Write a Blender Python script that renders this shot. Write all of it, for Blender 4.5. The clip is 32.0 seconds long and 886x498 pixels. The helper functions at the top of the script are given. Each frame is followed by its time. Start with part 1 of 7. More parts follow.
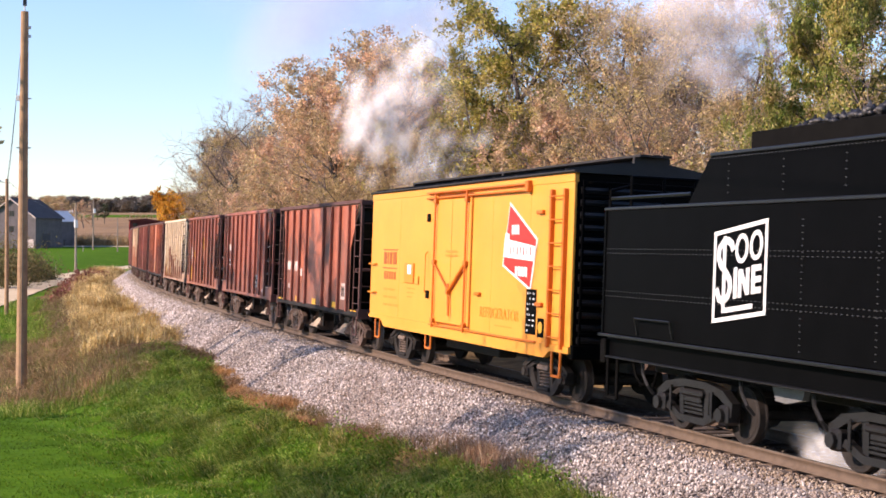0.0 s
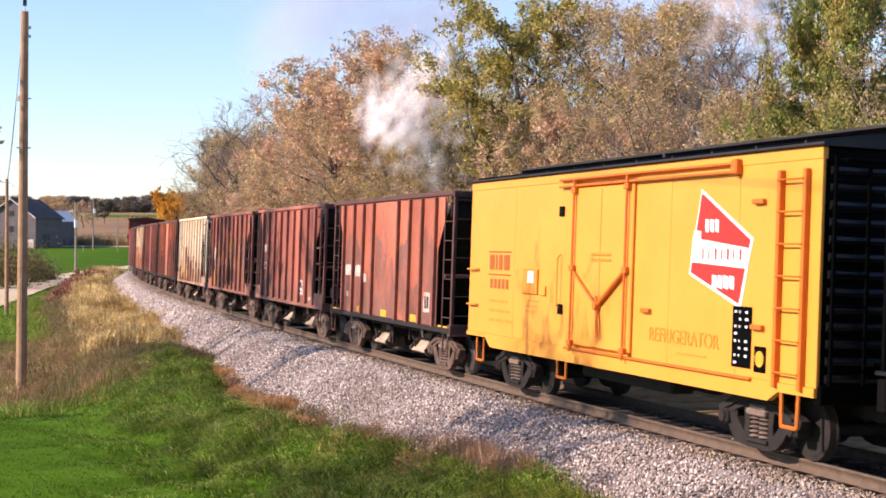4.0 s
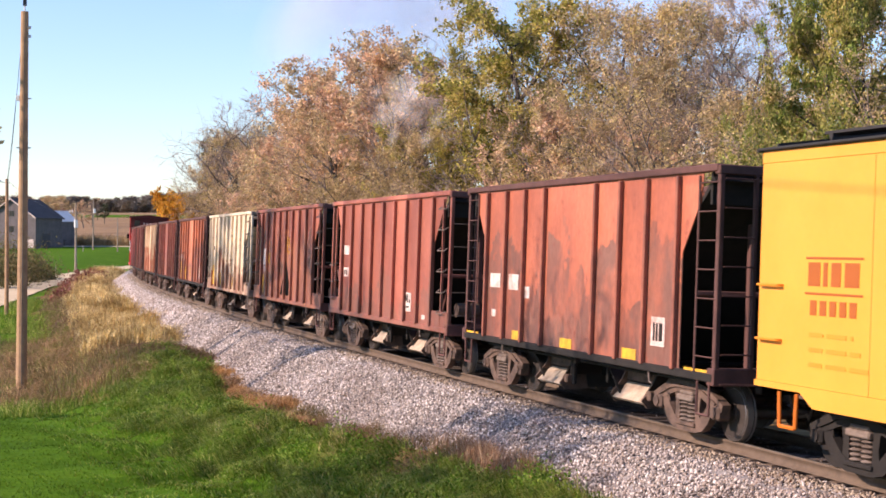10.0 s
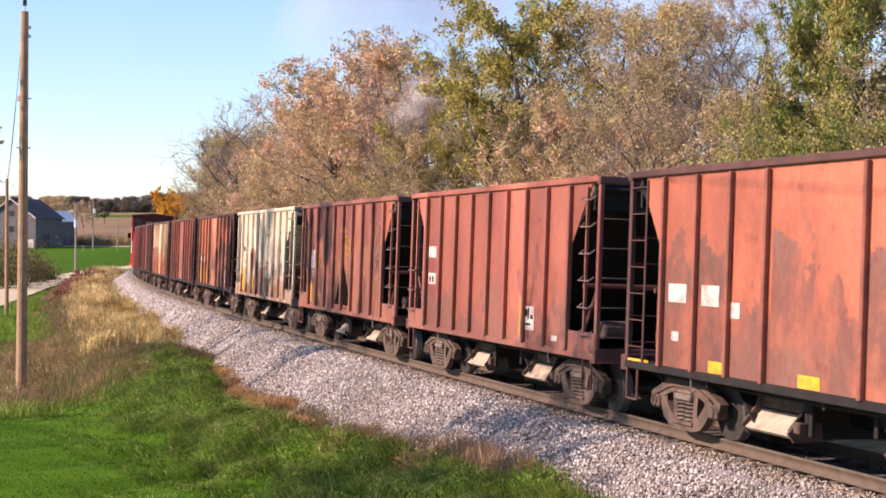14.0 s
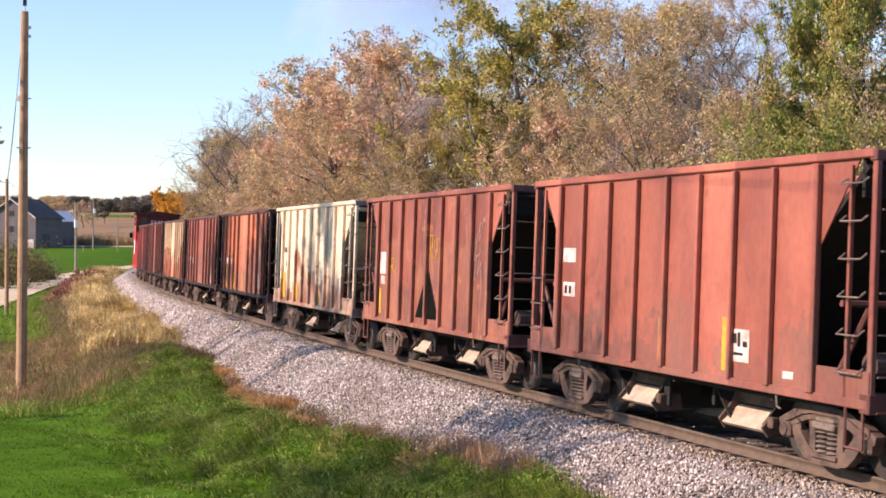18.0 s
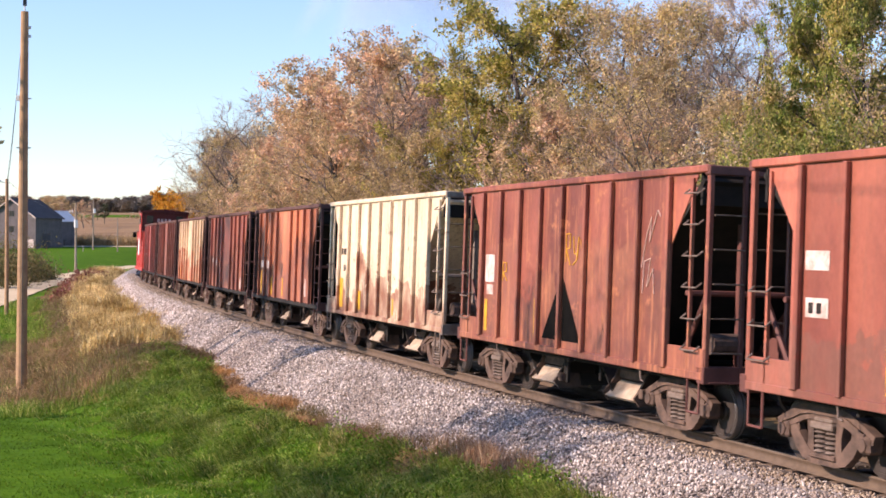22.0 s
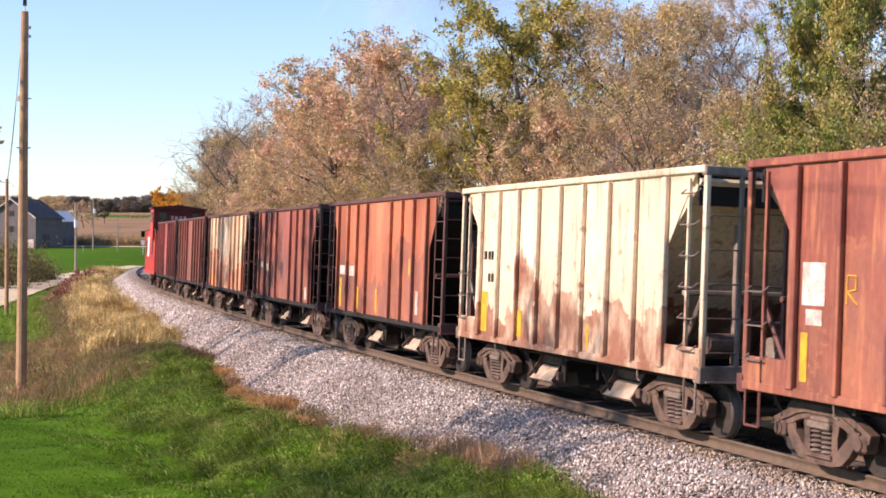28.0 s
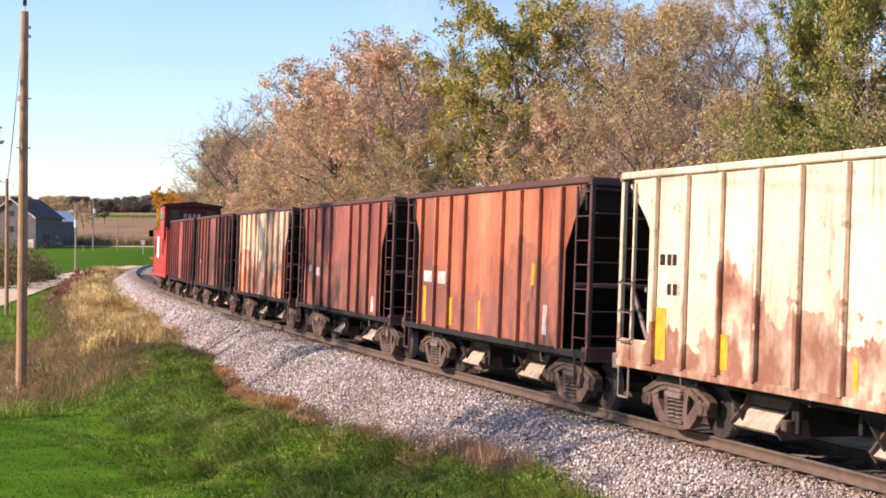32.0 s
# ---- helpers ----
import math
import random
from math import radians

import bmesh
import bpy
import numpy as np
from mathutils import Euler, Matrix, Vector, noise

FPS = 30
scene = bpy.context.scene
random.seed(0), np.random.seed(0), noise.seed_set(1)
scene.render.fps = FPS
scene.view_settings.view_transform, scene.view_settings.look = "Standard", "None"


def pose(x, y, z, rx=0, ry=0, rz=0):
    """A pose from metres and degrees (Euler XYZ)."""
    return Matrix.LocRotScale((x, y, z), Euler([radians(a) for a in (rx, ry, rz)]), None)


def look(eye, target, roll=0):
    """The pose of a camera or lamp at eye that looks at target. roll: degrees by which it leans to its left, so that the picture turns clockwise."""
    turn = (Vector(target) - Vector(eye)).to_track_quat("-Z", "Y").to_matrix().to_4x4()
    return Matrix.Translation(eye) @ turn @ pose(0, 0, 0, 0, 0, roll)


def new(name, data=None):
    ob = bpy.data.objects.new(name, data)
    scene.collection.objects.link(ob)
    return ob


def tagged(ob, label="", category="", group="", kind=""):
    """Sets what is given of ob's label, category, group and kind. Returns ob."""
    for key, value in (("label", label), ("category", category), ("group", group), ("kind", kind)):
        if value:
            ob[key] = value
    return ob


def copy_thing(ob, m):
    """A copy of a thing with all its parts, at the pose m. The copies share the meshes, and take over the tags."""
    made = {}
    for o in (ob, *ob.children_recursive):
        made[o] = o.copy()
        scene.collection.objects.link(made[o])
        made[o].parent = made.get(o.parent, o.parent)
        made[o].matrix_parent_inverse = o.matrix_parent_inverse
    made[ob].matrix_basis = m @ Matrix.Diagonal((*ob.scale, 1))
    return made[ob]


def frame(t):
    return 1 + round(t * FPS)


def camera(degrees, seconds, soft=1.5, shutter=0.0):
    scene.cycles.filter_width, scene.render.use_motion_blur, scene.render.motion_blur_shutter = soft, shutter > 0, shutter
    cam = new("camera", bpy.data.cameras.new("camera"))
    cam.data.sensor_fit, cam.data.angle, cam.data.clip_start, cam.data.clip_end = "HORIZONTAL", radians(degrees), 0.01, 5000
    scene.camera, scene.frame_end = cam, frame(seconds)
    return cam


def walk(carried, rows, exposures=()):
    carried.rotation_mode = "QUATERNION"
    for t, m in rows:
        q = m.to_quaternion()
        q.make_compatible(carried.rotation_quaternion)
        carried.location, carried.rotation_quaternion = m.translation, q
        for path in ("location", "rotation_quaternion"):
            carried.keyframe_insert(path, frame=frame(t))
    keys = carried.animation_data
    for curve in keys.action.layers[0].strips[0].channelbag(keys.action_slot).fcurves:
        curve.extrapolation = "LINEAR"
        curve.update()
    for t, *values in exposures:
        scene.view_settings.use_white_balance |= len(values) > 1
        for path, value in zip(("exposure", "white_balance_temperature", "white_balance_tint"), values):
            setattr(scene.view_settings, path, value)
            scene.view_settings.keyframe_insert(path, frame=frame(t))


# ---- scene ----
from mathutils import Color

# ---- camera: it stands still ----
cam = camera(33.91, 32.0, soft=1.65, shutter=0.5)
EYE = (0.0, 0.0, 2.922)
STAND = look(EYE, (0.0, 100.0, 2.515), 0.224)
walk(cam, [(0.0, STAND), (32.0, STAND)], [(0.0, 1.12, 7000, 27), (32.0, 1.12, 7000, 27)])

# ---- daylight: low autumn sun from beyond the lawn ----
SUN_EL, SUN_AZ = 30.0, (-0.967, -0.256)
world = bpy.data.worlds.new("sky")
scene.world = world
world.use_nodes = True
wn = world.node_tree.nodes
sky = wn.new("ShaderNodeTexSky")
sky.sky_type = "NISHITA"
sky.sun_disc = False
sky.sun_elevation = radians(SUN_EL)
sky.sun_rotation = math.atan2(SUN_AZ[0], SUN_AZ[1])
sky.air_density, sky.dust_density, sky.ozone_density = 1.2, 0.0, 4.0
wn["Background"].inputs["Strength"].default_value = 0.096
cool = wn.new("ShaderNodeMix")
cool.data_type, cool.blend_type = "RGBA", "MULTIPLY"
cool.inputs[0].default_value = 1.0
cool.inputs[7].default_value = (0.85, 0.985, 1.14, 1)
world.node_tree.links.new(sky.outputs["Color"], cool.inputs[6])
world.node_tree.links.new(cool.outputs[2], wn["Background"].inputs["Color"])
sun = new("sun", bpy.data.lights.new("sun", "SUN"))
sun.data.energy, sun.data.angle, sun.data.color = 3.7, radians(0.55), (1.0, 0.89, 0.75)
sun_way = Vector((SUN_AZ[0], SUN_AZ[1], 0)).normalized() * math.cos(radians(SUN_EL)) + Vector((0, 0, math.sin(radians(SUN_EL))))
sun.matrix_world = look(sun_way * 100, (0, 0, 0))
scene.cycles.transparent_max_bounces = 32

# ---- materials ----
def material(name, rough=0.6, metal=0.0):
    m = bpy.data.materials.new(name)
    m.use_nodes = True
    n, l = m.node_tree.nodes, m.node_tree.links
    b = n["Principled BSDF"]
    b.inputs["Roughness"].default_value = rough
    b.inputs["Metallic"].default_value = metal
    return m, n, l, b


def noise_tex(n, l, scale, detail=4.0, stretch=(1, 1, 1), coords="Object", rough=0.6):
    tc, mp, t = n.new("ShaderNodeTexCoord"), n.new("ShaderNodeMapping"), n.new("ShaderNodeTexNoise")
    mp.inputs["Scale"].default_value = stretch
    t.inputs["Scale"].default_value, t.inputs["Detail"].default_value, t.inputs["Roughness"].default_value = scale, detail, rough
    l.new(tc.outputs[coords], mp.inputs["Vector"])
    l.new(mp.outputs["Vector"], t.inputs["Vector"])
    return t.outputs["Fac"]


def ramp(n, l, fac, stops):
    r = n.new("ShaderNodeValToRGB")
    while len(r.color_ramp.elements) < len(stops):
        r.color_ramp.elements.new(0.5)
    for e, (p, c) in zip(r.color_ramp.elements, stops):
        e.position, e.color = p, (*c, 1) if len(c) == 3 else c
    l.new(fac, r.inputs["Fac"])
    return r.outputs["Color"]


def mix(n, l, fac, a, b, mode="MIX"):
    x = n.new("ShaderNodeMix")
    x.data_type, x.blend_type = "RGBA", mode
    for value, i in ((fac, 0), (a, 6), (b, 7)):
        if isinstance(value, (int, float)):
            x.inputs[i].default_value = value
        elif isinstance(value, tuple):
            x.inputs[i].default_value = (*value, 1)
        else:
            l.new(value, x.inputs[i])
    return x.outputs[2]


def bump(n, l, b, height, strength=0.3, dist=0.01):
    x = n.new("ShaderNodeBump")
    x.inputs["Strength"].default_value, x.inputs["Distance"].default_value = strength, dist
    l.new(height, x.inputs["Height"])
    l.new(x.outputs["Normal"], b.inputs["Normal"])


def mat_plain(name, c, var=0.35, scale=3.0, rough=0.6, metal=0.0, bumps=0.15, c2=None, spec=0.35):
    """A surface of one colour, mottled at two scales."""
    m, n, l, b = material(name, rough, metal)
    b.inputs["Specular IOR Level"].default_value = spec
    dark = c2 or tuple(v * (1 - var) for v in c)
    big = ramp(n, l, noise_tex(n, l, scale), [(0.35, dark), (0.65, c)])
    fine = noise_tex(n, l, scale * 12, 3)
    col = mix(n, l, 0.25, big, ramp(n, l, fine, [(0.3, dark), (0.7, c)]))
    l.new(col, b.inputs["Base Color"])
    bump(n, l, b, fine, bumps)
    return m


def mat_paint(name, top, low, rust, seed, line=2.4, streak=0.5, fresh=None, panels=1.0):
    """Weathered car paint: patches of older paint low down, rust streaks that run down, grime and scratches."""
    m, n, l, b = material(name, 0.55)
    tc, sep = n.new("ShaderNodeTexCoord"), n.new("ShaderNodeSeparateXYZ")
    l.new(tc.outputs["Object"], sep.inputs["Vector"])
    add = n.new("ShaderNodeVectorMath")
    add.inputs[1].default_value = (seed * 3.7, seed * 1.3, seed * 2.1)
    l.new(tc.outputs["Object"], add.inputs[0])

    def tex(scale, stretch, detail=4.0, rough=0.6):
        mp, t = n.new("ShaderNodeMapping"), n.new("ShaderNodeTexNoise")
        mp.inputs["Scale"].default_value = stretch
        t.inputs["Scale"].default_value, t.inputs["Detail"].default_value, t.inputs["Roughness"].default_value = scale, detail, rough
        l.new(add.outputs["Vector"], mp.inputs["Vector"])
        l.new(mp.outputs["Vector"], t.inputs["Vector"])
        return t.outputs["Fac"]

    def math_(op, a, c):
        x = n.new("ShaderNodeMath")
        x.operation = op
        for i, v in enumerate((a, c)):
            if isinstance(v, (int, float)):
                x.inputs[i].default_value = v
            else:
                l.new(v, x.inputs[i])
        return x.outputs[0]

    # every panel between two ribs has weathered a little differently
    panel, panel2, white = n.new("ShaderNodeTexWhiteNoise"), n.new("ShaderNodeTexWhiteNoise"), math_("FLOOR", math_("ADD", sep.outputs["X"], 20.0 + seed * 11), 0.0)
    panel.noise_dimensions = panel2.noise_dimensions = "1D"
    l.new(white, panel.inputs["W"])
    l.new(math_("ADD", white, 0.37), panel2.inputs["W"])
    patch = math_("ADD", sep.outputs["Z"], math_("MULTIPLY", math_("SUBTRACT", tex(1.3, (1.2, 1, 1.0), 6.0, 0.62), 0.5), 2.6))
    patch = math_("ADD", patch, math_("MULTIPLY", math_("SUBTRACT", panel2.outputs["Value"], 0.5), 1.3))
    edge = ramp(n, l, math_("SUBTRACT", patch, line - 0.5), [(0.46, (1, 1, 1)), (0.53, (0, 0, 0))])
    low = ramp(n, l, tex(0.8, (1, 1, 0.8), 3.0), [(0.36, low), (0.62, tuple(0.55 * v + 0.45 * w for v, w in zip(low, rust)))])
    tone = ramp(n, l, tex(0.6, (1.2, 1, 0.5), 3.0), [(0.32, tuple(v * 0.66 for v in top)), (0.68, fresh or tuple(min(1, v * 1.15) for v in top))])
    edge = mix(n, l, 1.0, edge, ramp(n, l, tex(1.9, (1, 1, 0.6), 5.0), [(0.36, (0.35,) * 3), (0.56, (1, 1, 1))]), "MULTIPLY")
    col = mix(n, l, edge, tone, low)
    col = mix(n, l, panels, col, ramp(n, l, panel.outputs["Value"], [(0.0, (0.64, 0.58, 0.57)), (1.0, (1.14, 1.12, 1.10))]), "MULTIPLY")
    streaks = ramp(n, l, tex(2.6, (4.0, 4.0, 0.35), 5.0), [(0.52, (0, 0, 0)), (0.72, (streak,) * 3)])
    col = mix(n, l, streaks, col, rust)
    spots = ramp(n, l, tex(2.2, (1, 1, 1.2), 6.0, 0.7), [(0.60, (0, 0, 0)), (0.70, (0.85,) * 3)])
    col = mix(n, l, spots, col, rust)
    grime = ramp(n, l, tex(14.0, (1, 1, 0.6), 4.0), [(0.3, (0.72, 0.7, 0.68)), (0.7, (1, 1, 1))])
    col = mix(n, l, 0.8, col, grime, "MULTIPLY")
    l.new(col, b.inputs["Base Color"])
    bump(n, l, b, tex(6.0, (1, 1, 0.5)), 0.35, 0.02)
    return m


def mat_leaf(name, colours, through_light=0.36, other=None, patch=0.5, lie=(1, 1, 1), tone=0.9):
    m, n, l, b = material(name, 0.6)
    b.inputs["Specular IOR Level"].default_value = 0.12
    geo = n.new("ShaderNodeNewGeometry")
    k = len(colours)
    col = ramp(n, l, geo.outputs["Random Per Island"], [(i / max(1, k - 1), c) for i, c in enumerate(colours)])
    if other:
        # whole sprays and patches turned another colour; on the lawn, painted shadow streaks
        k = len(other)
        turned = ramp(n, l, geo.outputs["Random Per Island"], [(i / max(1, k - 1), c) for i, c in enumerate(other)])
        col = mix(n, l, ramp(n, l, noise_tex(n, l, patch, 4, lie), [(0.44, (0, 0, 0)), (0.60, (1, 1, 1))]), col, turned)
    big = ramp(n, l, noise_tex(n, l, tone, 3, lie), [(0.36, (0.70, 0.67, 0.60)), (0.64, (1.34, 1.30, 1.14))])
    col = mix(n, l, 0.9, col, big, "MULTIPLY")
    sprays = ramp(n, l, noise_tex(n, l, 5.0, 2, lie), [(0.38, (0.58, 0.56, 0.55)), (0.60, (1.22, 1.22, 1.20))])
    col = mix(n, l, 0.85, col, sprays, "MULTIPLY")
    l.new(col, b.inputs["Base Color"])
    tr, ms = n.new("ShaderNodeBsdfTranslucent"), n.new("ShaderNodeMixShader")
    l.new(col, tr.inputs["Color"])
    ms.inputs[0].default_value = through_light
    l.new(b.outputs[0], ms.inputs[1])
    l.new(tr.outputs[0], ms.inputs[2])
    l.new(ms.outputs[0], n["Material Output"].inputs["Surface"])
    return m


def mat_stones(name, colours, rough=0.85):
    m, n, l, b = material(name, rough)
    geo = n.new("ShaderNodeNewGeometry")
    col = ramp(n, l, geo.outputs["Random Per Island"], [(i / (len(colours) - 1), c) for i, c in enumerate(colours)])
    big = ramp(n, l, noise_tex(n, l, 0.35, 4), [(0.3, (0.72, 0.68, 0.66)), (0.7, (1.1, 1.1, 1.12))])
    l.new(mix(n, l, 1.0, col, big, "MULTIPLY"), b.inputs["Base Color"])
    bump(n, l, b, noise_tex(n, l, 60, 3), 0.5, 0.01)
    return m


def mat_ground():
    """Lawn, bank, verge and fields: one sheet, told apart by where the soil is."""
    m, n, l, b = material("turf", 0.95)
    b.inputs["Specular IOR Level"].default_value = 0.03
    att = n.new("ShaderNodeVertexColor")
    att.layer_name = "soil"
    sep = n.new("ShaderNodeSeparateColor")
    l.new(att.outputs["Color"], sep.inputs["Color"])
    # Long streaks: mowing bands and tree shade, both put into the lawn colour.
    green = ramp(n, l, noise_tex(n, l, 0.9, 5, (0.2, 1.6, 1)), [(0.3, (0.03, 0.085, 0.005)), (0.5, (0.055, 0.14, 0.007)), (0.7, (0.095, 0.19, 0.012))])
    fine = noise_tex(n, l, 9.0, 5)
    green = mix(n, l, 0.35, green, ramp(n, l, fine, [(0.3, (0.02, 0.06, 0.004)), (0.7, (0.10, 0.19, 0.015))]))
    dry = ramp(n, l, noise_tex(n, l, 1.4, 5), [(0.3, (0.10, 0.062, 0.03)), (0.7, (0.30, 0.20, 0.09))])
    corn = ramp(n, l, noise_tex(n, l, 0.12, 6, (0.35, 3.0, 1)), [(0.3, (0.18, 0.105, 0.058)), (0.7, (0.35, 0.235, 0.135))])
    col = mix(n, l, sep.outputs["Red"], green, dry)
    col = mix(n, l, sep.outputs["Green"], col, corn)
    l.new(col, b.inputs["Base Color"])
    bump(n, l, b, fine, 0.6, 0.04)
    return m


M_TURF = mat_ground()
M_BALLAST_BED = mat_plain("ballast_bed", (0.34, 0.30, 0.275), 0.6, 12.0, 0.95, bumps=1.0)
M_STONE = mat_stones("crushed_stone", [(0.08, 0.066, 0.060), (0.28, 0.24, 0.215), (0.47, 0.41, 0.37), (0.80, 0.73, 0.67), (0.40, 0.32, 0.265), (0.22, 0.18, 0.155)])
M_STONE_BROWN = mat_stones("rust_stained_stone", [(0.08, 0.06, 0.046), (0.24, 0.18, 0.125), (0.42, 0.33, 0.235), (0.58, 0.47, 0.35), (0.26, 0.18, 0.12)])
# Darker stones for the strip between the rails.
M_STONE_DARK = mat_stones("dark_stone", [(0.02, 0.017, 0.014), (0.06, 0.048, 0.038), (0.12, 0.095, 0.072), (0.05, 0.038, 0.03)])
M_LITTER = mat_leaf("dead_leaves", [(0.16, 0.08, 0.04), (0.30, 0.17, 0.085), (0.46, 0.31, 0.18), (0.24, 0.10, 0.05)], 0.15)
M_TIE = mat_plain("creosoted_wood", (0.13, 0.10, 0.085), 0.5, 4.0, 0.9, bumps=0.5)
M_RAIL = mat_plain("rusty_rail", (0.14, 0.095, 0.065), 0.4, 6.0, 0.8, 0.1)
M_RAILTOP = mat_plain("worn_rail_head", (0.20, 0.17, 0.14), 0.3, 6.0, 0.6, 0.5)
M_ROAD = mat_plain("pale_road", (0.62, 0.50, 0.33), 0.2, 0.4, 0.95, spec=0.02)
M_BLACK = mat_plain("black_paint", (0.0025, 0.0025, 0.0028), 0.35, 2.0, 0.5, bumps=0.05, spec=0.025)
M_BLACK_ROUGH = mat_plain("soot_and_shade_black", (0.006, 0.0055, 0.005), 0.4, 5.0, 0.85, spec=0.06)
# Grime of the running gear; also near-black in place of shade in recesses.
M_GRIME_SHADE = mat_plain("underframe_grime_and_shade", (0.022, 0.017, 0.014), 0.5, 4.0, 0.85, c2=(0.010, 0.008, 0.007))
M_TRUCK = mat_plain("rusty_cast_steel", (0.15, 0.092, 0.068), 0.5, 5.0, 0.8, c2=(0.045, 0.030, 0.024), bumps=0.4)
M_TRUCK_BLACK = mat_plain("oily_cast_steel", (0.013, 0.012, 0.012), 0.5, 5.0, 0.5, bumps=0.3)
M_SPRING = mat_plain("dusty_spring_steel", (0.22, 0.165, 0.135), 0.4, 6.0, 0.7, c2=(0.09, 0.065, 0.052))
M_WHEEL = mat_plain("wheel_steel", (0.07, 0.055, 0.048), 0.4, 6.0, 0.6, 0.4)
M_TREAD = mat_plain("polished_tread", (0.36, 0.34, 0.32), 0.2, 8.0, 0.5, 0.9)
M_CHUTE = mat_plain("dusty_chute", (0.52, 0.43, 0.33), 0.35, 3.0, 0.8, c2=(0.30, 0.20, 0.14))
M_CHUTE_LIP = mat_plain("dusty_steel_lip", (0.30, 0.25, 0.21), 0.4, 4.0, 0.8, c2=(0.14, 0.10, 0.085))
M_YELLOW = mat_plain("car_yellow", (0.76, 0.31, 0.045), 0.08, 0.8, 0.45, bumps=0.04, c2=(0.71, 0.275, 0.036))
M_ORANGE = mat_plain("trim_orange", (0.62, 0.155, 0.016), 0.2, 3.0, 0.45, bumps=0.05)
M_LETTER = mat_plain("red_brown_lettering", (0.36, 0.09, 0.016), 0.1, 3.0, 0.5)
M_WHITE = mat_plain("white_paint", (0.80, 0.79, 0.77), 0.08, 3.0, 0.5, bumps=0.03)
M_OLDWHITE = mat_plain("worn_white_paint", (0.70, 0.65, 0.60), 0.35, 4.0, 0.6, c2=(0.36, 0.19, 0.15))
M_RED = mat_plain("sign_red", (0.55, 0.03, 0.022), 0.1, 2.0, 0.45, bumps=0.03)
M_MARK = mat_plain("yellow_marker", (0.75, 0.42, 0.03), 0.3, 6.0, 0.5, c2=(0.45, 0.22, 0.03))
M_ROOF = mat_plain("black_car_roof", (0.03, 0.027, 0.026), 0.4, 1.2, 0.75)
M_COAL = mat_stones("coal", [(0.008, 0.008, 0.009), (0.02, 0.02, 0.022), (0.045, 0.043, 0.042)], 0.45)
M_CABOOSE = mat_plain("caboose_red", (0.50, 0.045, 0.03), 0.2, 1.5, 0.5, c2=(0.36, 0.03, 0.022))
M_CABROOF = mat_plain("caboose_dark_red", (0.12, 0.025, 0.022), 0.3, 1.5, 0.7)
M_GLASS = mat_plain("dark_window", (0.02, 0.02, 0.022), 0.2, 1.0, 0.12)
M_POLE = mat_plain("weathered_pole", (0.44, 0.27, 0.155), 0.4, 3.0, 0.9, c2=(0.27, 0.16, 0.095), bumps=0.5)
M_POLE_GREY = mat_plain("grey_pole", (0.34, 0.27, 0.21), 0.35, 3.0, 0.9, bumps=0.4)
M_WIRE = mat_plain("wire", (0.08, 0.08, 0.085), 0.2, 3.0, 0.6)
M_STEEL = mat_plain("galvanised", (0.62, 0.63, 0.64), 0.15, 4.0, 0.45, 0.2)
M_BARN = mat_plain("grey_barn_boards", (0.16, 0.14, 0.142), 0.3, 0.8, 0.9, bumps=0.4, spec=0.08)
M_BARNROOF = mat_plain("slate_grey_roof", (0.10, 0.09, 0.092), 0.25, 0.8, 0.9, spec=0.08)
M_METALROOF = mat_plain("pale_metal_roof", (0.6, 0.61, 0.63), 0.15, 1.0, 0.5)
M_BARK = mat_plain("bark", (0.11, 0.09, 0.077), 0.5, 4.0, 0.95, c2=(0.045, 0.037, 0.032), bumps=0.6)
M_TWIG = mat_plain("twig", (0.38, 0.285, 0.23), 0.4, 2.0, 0.9, c2=(0.13, 0.105, 0.095))
L_RUST = mat_leaf("russet_leaves", [(0.40, 0.22, 0.16), (0.62, 0.39, 0.29), (0.82, 0.58, 0.46), (0.70, 0.43, 0.32), (0.66, 0.47, 0.28)], other=[(0.38, 0.28, 0.15), (0.60, 0.47, 0.25), (0.74, 0.60, 0.40), (0.48, 0.40, 0.17)])
L_GREEN = mat_leaf("yellow_green_leaves", [(0.11, 0.14, 0.03), (0.24, 0.26, 0.05), (0.40, 0.37, 0.08), (0.56, 0.47, 0.14), (0.54, 0.42, 0.20)], other=[(0.20, 0.19, 0.05), (0.38, 0.33, 0.08), (0.60, 0.48, 0.16), (0.54, 0.38, 0.18)], patch=0.7)
L_OLIVE = mat_leaf("olive_tan_leaves", [(0.28, 0.20, 0.12), (0.48, 0.37, 0.22), (0.64, 0.48, 0.34), (0.46, 0.36, 0.16), (0.64, 0.43, 0.31)], other=[(0.28, 0.24, 0.10), (0.48, 0.40, 0.16), (0.62, 0.49, 0.24), (0.60, 0.43, 0.30)])
L_BRIGHT = mat_leaf("sunlit_yellow_green_leaves", [(0.08, 0.13, 0.03), (0.17, 0.25, 0.05), (0.30, 0.35, 0.09), (0.52, 0.51, 0.18)], other=[(0.15, 0.16, 0.04), (0.34, 0.30, 0.08), (0.52, 0.42, 0.15), (0.44, 0.31, 0.14)], patch=0.6)
L_BROWN = mat_leaf("dry_brush_leaves", [(0.32, 0.23, 0.17), (0.54, 0.40, 0.30), (0.72, 0.56, 0.44), (0.46, 0.37, 0.18), (0.62, 0.40, 0.29)])
L_GOLD = mat_leaf("golden_leaves", [(0.56, 0.28, 0.035), (0.76, 0.42, 0.06), (0.66, 0.40, 0.09), (0.52, 0.23, 0.035)], 0.5)
L_HEDGE = mat_leaf("hedge_leaves", [(0.07, 0.08, 0.03), (0.13, 0.13, 0.05), (0.22, 0.18, 0.09), (0.16, 0.11, 0.06)], 0.2)
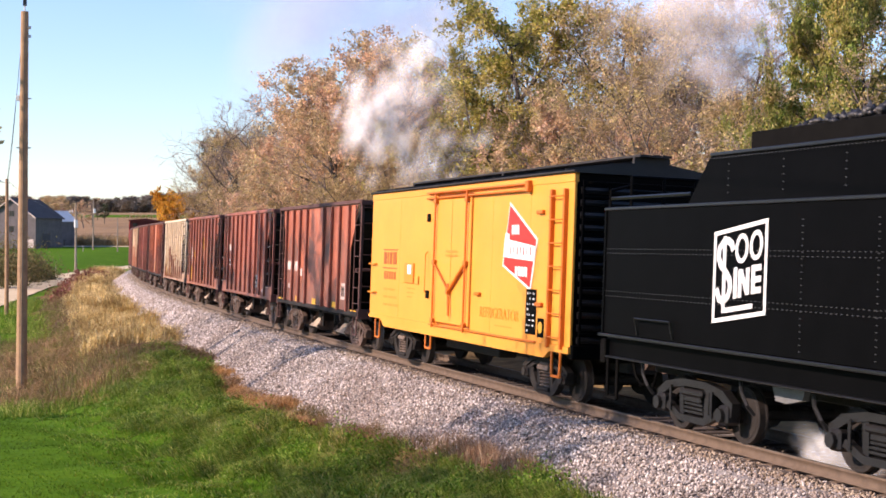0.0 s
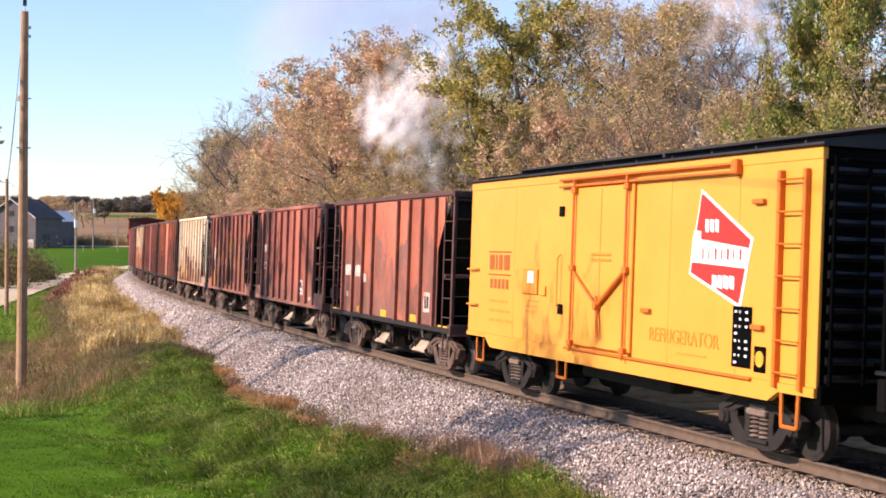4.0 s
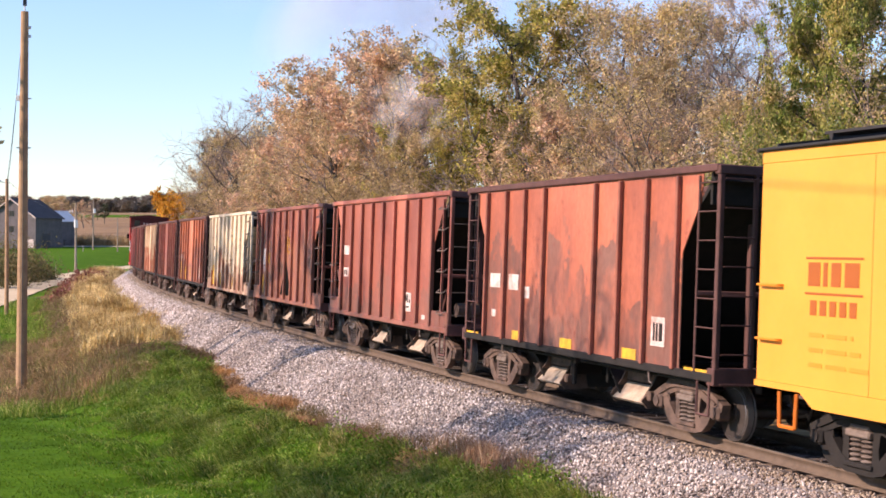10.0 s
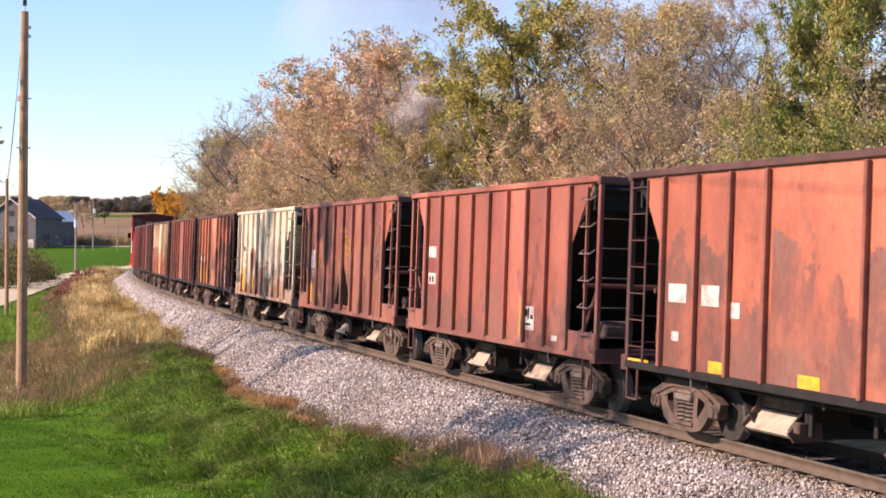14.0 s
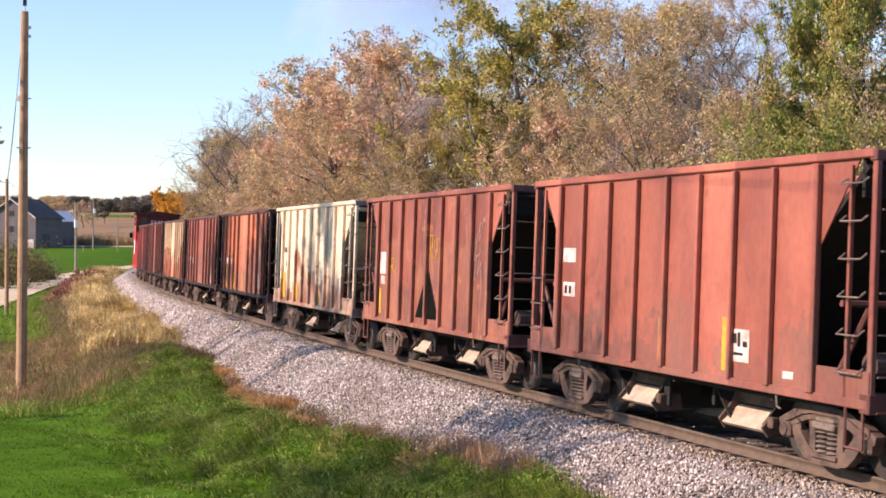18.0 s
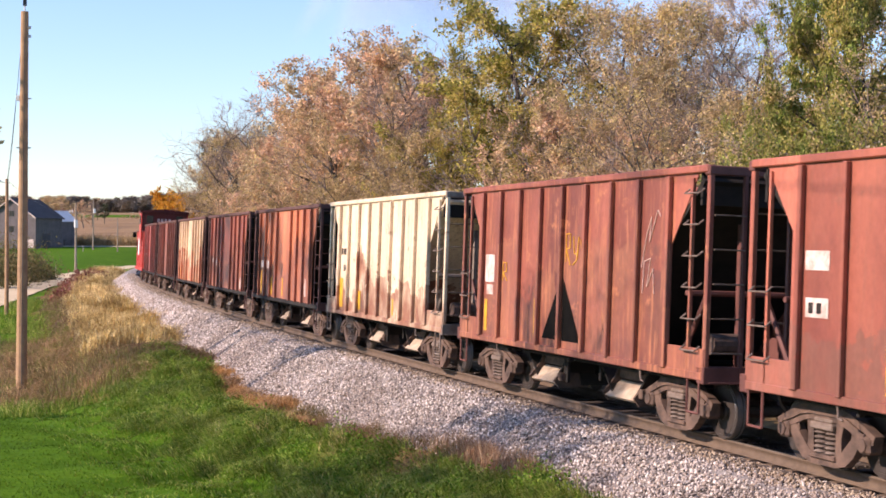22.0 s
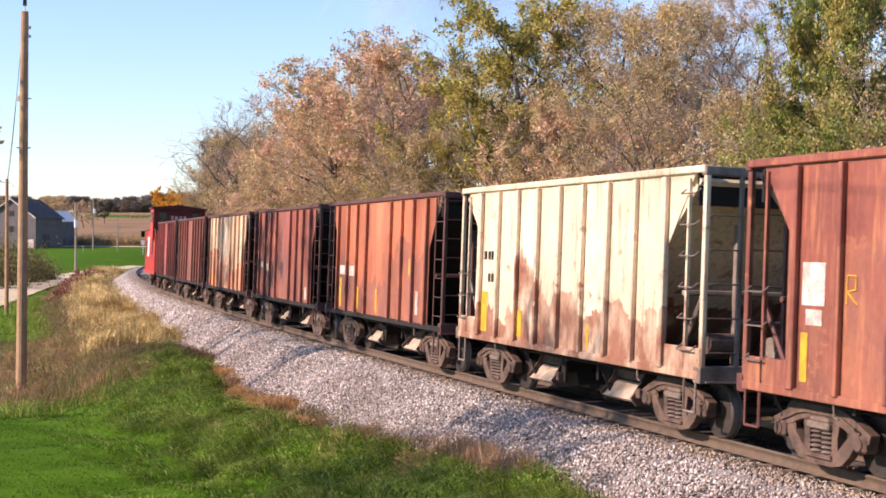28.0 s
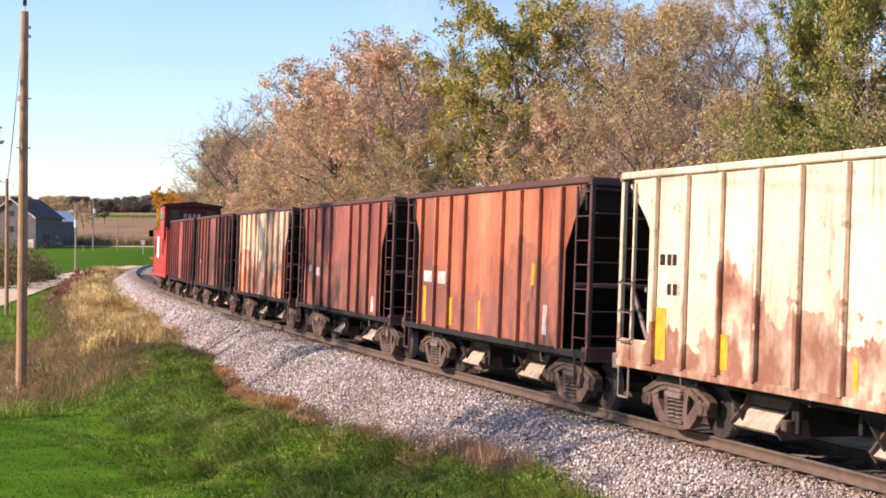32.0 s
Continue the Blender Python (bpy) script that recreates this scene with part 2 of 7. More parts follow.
L_DARK = mat_leaf("far_wood_leaves", [(0.10, 0.105, 0.085), (0.16, 0.145, 0.115), (0.20, 0.15, 0.11), (0.22, 0.14, 0.09)], 0.2)
L_PINE = mat_leaf("dark_green_leaves", [(0.03, 0.05, 0.03), (0.05, 0.08, 0.04), (0.08, 0.10, 0.05)], 0.15)
L_MAROON = mat_leaf("maroon_leaves", [(0.14, 0.05, 0.05), (0.24, 0.085, 0.08), (0.32, 0.15, 0.12), (0.20, 0.12, 0.07)], 0.3)
# The darker green streaks are tree shade painted into the blade colour.
G_LAWN = mat_leaf("lawn_blades", [(0.035, 0.10, 0.006), (0.065, 0.16, 0.008), (0.11, 0.21, 0.013), (0.20, 0.29, 0.035)], 0.3, other=[(0.022, 0.068, 0.005), (0.045, 0.115, 0.007), (0.08, 0.16, 0.010)], patch=0.35, lie=(0.12, 1.2, 1))
G_TALL = mat_leaf("bank_grass_blades", [(0.05, 0.13, 0.012), (0.11, 0.22, 0.02), (0.22, 0.31, 0.05), (0.40, 0.42, 0.14)], 0.3, other=[(0.07, 0.16, 0.015), (0.15, 0.27, 0.035), (0.27, 0.36, 0.08), (0.46, 0.47, 0.17)], patch=0.8)
G_GOLD = mat_leaf("golden_grass_blades", [(0.42, 0.31, 0.14), (0.68, 0.53, 0.26), (0.88, 0.73, 0.40), (0.93, 0.83, 0.56)], 0.3, other=[(0.26, 0.17, 0.08), (0.50, 0.34, 0.15), (0.66, 0.48, 0.22), (0.46, 0.37, 0.13)], patch=0.35)
G_ORANGE = mat_leaf("orange_weeds", [(0.26, 0.13, 0.05), (0.42, 0.23, 0.10), (0.56, 0.36, 0.18), (0.38, 0.19, 0.08)], 0.3, other=[(0.20, 0.12, 0.08), (0.34, 0.22, 0.14), (0.46, 0.33, 0.22)], patch=0.6)
G_UMBER = mat_leaf("umber_weeds", [(0.12, 0.07, 0.05), (0.21, 0.13, 0.095), (0.32, 0.22, 0.16), (0.17, 0.09, 0.06)], 0.25, other=[(0.10, 0.12, 0.04), (0.19, 0.17, 0.07), (0.34, 0.26, 0.16)], patch=0.7)
G_RUSSET = mat_leaf("russet_grass", [(0.22, 0.13, 0.085), (0.34, 0.21, 0.145), (0.46, 0.32, 0.23), (0.54, 0.40, 0.28)], 0.3)
G_RED = mat_leaf("red_brown_weeds", [(0.20, 0.11, 0.06), (0.36, 0.22, 0.13), (0.54, 0.38, 0.25), (0.38, 0.22, 0.14)], 0.3, other=[(0.08, 0.09, 0.03), (0.17, 0.15, 0.06), (0.38, 0.28, 0.16), (0.16, 0.11, 0.07)], patch=0.6)

# ---- building helpers ----
def part(name, bm, mat, parent=None, label=""):
    me = bpy.data.meshes.new(name)
    bmesh.ops.recalc_face_normals(bm, faces=bm.faces[:])
    bm.to_mesh(me)
    bm.free()
    me.materials.append(mat)
    ob = new(name, me)
    ob.parent = parent
    if label:
        tagged(ob, label)
    return ob


def share(name, me, m, parent):
    ob = new(name, me)
    ob.parent = parent
    ob.matrix_basis = m
    return ob


def box(bm, x0, x1, y0, y1, z0, z1, bevel=0.0):
    v = [bm.verts.new((x, y, z)) for x in (x0, x1) for y in (y0, y1) for z in (z0, z1)]
    f = [bm.faces.new([v[i] for i in q]) for q in ((0, 1, 3, 2), (4, 6, 7, 5), (0, 4, 5, 1), (2, 3, 7, 6), (0, 2, 6, 4), (1, 5, 7, 3))]
    if bevel:
        bmesh.ops.bevel(bm, geom=list({e for q in f for e in q.edges}), offset=bevel, segments=1, affect="EDGES")
    return bm


def boxed(x0, x1, y0, y1, z0, z1, bevel=0.0):
    return box(bmesh.new(), x0, x1, y0, y1, z0, z1, bevel)


def rod(bm, p, q, r, n=6, r2=None):
    p, q = Vector(p), Vector(q)
    w = (q - p).normalized()
    a = w.orthogonal().normalized()
    c = w.cross(a)
    r2 = r if r2 is None else r2
    lo = [bm.verts.new(p + r * (math.cos(k) * a + math.sin(k) * c)) for k in (2 * math.pi * i / n for i in range(n))]
    hi = [bm.verts.new(q + r2 * (math.cos(k) * a + math.sin(k) * c)) for k in (2 * math.pi * i / n for i in range(n))]
    for i in range(n):
        bm.faces.new((lo[i], lo[(i + 1) % n], hi[(i + 1) % n], hi[i]))
    bm.faces.new(lo[::-1])
    bm.faces.new(hi)
    return bm


def rods(points, r, n=6):
    bm = bmesh.new()
    for p, q in zip(points, points[1:]):
        rod(bm, p, q, r, n)
    return bm


def plate(bm, outline, y0, y1):
    """A flat plate: an outline in x and z, between two values of y."""
    a = [bm.verts.new((x, y0, z)) for x, z in outline]
    c = [bm.verts.new((x, y1, z)) for x, z in outline]
    n = len(outline)
    bm.faces.new(a)
    bm.faces.new(c[::-1])
    for i in range(n):
        bm.faces.new((a[i], c[i], c[(i + 1) % n], a[(i + 1) % n]))
    return bm


def across(bm, outline, x0, x1):
    """The same across the car: an outline in y and z, between two values of x."""
    a = [bm.verts.new((x0, y, z)) for y, z in outline]
    c = [bm.verts.new((x1, y, z)) for y, z in outline]
    n = len(outline)
    bm.faces.new(a)
    bm.faces.new(c[::-1])
    for i in range(n):
        bm.faces.new((a[i], c[i], c[(i + 1) % n], a[(i + 1) % n]))
    return bm


def mesh_np(name, verts, faces, mat):
    verts, faces = np.asarray(verts, np.float32), np.asarray(faces, np.int32)
    me = bpy.data.meshes.new(name)
    n, k = faces.shape
    me.vertices.add(len(verts))
    me.vertices.foreach_set("co", verts.ravel())
    me.loops.add(n * k)
    me.loops.foreach_set("vertex_index", faces.ravel())
    me.polygons.add(n)
    me.polygons.foreach_set("loop_start", np.arange(0, n * k, k, dtype=np.int32))
    me.update(calc_edges=True)
    me.materials.append(mat)
    return me


def thing(name, label, category, group="", kind=""):
    return tagged(new(name), label, category, group, kind)


# ---- the line of the track: a long bend away to the woods ----
STEP = 0.5
TS = np.arange(-80, 420, STEP)
TK = np.clip(0.000758 + 6.66e-6 * TS, 0.0003, 0.0026)
I0 = int(80 / STEP)
TH = np.concatenate([[0], np.cumsum((TK[1:] + TK[:-1]) / 2 * STEP)])
TH = 1.8943 - (TH - TH[I0])
TX = np.concatenate([[0], np.cumsum((np.cos(TH[1:]) + np.cos(TH[:-1])) / 2 * STEP)])
TY = np.concatenate([[0], np.cumsum((np.sin(TH[1:]) + np.sin(TH[:-1])) / 2 * STEP)])
TX, TY = TX - TX[I0] - 0.2728, TY - TY[I0] + 37.098
BANK = 0.0331


def on_track(s, lat=0.0, up=0.0, bank=BANK):
    x, y, th = np.interp(s, TS, TX), np.interp(s, TS, TY), np.interp(s, TS, TH)
    side = lat * np.cos(bank) - up * np.sin(bank)
    return x - np.sin(th) * side, y + np.cos(th) * side, lat * np.sin(bank) + up * np.cos(bank) + 0 * x


def beside_track(x, y):
    """How far along the track and how far beside it (towards the lawn is positive) a place lies."""
    x, y = np.atleast_1d(x).astype(float), np.atleast_1d(y).astype(float)
    s, lat = np.zeros_like(x), np.zeros_like(x)
    for i in range(0, len(x), 4000):
        dx, dy = x[i:i + 4000, None] - TX[None, ::4], y[i:i + 4000, None] - TY[None, ::4]
        k = np.argmin(dx * dx + dy * dy, axis=1) * 4
        ddx, ddy = x[i:i + 4000] - TX[k], y[i:i + 4000] - TY[k]
        lat[i:i + 4000] = -np.sin(TH[k]) * ddx + np.cos(TH[k]) * ddy
        s[i:i + 4000] = TS[k] + np.cos(TH[k]) * ddx + np.sin(TH[k]) * ddy
    return s, lat


def smooth(a, b, x):
    t = np.clip((x - a) / (b - a), 0, 1)
    return t * t * (3 - 2 * t)


def wave(x, y, seed=0):
    """A gentle unevenness, about -1 to 1."""
    return (np.sin(x * 0.9 + seed) * np.cos(y * 0.7 + 1.3 * seed) + 0.6 * np.sin(x * 2.1 - y * 1.7 + seed) + 0.4 * np.sin(3.7 * x + 2.9 * y + 2 * seed)) / 2.0


def ground_z(x, y, s=None, lat=None):
    if s is None:
        s, lat = beside_track(x, y)
    toe = -1.30 + 0.55 * smooth(-4, -16, s)
    lawn = -1.68 - 0.72 * smooth(32, 49, y) * smooth(6.5, 9.0, lat) * smooth(95, 62, y)
    z = toe + (lawn - toe) * smooth(3.2, 7.5, lat)
    z = z + 0.75 * smooth(45, 95, s) * smooth(3.0, 4.2, lat) * smooth(6.6, 5.0, lat) + (0.24 * wave(x * 0.8, y * 0.8, 2) + 0.17 * wave(x * 1.7, y * 1.5, 8)) * smooth(2.5, 4.0, lat) * smooth(11, 6, lat) + 0.03 * wave(x * .3, y * .3, 5)
    z = z + 0.34 * np.exp(-((s - 13) / 6.0) ** 2 - ((lat - 5.0) / 1.1) ** 2) + 0.16 * np.exp(-((s + 3) / 4.0) ** 2 - ((lat - 4.9) / 0.8) ** 2)
    hill = np.interp(y, [0, 200, 330, 430, 560, 700, 860, 1500, 4000], [-1.7, -1.8, 1.7, 5.6, 11.1, 17, 20, 21, 21])
    far = smooth(9, 30, lat) * smooth(150, 230, y)
    z = z * (1 - far) + hill * far
    behind = np.where(lat < 0, -1.0 + 2.2 * smooth(-4, -30, lat), z)
    behind = behind * (1 - smooth(250, 420, y)) + hill * smooth(250, 420, y)
    w = smooth(-1.5, 1.5, lat)
    z = z * w + behind * (1 - w)
    trench = smooth(2.9, 2.2, np.abs(lat)) * smooth(420, 380, s)
    return z * (1 - trench) + np.minimum(z, -1.4) * trench


def height(x, y):
    return float(ground_z(np.array([x]), np.array([y]))[0])


# ---- the ground: one sheet out to the horizon ----
def ground():
    def axis(parts_):
        out = [np.linspace(a, b, n, endpoint=False) for a, b, n in parts_]
        return np.unique(np.concatenate(out + [[parts_[-1][1]]]))
    xs = axis([(-4000, -600, 9), (-600, -150, 18), (-150, -40, 44), (-40, 14, 154), (14, 60, 30), (60, 500, 20), (500, 4000, 8)])
    ys = axis([(-400, -20, 10), (-20, 14, 12), (14, 70, 160), (70, 130, 60), (130, 420, 72), (420, 900, 40), (900, 4500, 12)])
    X, Y = np.meshgrid(xs, ys)
    x, y = X.ravel(), Y.ravel()
    s, lat = beside_track(x, y)
    z = ground_z(x, y, s, lat)
    nx, ny = len(xs), len(ys)
    i = np.arange(nx * ny).reshape(ny, nx)
    faces = np.stack([i[:-1, :-1], i[:-1, 1:], i[1:, 1:], i[1:, :-1]], -1).reshape(-1, 4)
    me = mesh_np("ground", np.stack([x, y, z], 1), faces, M_TURF)
    me.shade_smooth()
    # red: dry bank and wood floor; green: stubble of the corn fields
    dry = np.clip(smooth(5.2, 3.2, lat + 0.9 * wave(x, y)) + smooth(24, 40, s) * smooth(9.0, 7.5, lat + wave(x, y, 3)) * smooth(200, 160, y), 0, 1)
    dry = np.where(lat < -1, 1.0, dry * smooth(260, 200, y))
    corn = smooth(333, 339, y) * (1 - smooth(600, 615, y)) + smooth(650, 660, y)
    c = me.color_attributes.new("soil", "FLOAT_COLOR", "POINT")
    col = np.stack([dry, corn, 0 * dry, 0 * dry + 1], 1).astype(np.float32)
    c.data.foreach_set("color", col.ravel())
    tagged(new("ground", me), "mown green lawn, weedy bank and rolling autumn fields", "ground", kind="structure")


ground()


# ---- ballast, ties and rails ----
def strip(name, lats, ups, s0, s1, step, mat, jitter=0.0, bank=BANK):
    ss = np.arange(s0, s1 + step, step)
    S, L = np.meshgrid(ss, np.array(lats), indexing="ij")
    U = np.broadcast_to(np.array(ups), S.shape).copy()
    if jitter:
        rng = np.random.default_rng(3)
        U += rng.normal(0, jitter, U.shape)
    x, y, z = on_track(S.ravel(), L.ravel(), U.ravel(), bank)
    i = np.arange(S.size).reshape(S.shape)
    f = np.stack([i[:-1, :-1], i[1:, :-1], i[1:, 1:], i[:-1, 1:]], -1).reshape(-1, 4)
    return mesh_np(name, np.stack([x, y, z], 1), f, mat)


def ballast_up(lat):
    a = np.abs(lat)
    return np.where(a < 1.85, -0.225 + 0.022 * smooth(0.95, 1.2, a) - 0.055 * smooth(1.45, 1.85, a), -0.25 - (a - 1.85) / 1.45)


def railway():
    lats = np.concatenate([np.linspace(-4.4, -1.85, 8), np.linspace(-1.5, 1.5, 10), np.linspace(1.85, 4.6, 14)])
    bed = new("ballast_bed", strip("ballast_bed", lats, ballast_up(lats), -70, 400, 0.6, M_BALLAST_BED, 0.02))
    tagged(bed, "bed of grey and pinkish crushed stone under the rails", "ballast", kind="structure")
    rng = np.random.default_rng(11)
    n = 225000
    s = -24 + 130 * rng.random(n) ** 2.1
    lat = np.where(rng.random(n) < 0.86, rng.uniform(0.85, 4.0, n), rng.uniform(-1.8, 0.7, n))
    sparse = (np.abs(lat) < 1.4) & (rng.random(n) < 0.3)
    lat = np.where(sparse, rng.uniform(1.6, 3.6, n), lat)
    x, y, z = on_track(s, lat, ballast_up(lat) + rng.uniform(-0.015, 0.03, n) + 0.055 * (0.75 + wave(s * 1.1 + 0.8 * lat, lat * 1.5, 7)) * smooth(1.7, 2.3, np.abs(lat)))
    size = (0.013 + 0.020 * rng.random(n) ** 1.6) * (1 + 0.012 * np.clip(s, 0, 100))
    base = np.array([(1, 0, 0), (-1, 0, 0), (0, 1, 0), (0, -1, 0), (0, 0, 1), (0, 0, -1)], float)
    tri = np.array([(0, 2, 4), (2, 1, 4), (1, 3, 4), (3, 0, 4), (2, 0, 5), (1, 2, 5), (3, 1, 5), (0, 3, 5)])
    ang = rng.uniform(0, 6.28, (n, 2))
    ca, sa, cb, sb = np.cos(ang[:, 0]), np.sin(ang[:, 0]), np.cos(ang[:, 1]), np.sin(ang[:, 1])
    Rz = np.stack([np.stack([ca, -sa, 0 * ca], -1), np.stack([sa, ca, 0 * ca], -1), np.stack([0 * ca, 0 * ca, 1 + 0 * ca], -1)], 1)
    Rx = np.stack([np.stack([1 + 0 * cb, 0 * cb, 0 * cb], -1), np.stack([0 * cb, cb, -sb], -1), np.stack([0 * cb, sb, cb], -1)], 1)
    v = base[None] * (size[:, None] * rng.uniform(0.6, 1.4, (n, 3)))[:, None, :] * rng.uniform(0.75, 1.2, (n, 6, 1))
    v = np.einsum("nij,njk,nvk->nvi", Rz, Rx, v) + np.stack([x, y, z], 1)[:, None, :]
    f = (tri[None] + 6 * np.arange(n)[:, None, None]).reshape(-1, 3)
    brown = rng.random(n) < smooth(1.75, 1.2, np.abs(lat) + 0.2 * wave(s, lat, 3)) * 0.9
    f = f.reshape(n, 8, 3)
    stones = new("ballast_stones", mesh_np("ballast_stones", v.reshape(-1, 3), f[~brown].reshape(-1, 3), M_STONE))
    tagged(stones, "loose angular grey and pinkish ballast stones beside the rails", "gravel", kind="stuff")
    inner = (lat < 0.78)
    inner_dark = new("oily_stones", mesh_np("oily_stones", v.reshape(-1, 3), f[brown & inner].reshape(-1, 3), M_STONE_DARK))
    tagged(inner_dark, "dark ballast stones between the rails", "gravel", kind="stuff")
    stained = new("stained_stones", mesh_np("stained_stones", v.reshape(-1, 3), f[brown & ~inner].reshape(-1, 3), M_STONE_BROWN))
    tagged(stained, "rust stained brown ballast stones along the rail", "gravel", kind="stuff")

    track = thing("railway_track", "rusty steel rails on dark wooden ties in a wide bend", "railway track", kind="structure")
    head = [(-0.037, 0), (0.037, 0), (0.037, -0.035), (0.010, -0.05), (0.010, -0.135), (0.07, -0.155), (0.07, -0.17), (-0.07, -0.17), (-0.07, -0.155), (-0.010, -0.135), (-0.010, -0.05), (-0.037, -0.035)]
    for gauge in (0.755, -0.755):
        ss = np.arange(-70, 380, 2.0)
        k = len(head)
        rows_ = [np.stack(on_track(ss, gauge + a, b), 1) for a, b in head]
        v = np.stack(rows_, 1).reshape(-1, 3)
        i = np.arange(len(ss) * k).reshape(len(ss), k)
        f = np.stack([i[:-1], i[1:], np.roll(i, -1, 1)[1:], np.roll(i, -1, 1)[:-1]], -1).reshape(-1, 4)
        me = mesh_np("rail", v, f, M_RAIL)
        me.materials.append(M_RAILTOP)
        idx = np.zeros(len(f), np.int32)
        idx[0::k] = 1
        me.polygons.foreach_set("material_index", idx)
        new("rail", me).parent = track
    bm = boxed(-0.11, 0.11, -1.3, 1.3, -0.2, 0.0, 0.012)
    me = part("tie", bm, M_TIE).data
    bpy.data.objects.remove(bpy.data.objects["tie"])
    plate_me = part("tie_plate", boxed(-0.09, 0.09, -0.17, 0.17, -0.004, 0.014), M_RAIL).data
    bpy.data.objects.remove(bpy.data.objects["tie_plate"])
    rng = random.Random(4)
    for j in range(230):
        s_ = -26 + j * 0.53
        m = car_pose(s_ + rng.uniform(-0.03, 0.03))
        share("tie", me, m @ pose(0, rng.uniform(-0.05, 0.05), -0.185, 0, 0, rng.uniform(-1, 1)), track)
        if j < 60:
            share("tie_plate", plate_me, m @ pose(0, -0.755, -0.183), track)


def car_pose(s, bank=BANK):
    """The frame on the track at s: x along the rails towards the viewer's end, y away from the lawn, z up."""
    x, y, th = (float(np.interp(s, TS, a)) for a in (TX, TY, TH))
    n = Vector((-math.sin(th), math.cos(th), 0))
    ey = -n * math.cos(bank) - Vector((0, 0, math.sin(bank)))
    ez = -n * math.sin(bank) + Vector((0, 0, math.cos(bank)))
    ex = ey.cross(ez)
    m = Matrix((ex, ey, ez)).transposed().to_4x4()
    m.translation = (x, y, 0)
    return m


railway()

# ---- road, poles, barn and the far fields ----
def road():
    def ribbon(name, pts, half, lift, label):
        pts = [Vector((x, y, 0)) for x, y in pts]
        v, f = [], []
        for i, p in enumerate(pts):
            d = (pts[min(i + 1, len(pts) - 1)] - pts[max(i - 1, 0)]).normalized()
            nrm = Vector((-d.y, d.x, 0))
            for k in (-1, 0, 1):
                q = p + nrm * half * k
                v.append((q.x, q.y, height(q.x, q.y) + lift + (0.05 if k == 0 else 0)))
        for i in range(len(pts) - 1):
            for k in (0, 1):
                f.append((3 * i + k, 3 * i + 3 + k, 3 * i + 4 + k, 3 * i + 1 + k))
        tagged(new(name, mesh_np(name, v, f, M_ROAD)), label, "road", kind="structure")
    ss = np.arange(40, 230, 4.0)
    lat = np.interp(ss, [40, 90, 150, 230], [16.0, 13.0, 11.5, 12.0])
    x, y, _ = on_track(ss, lat, 0)
    ribbon("road", list(zip(x, y)), 3.3, 0.07, "pale sunlit country road beside the railway")
    ribbon("crossing_road", [(-240 + 8 * i, 331 + 0.02 * i) for i in range(28)], 2.4, 0.12, "pale farm road along the edge of the corn field")


road()


def at_view(px, depth):
    return (px - 784) / 2571.5 * depth


def pole(px, depth, h, r, mat, label, name="utility_pole", lean=0.0, sink=0.0):
    x, y = at_view(px, depth), depth
    z = height(x, y) - sink
    ob = thing(name, label, "utility pole", "poles along the road")
    ob.matrix_basis = pose(x, y, z, 0, lean, 0)
    bm = rod(bmesh.new(), (0, 0, -0.3), (0, 0, h), r, 12, r * 0.68)
    part("shaft", bm, mat, ob)
    return ob, Vector((x, y, z))


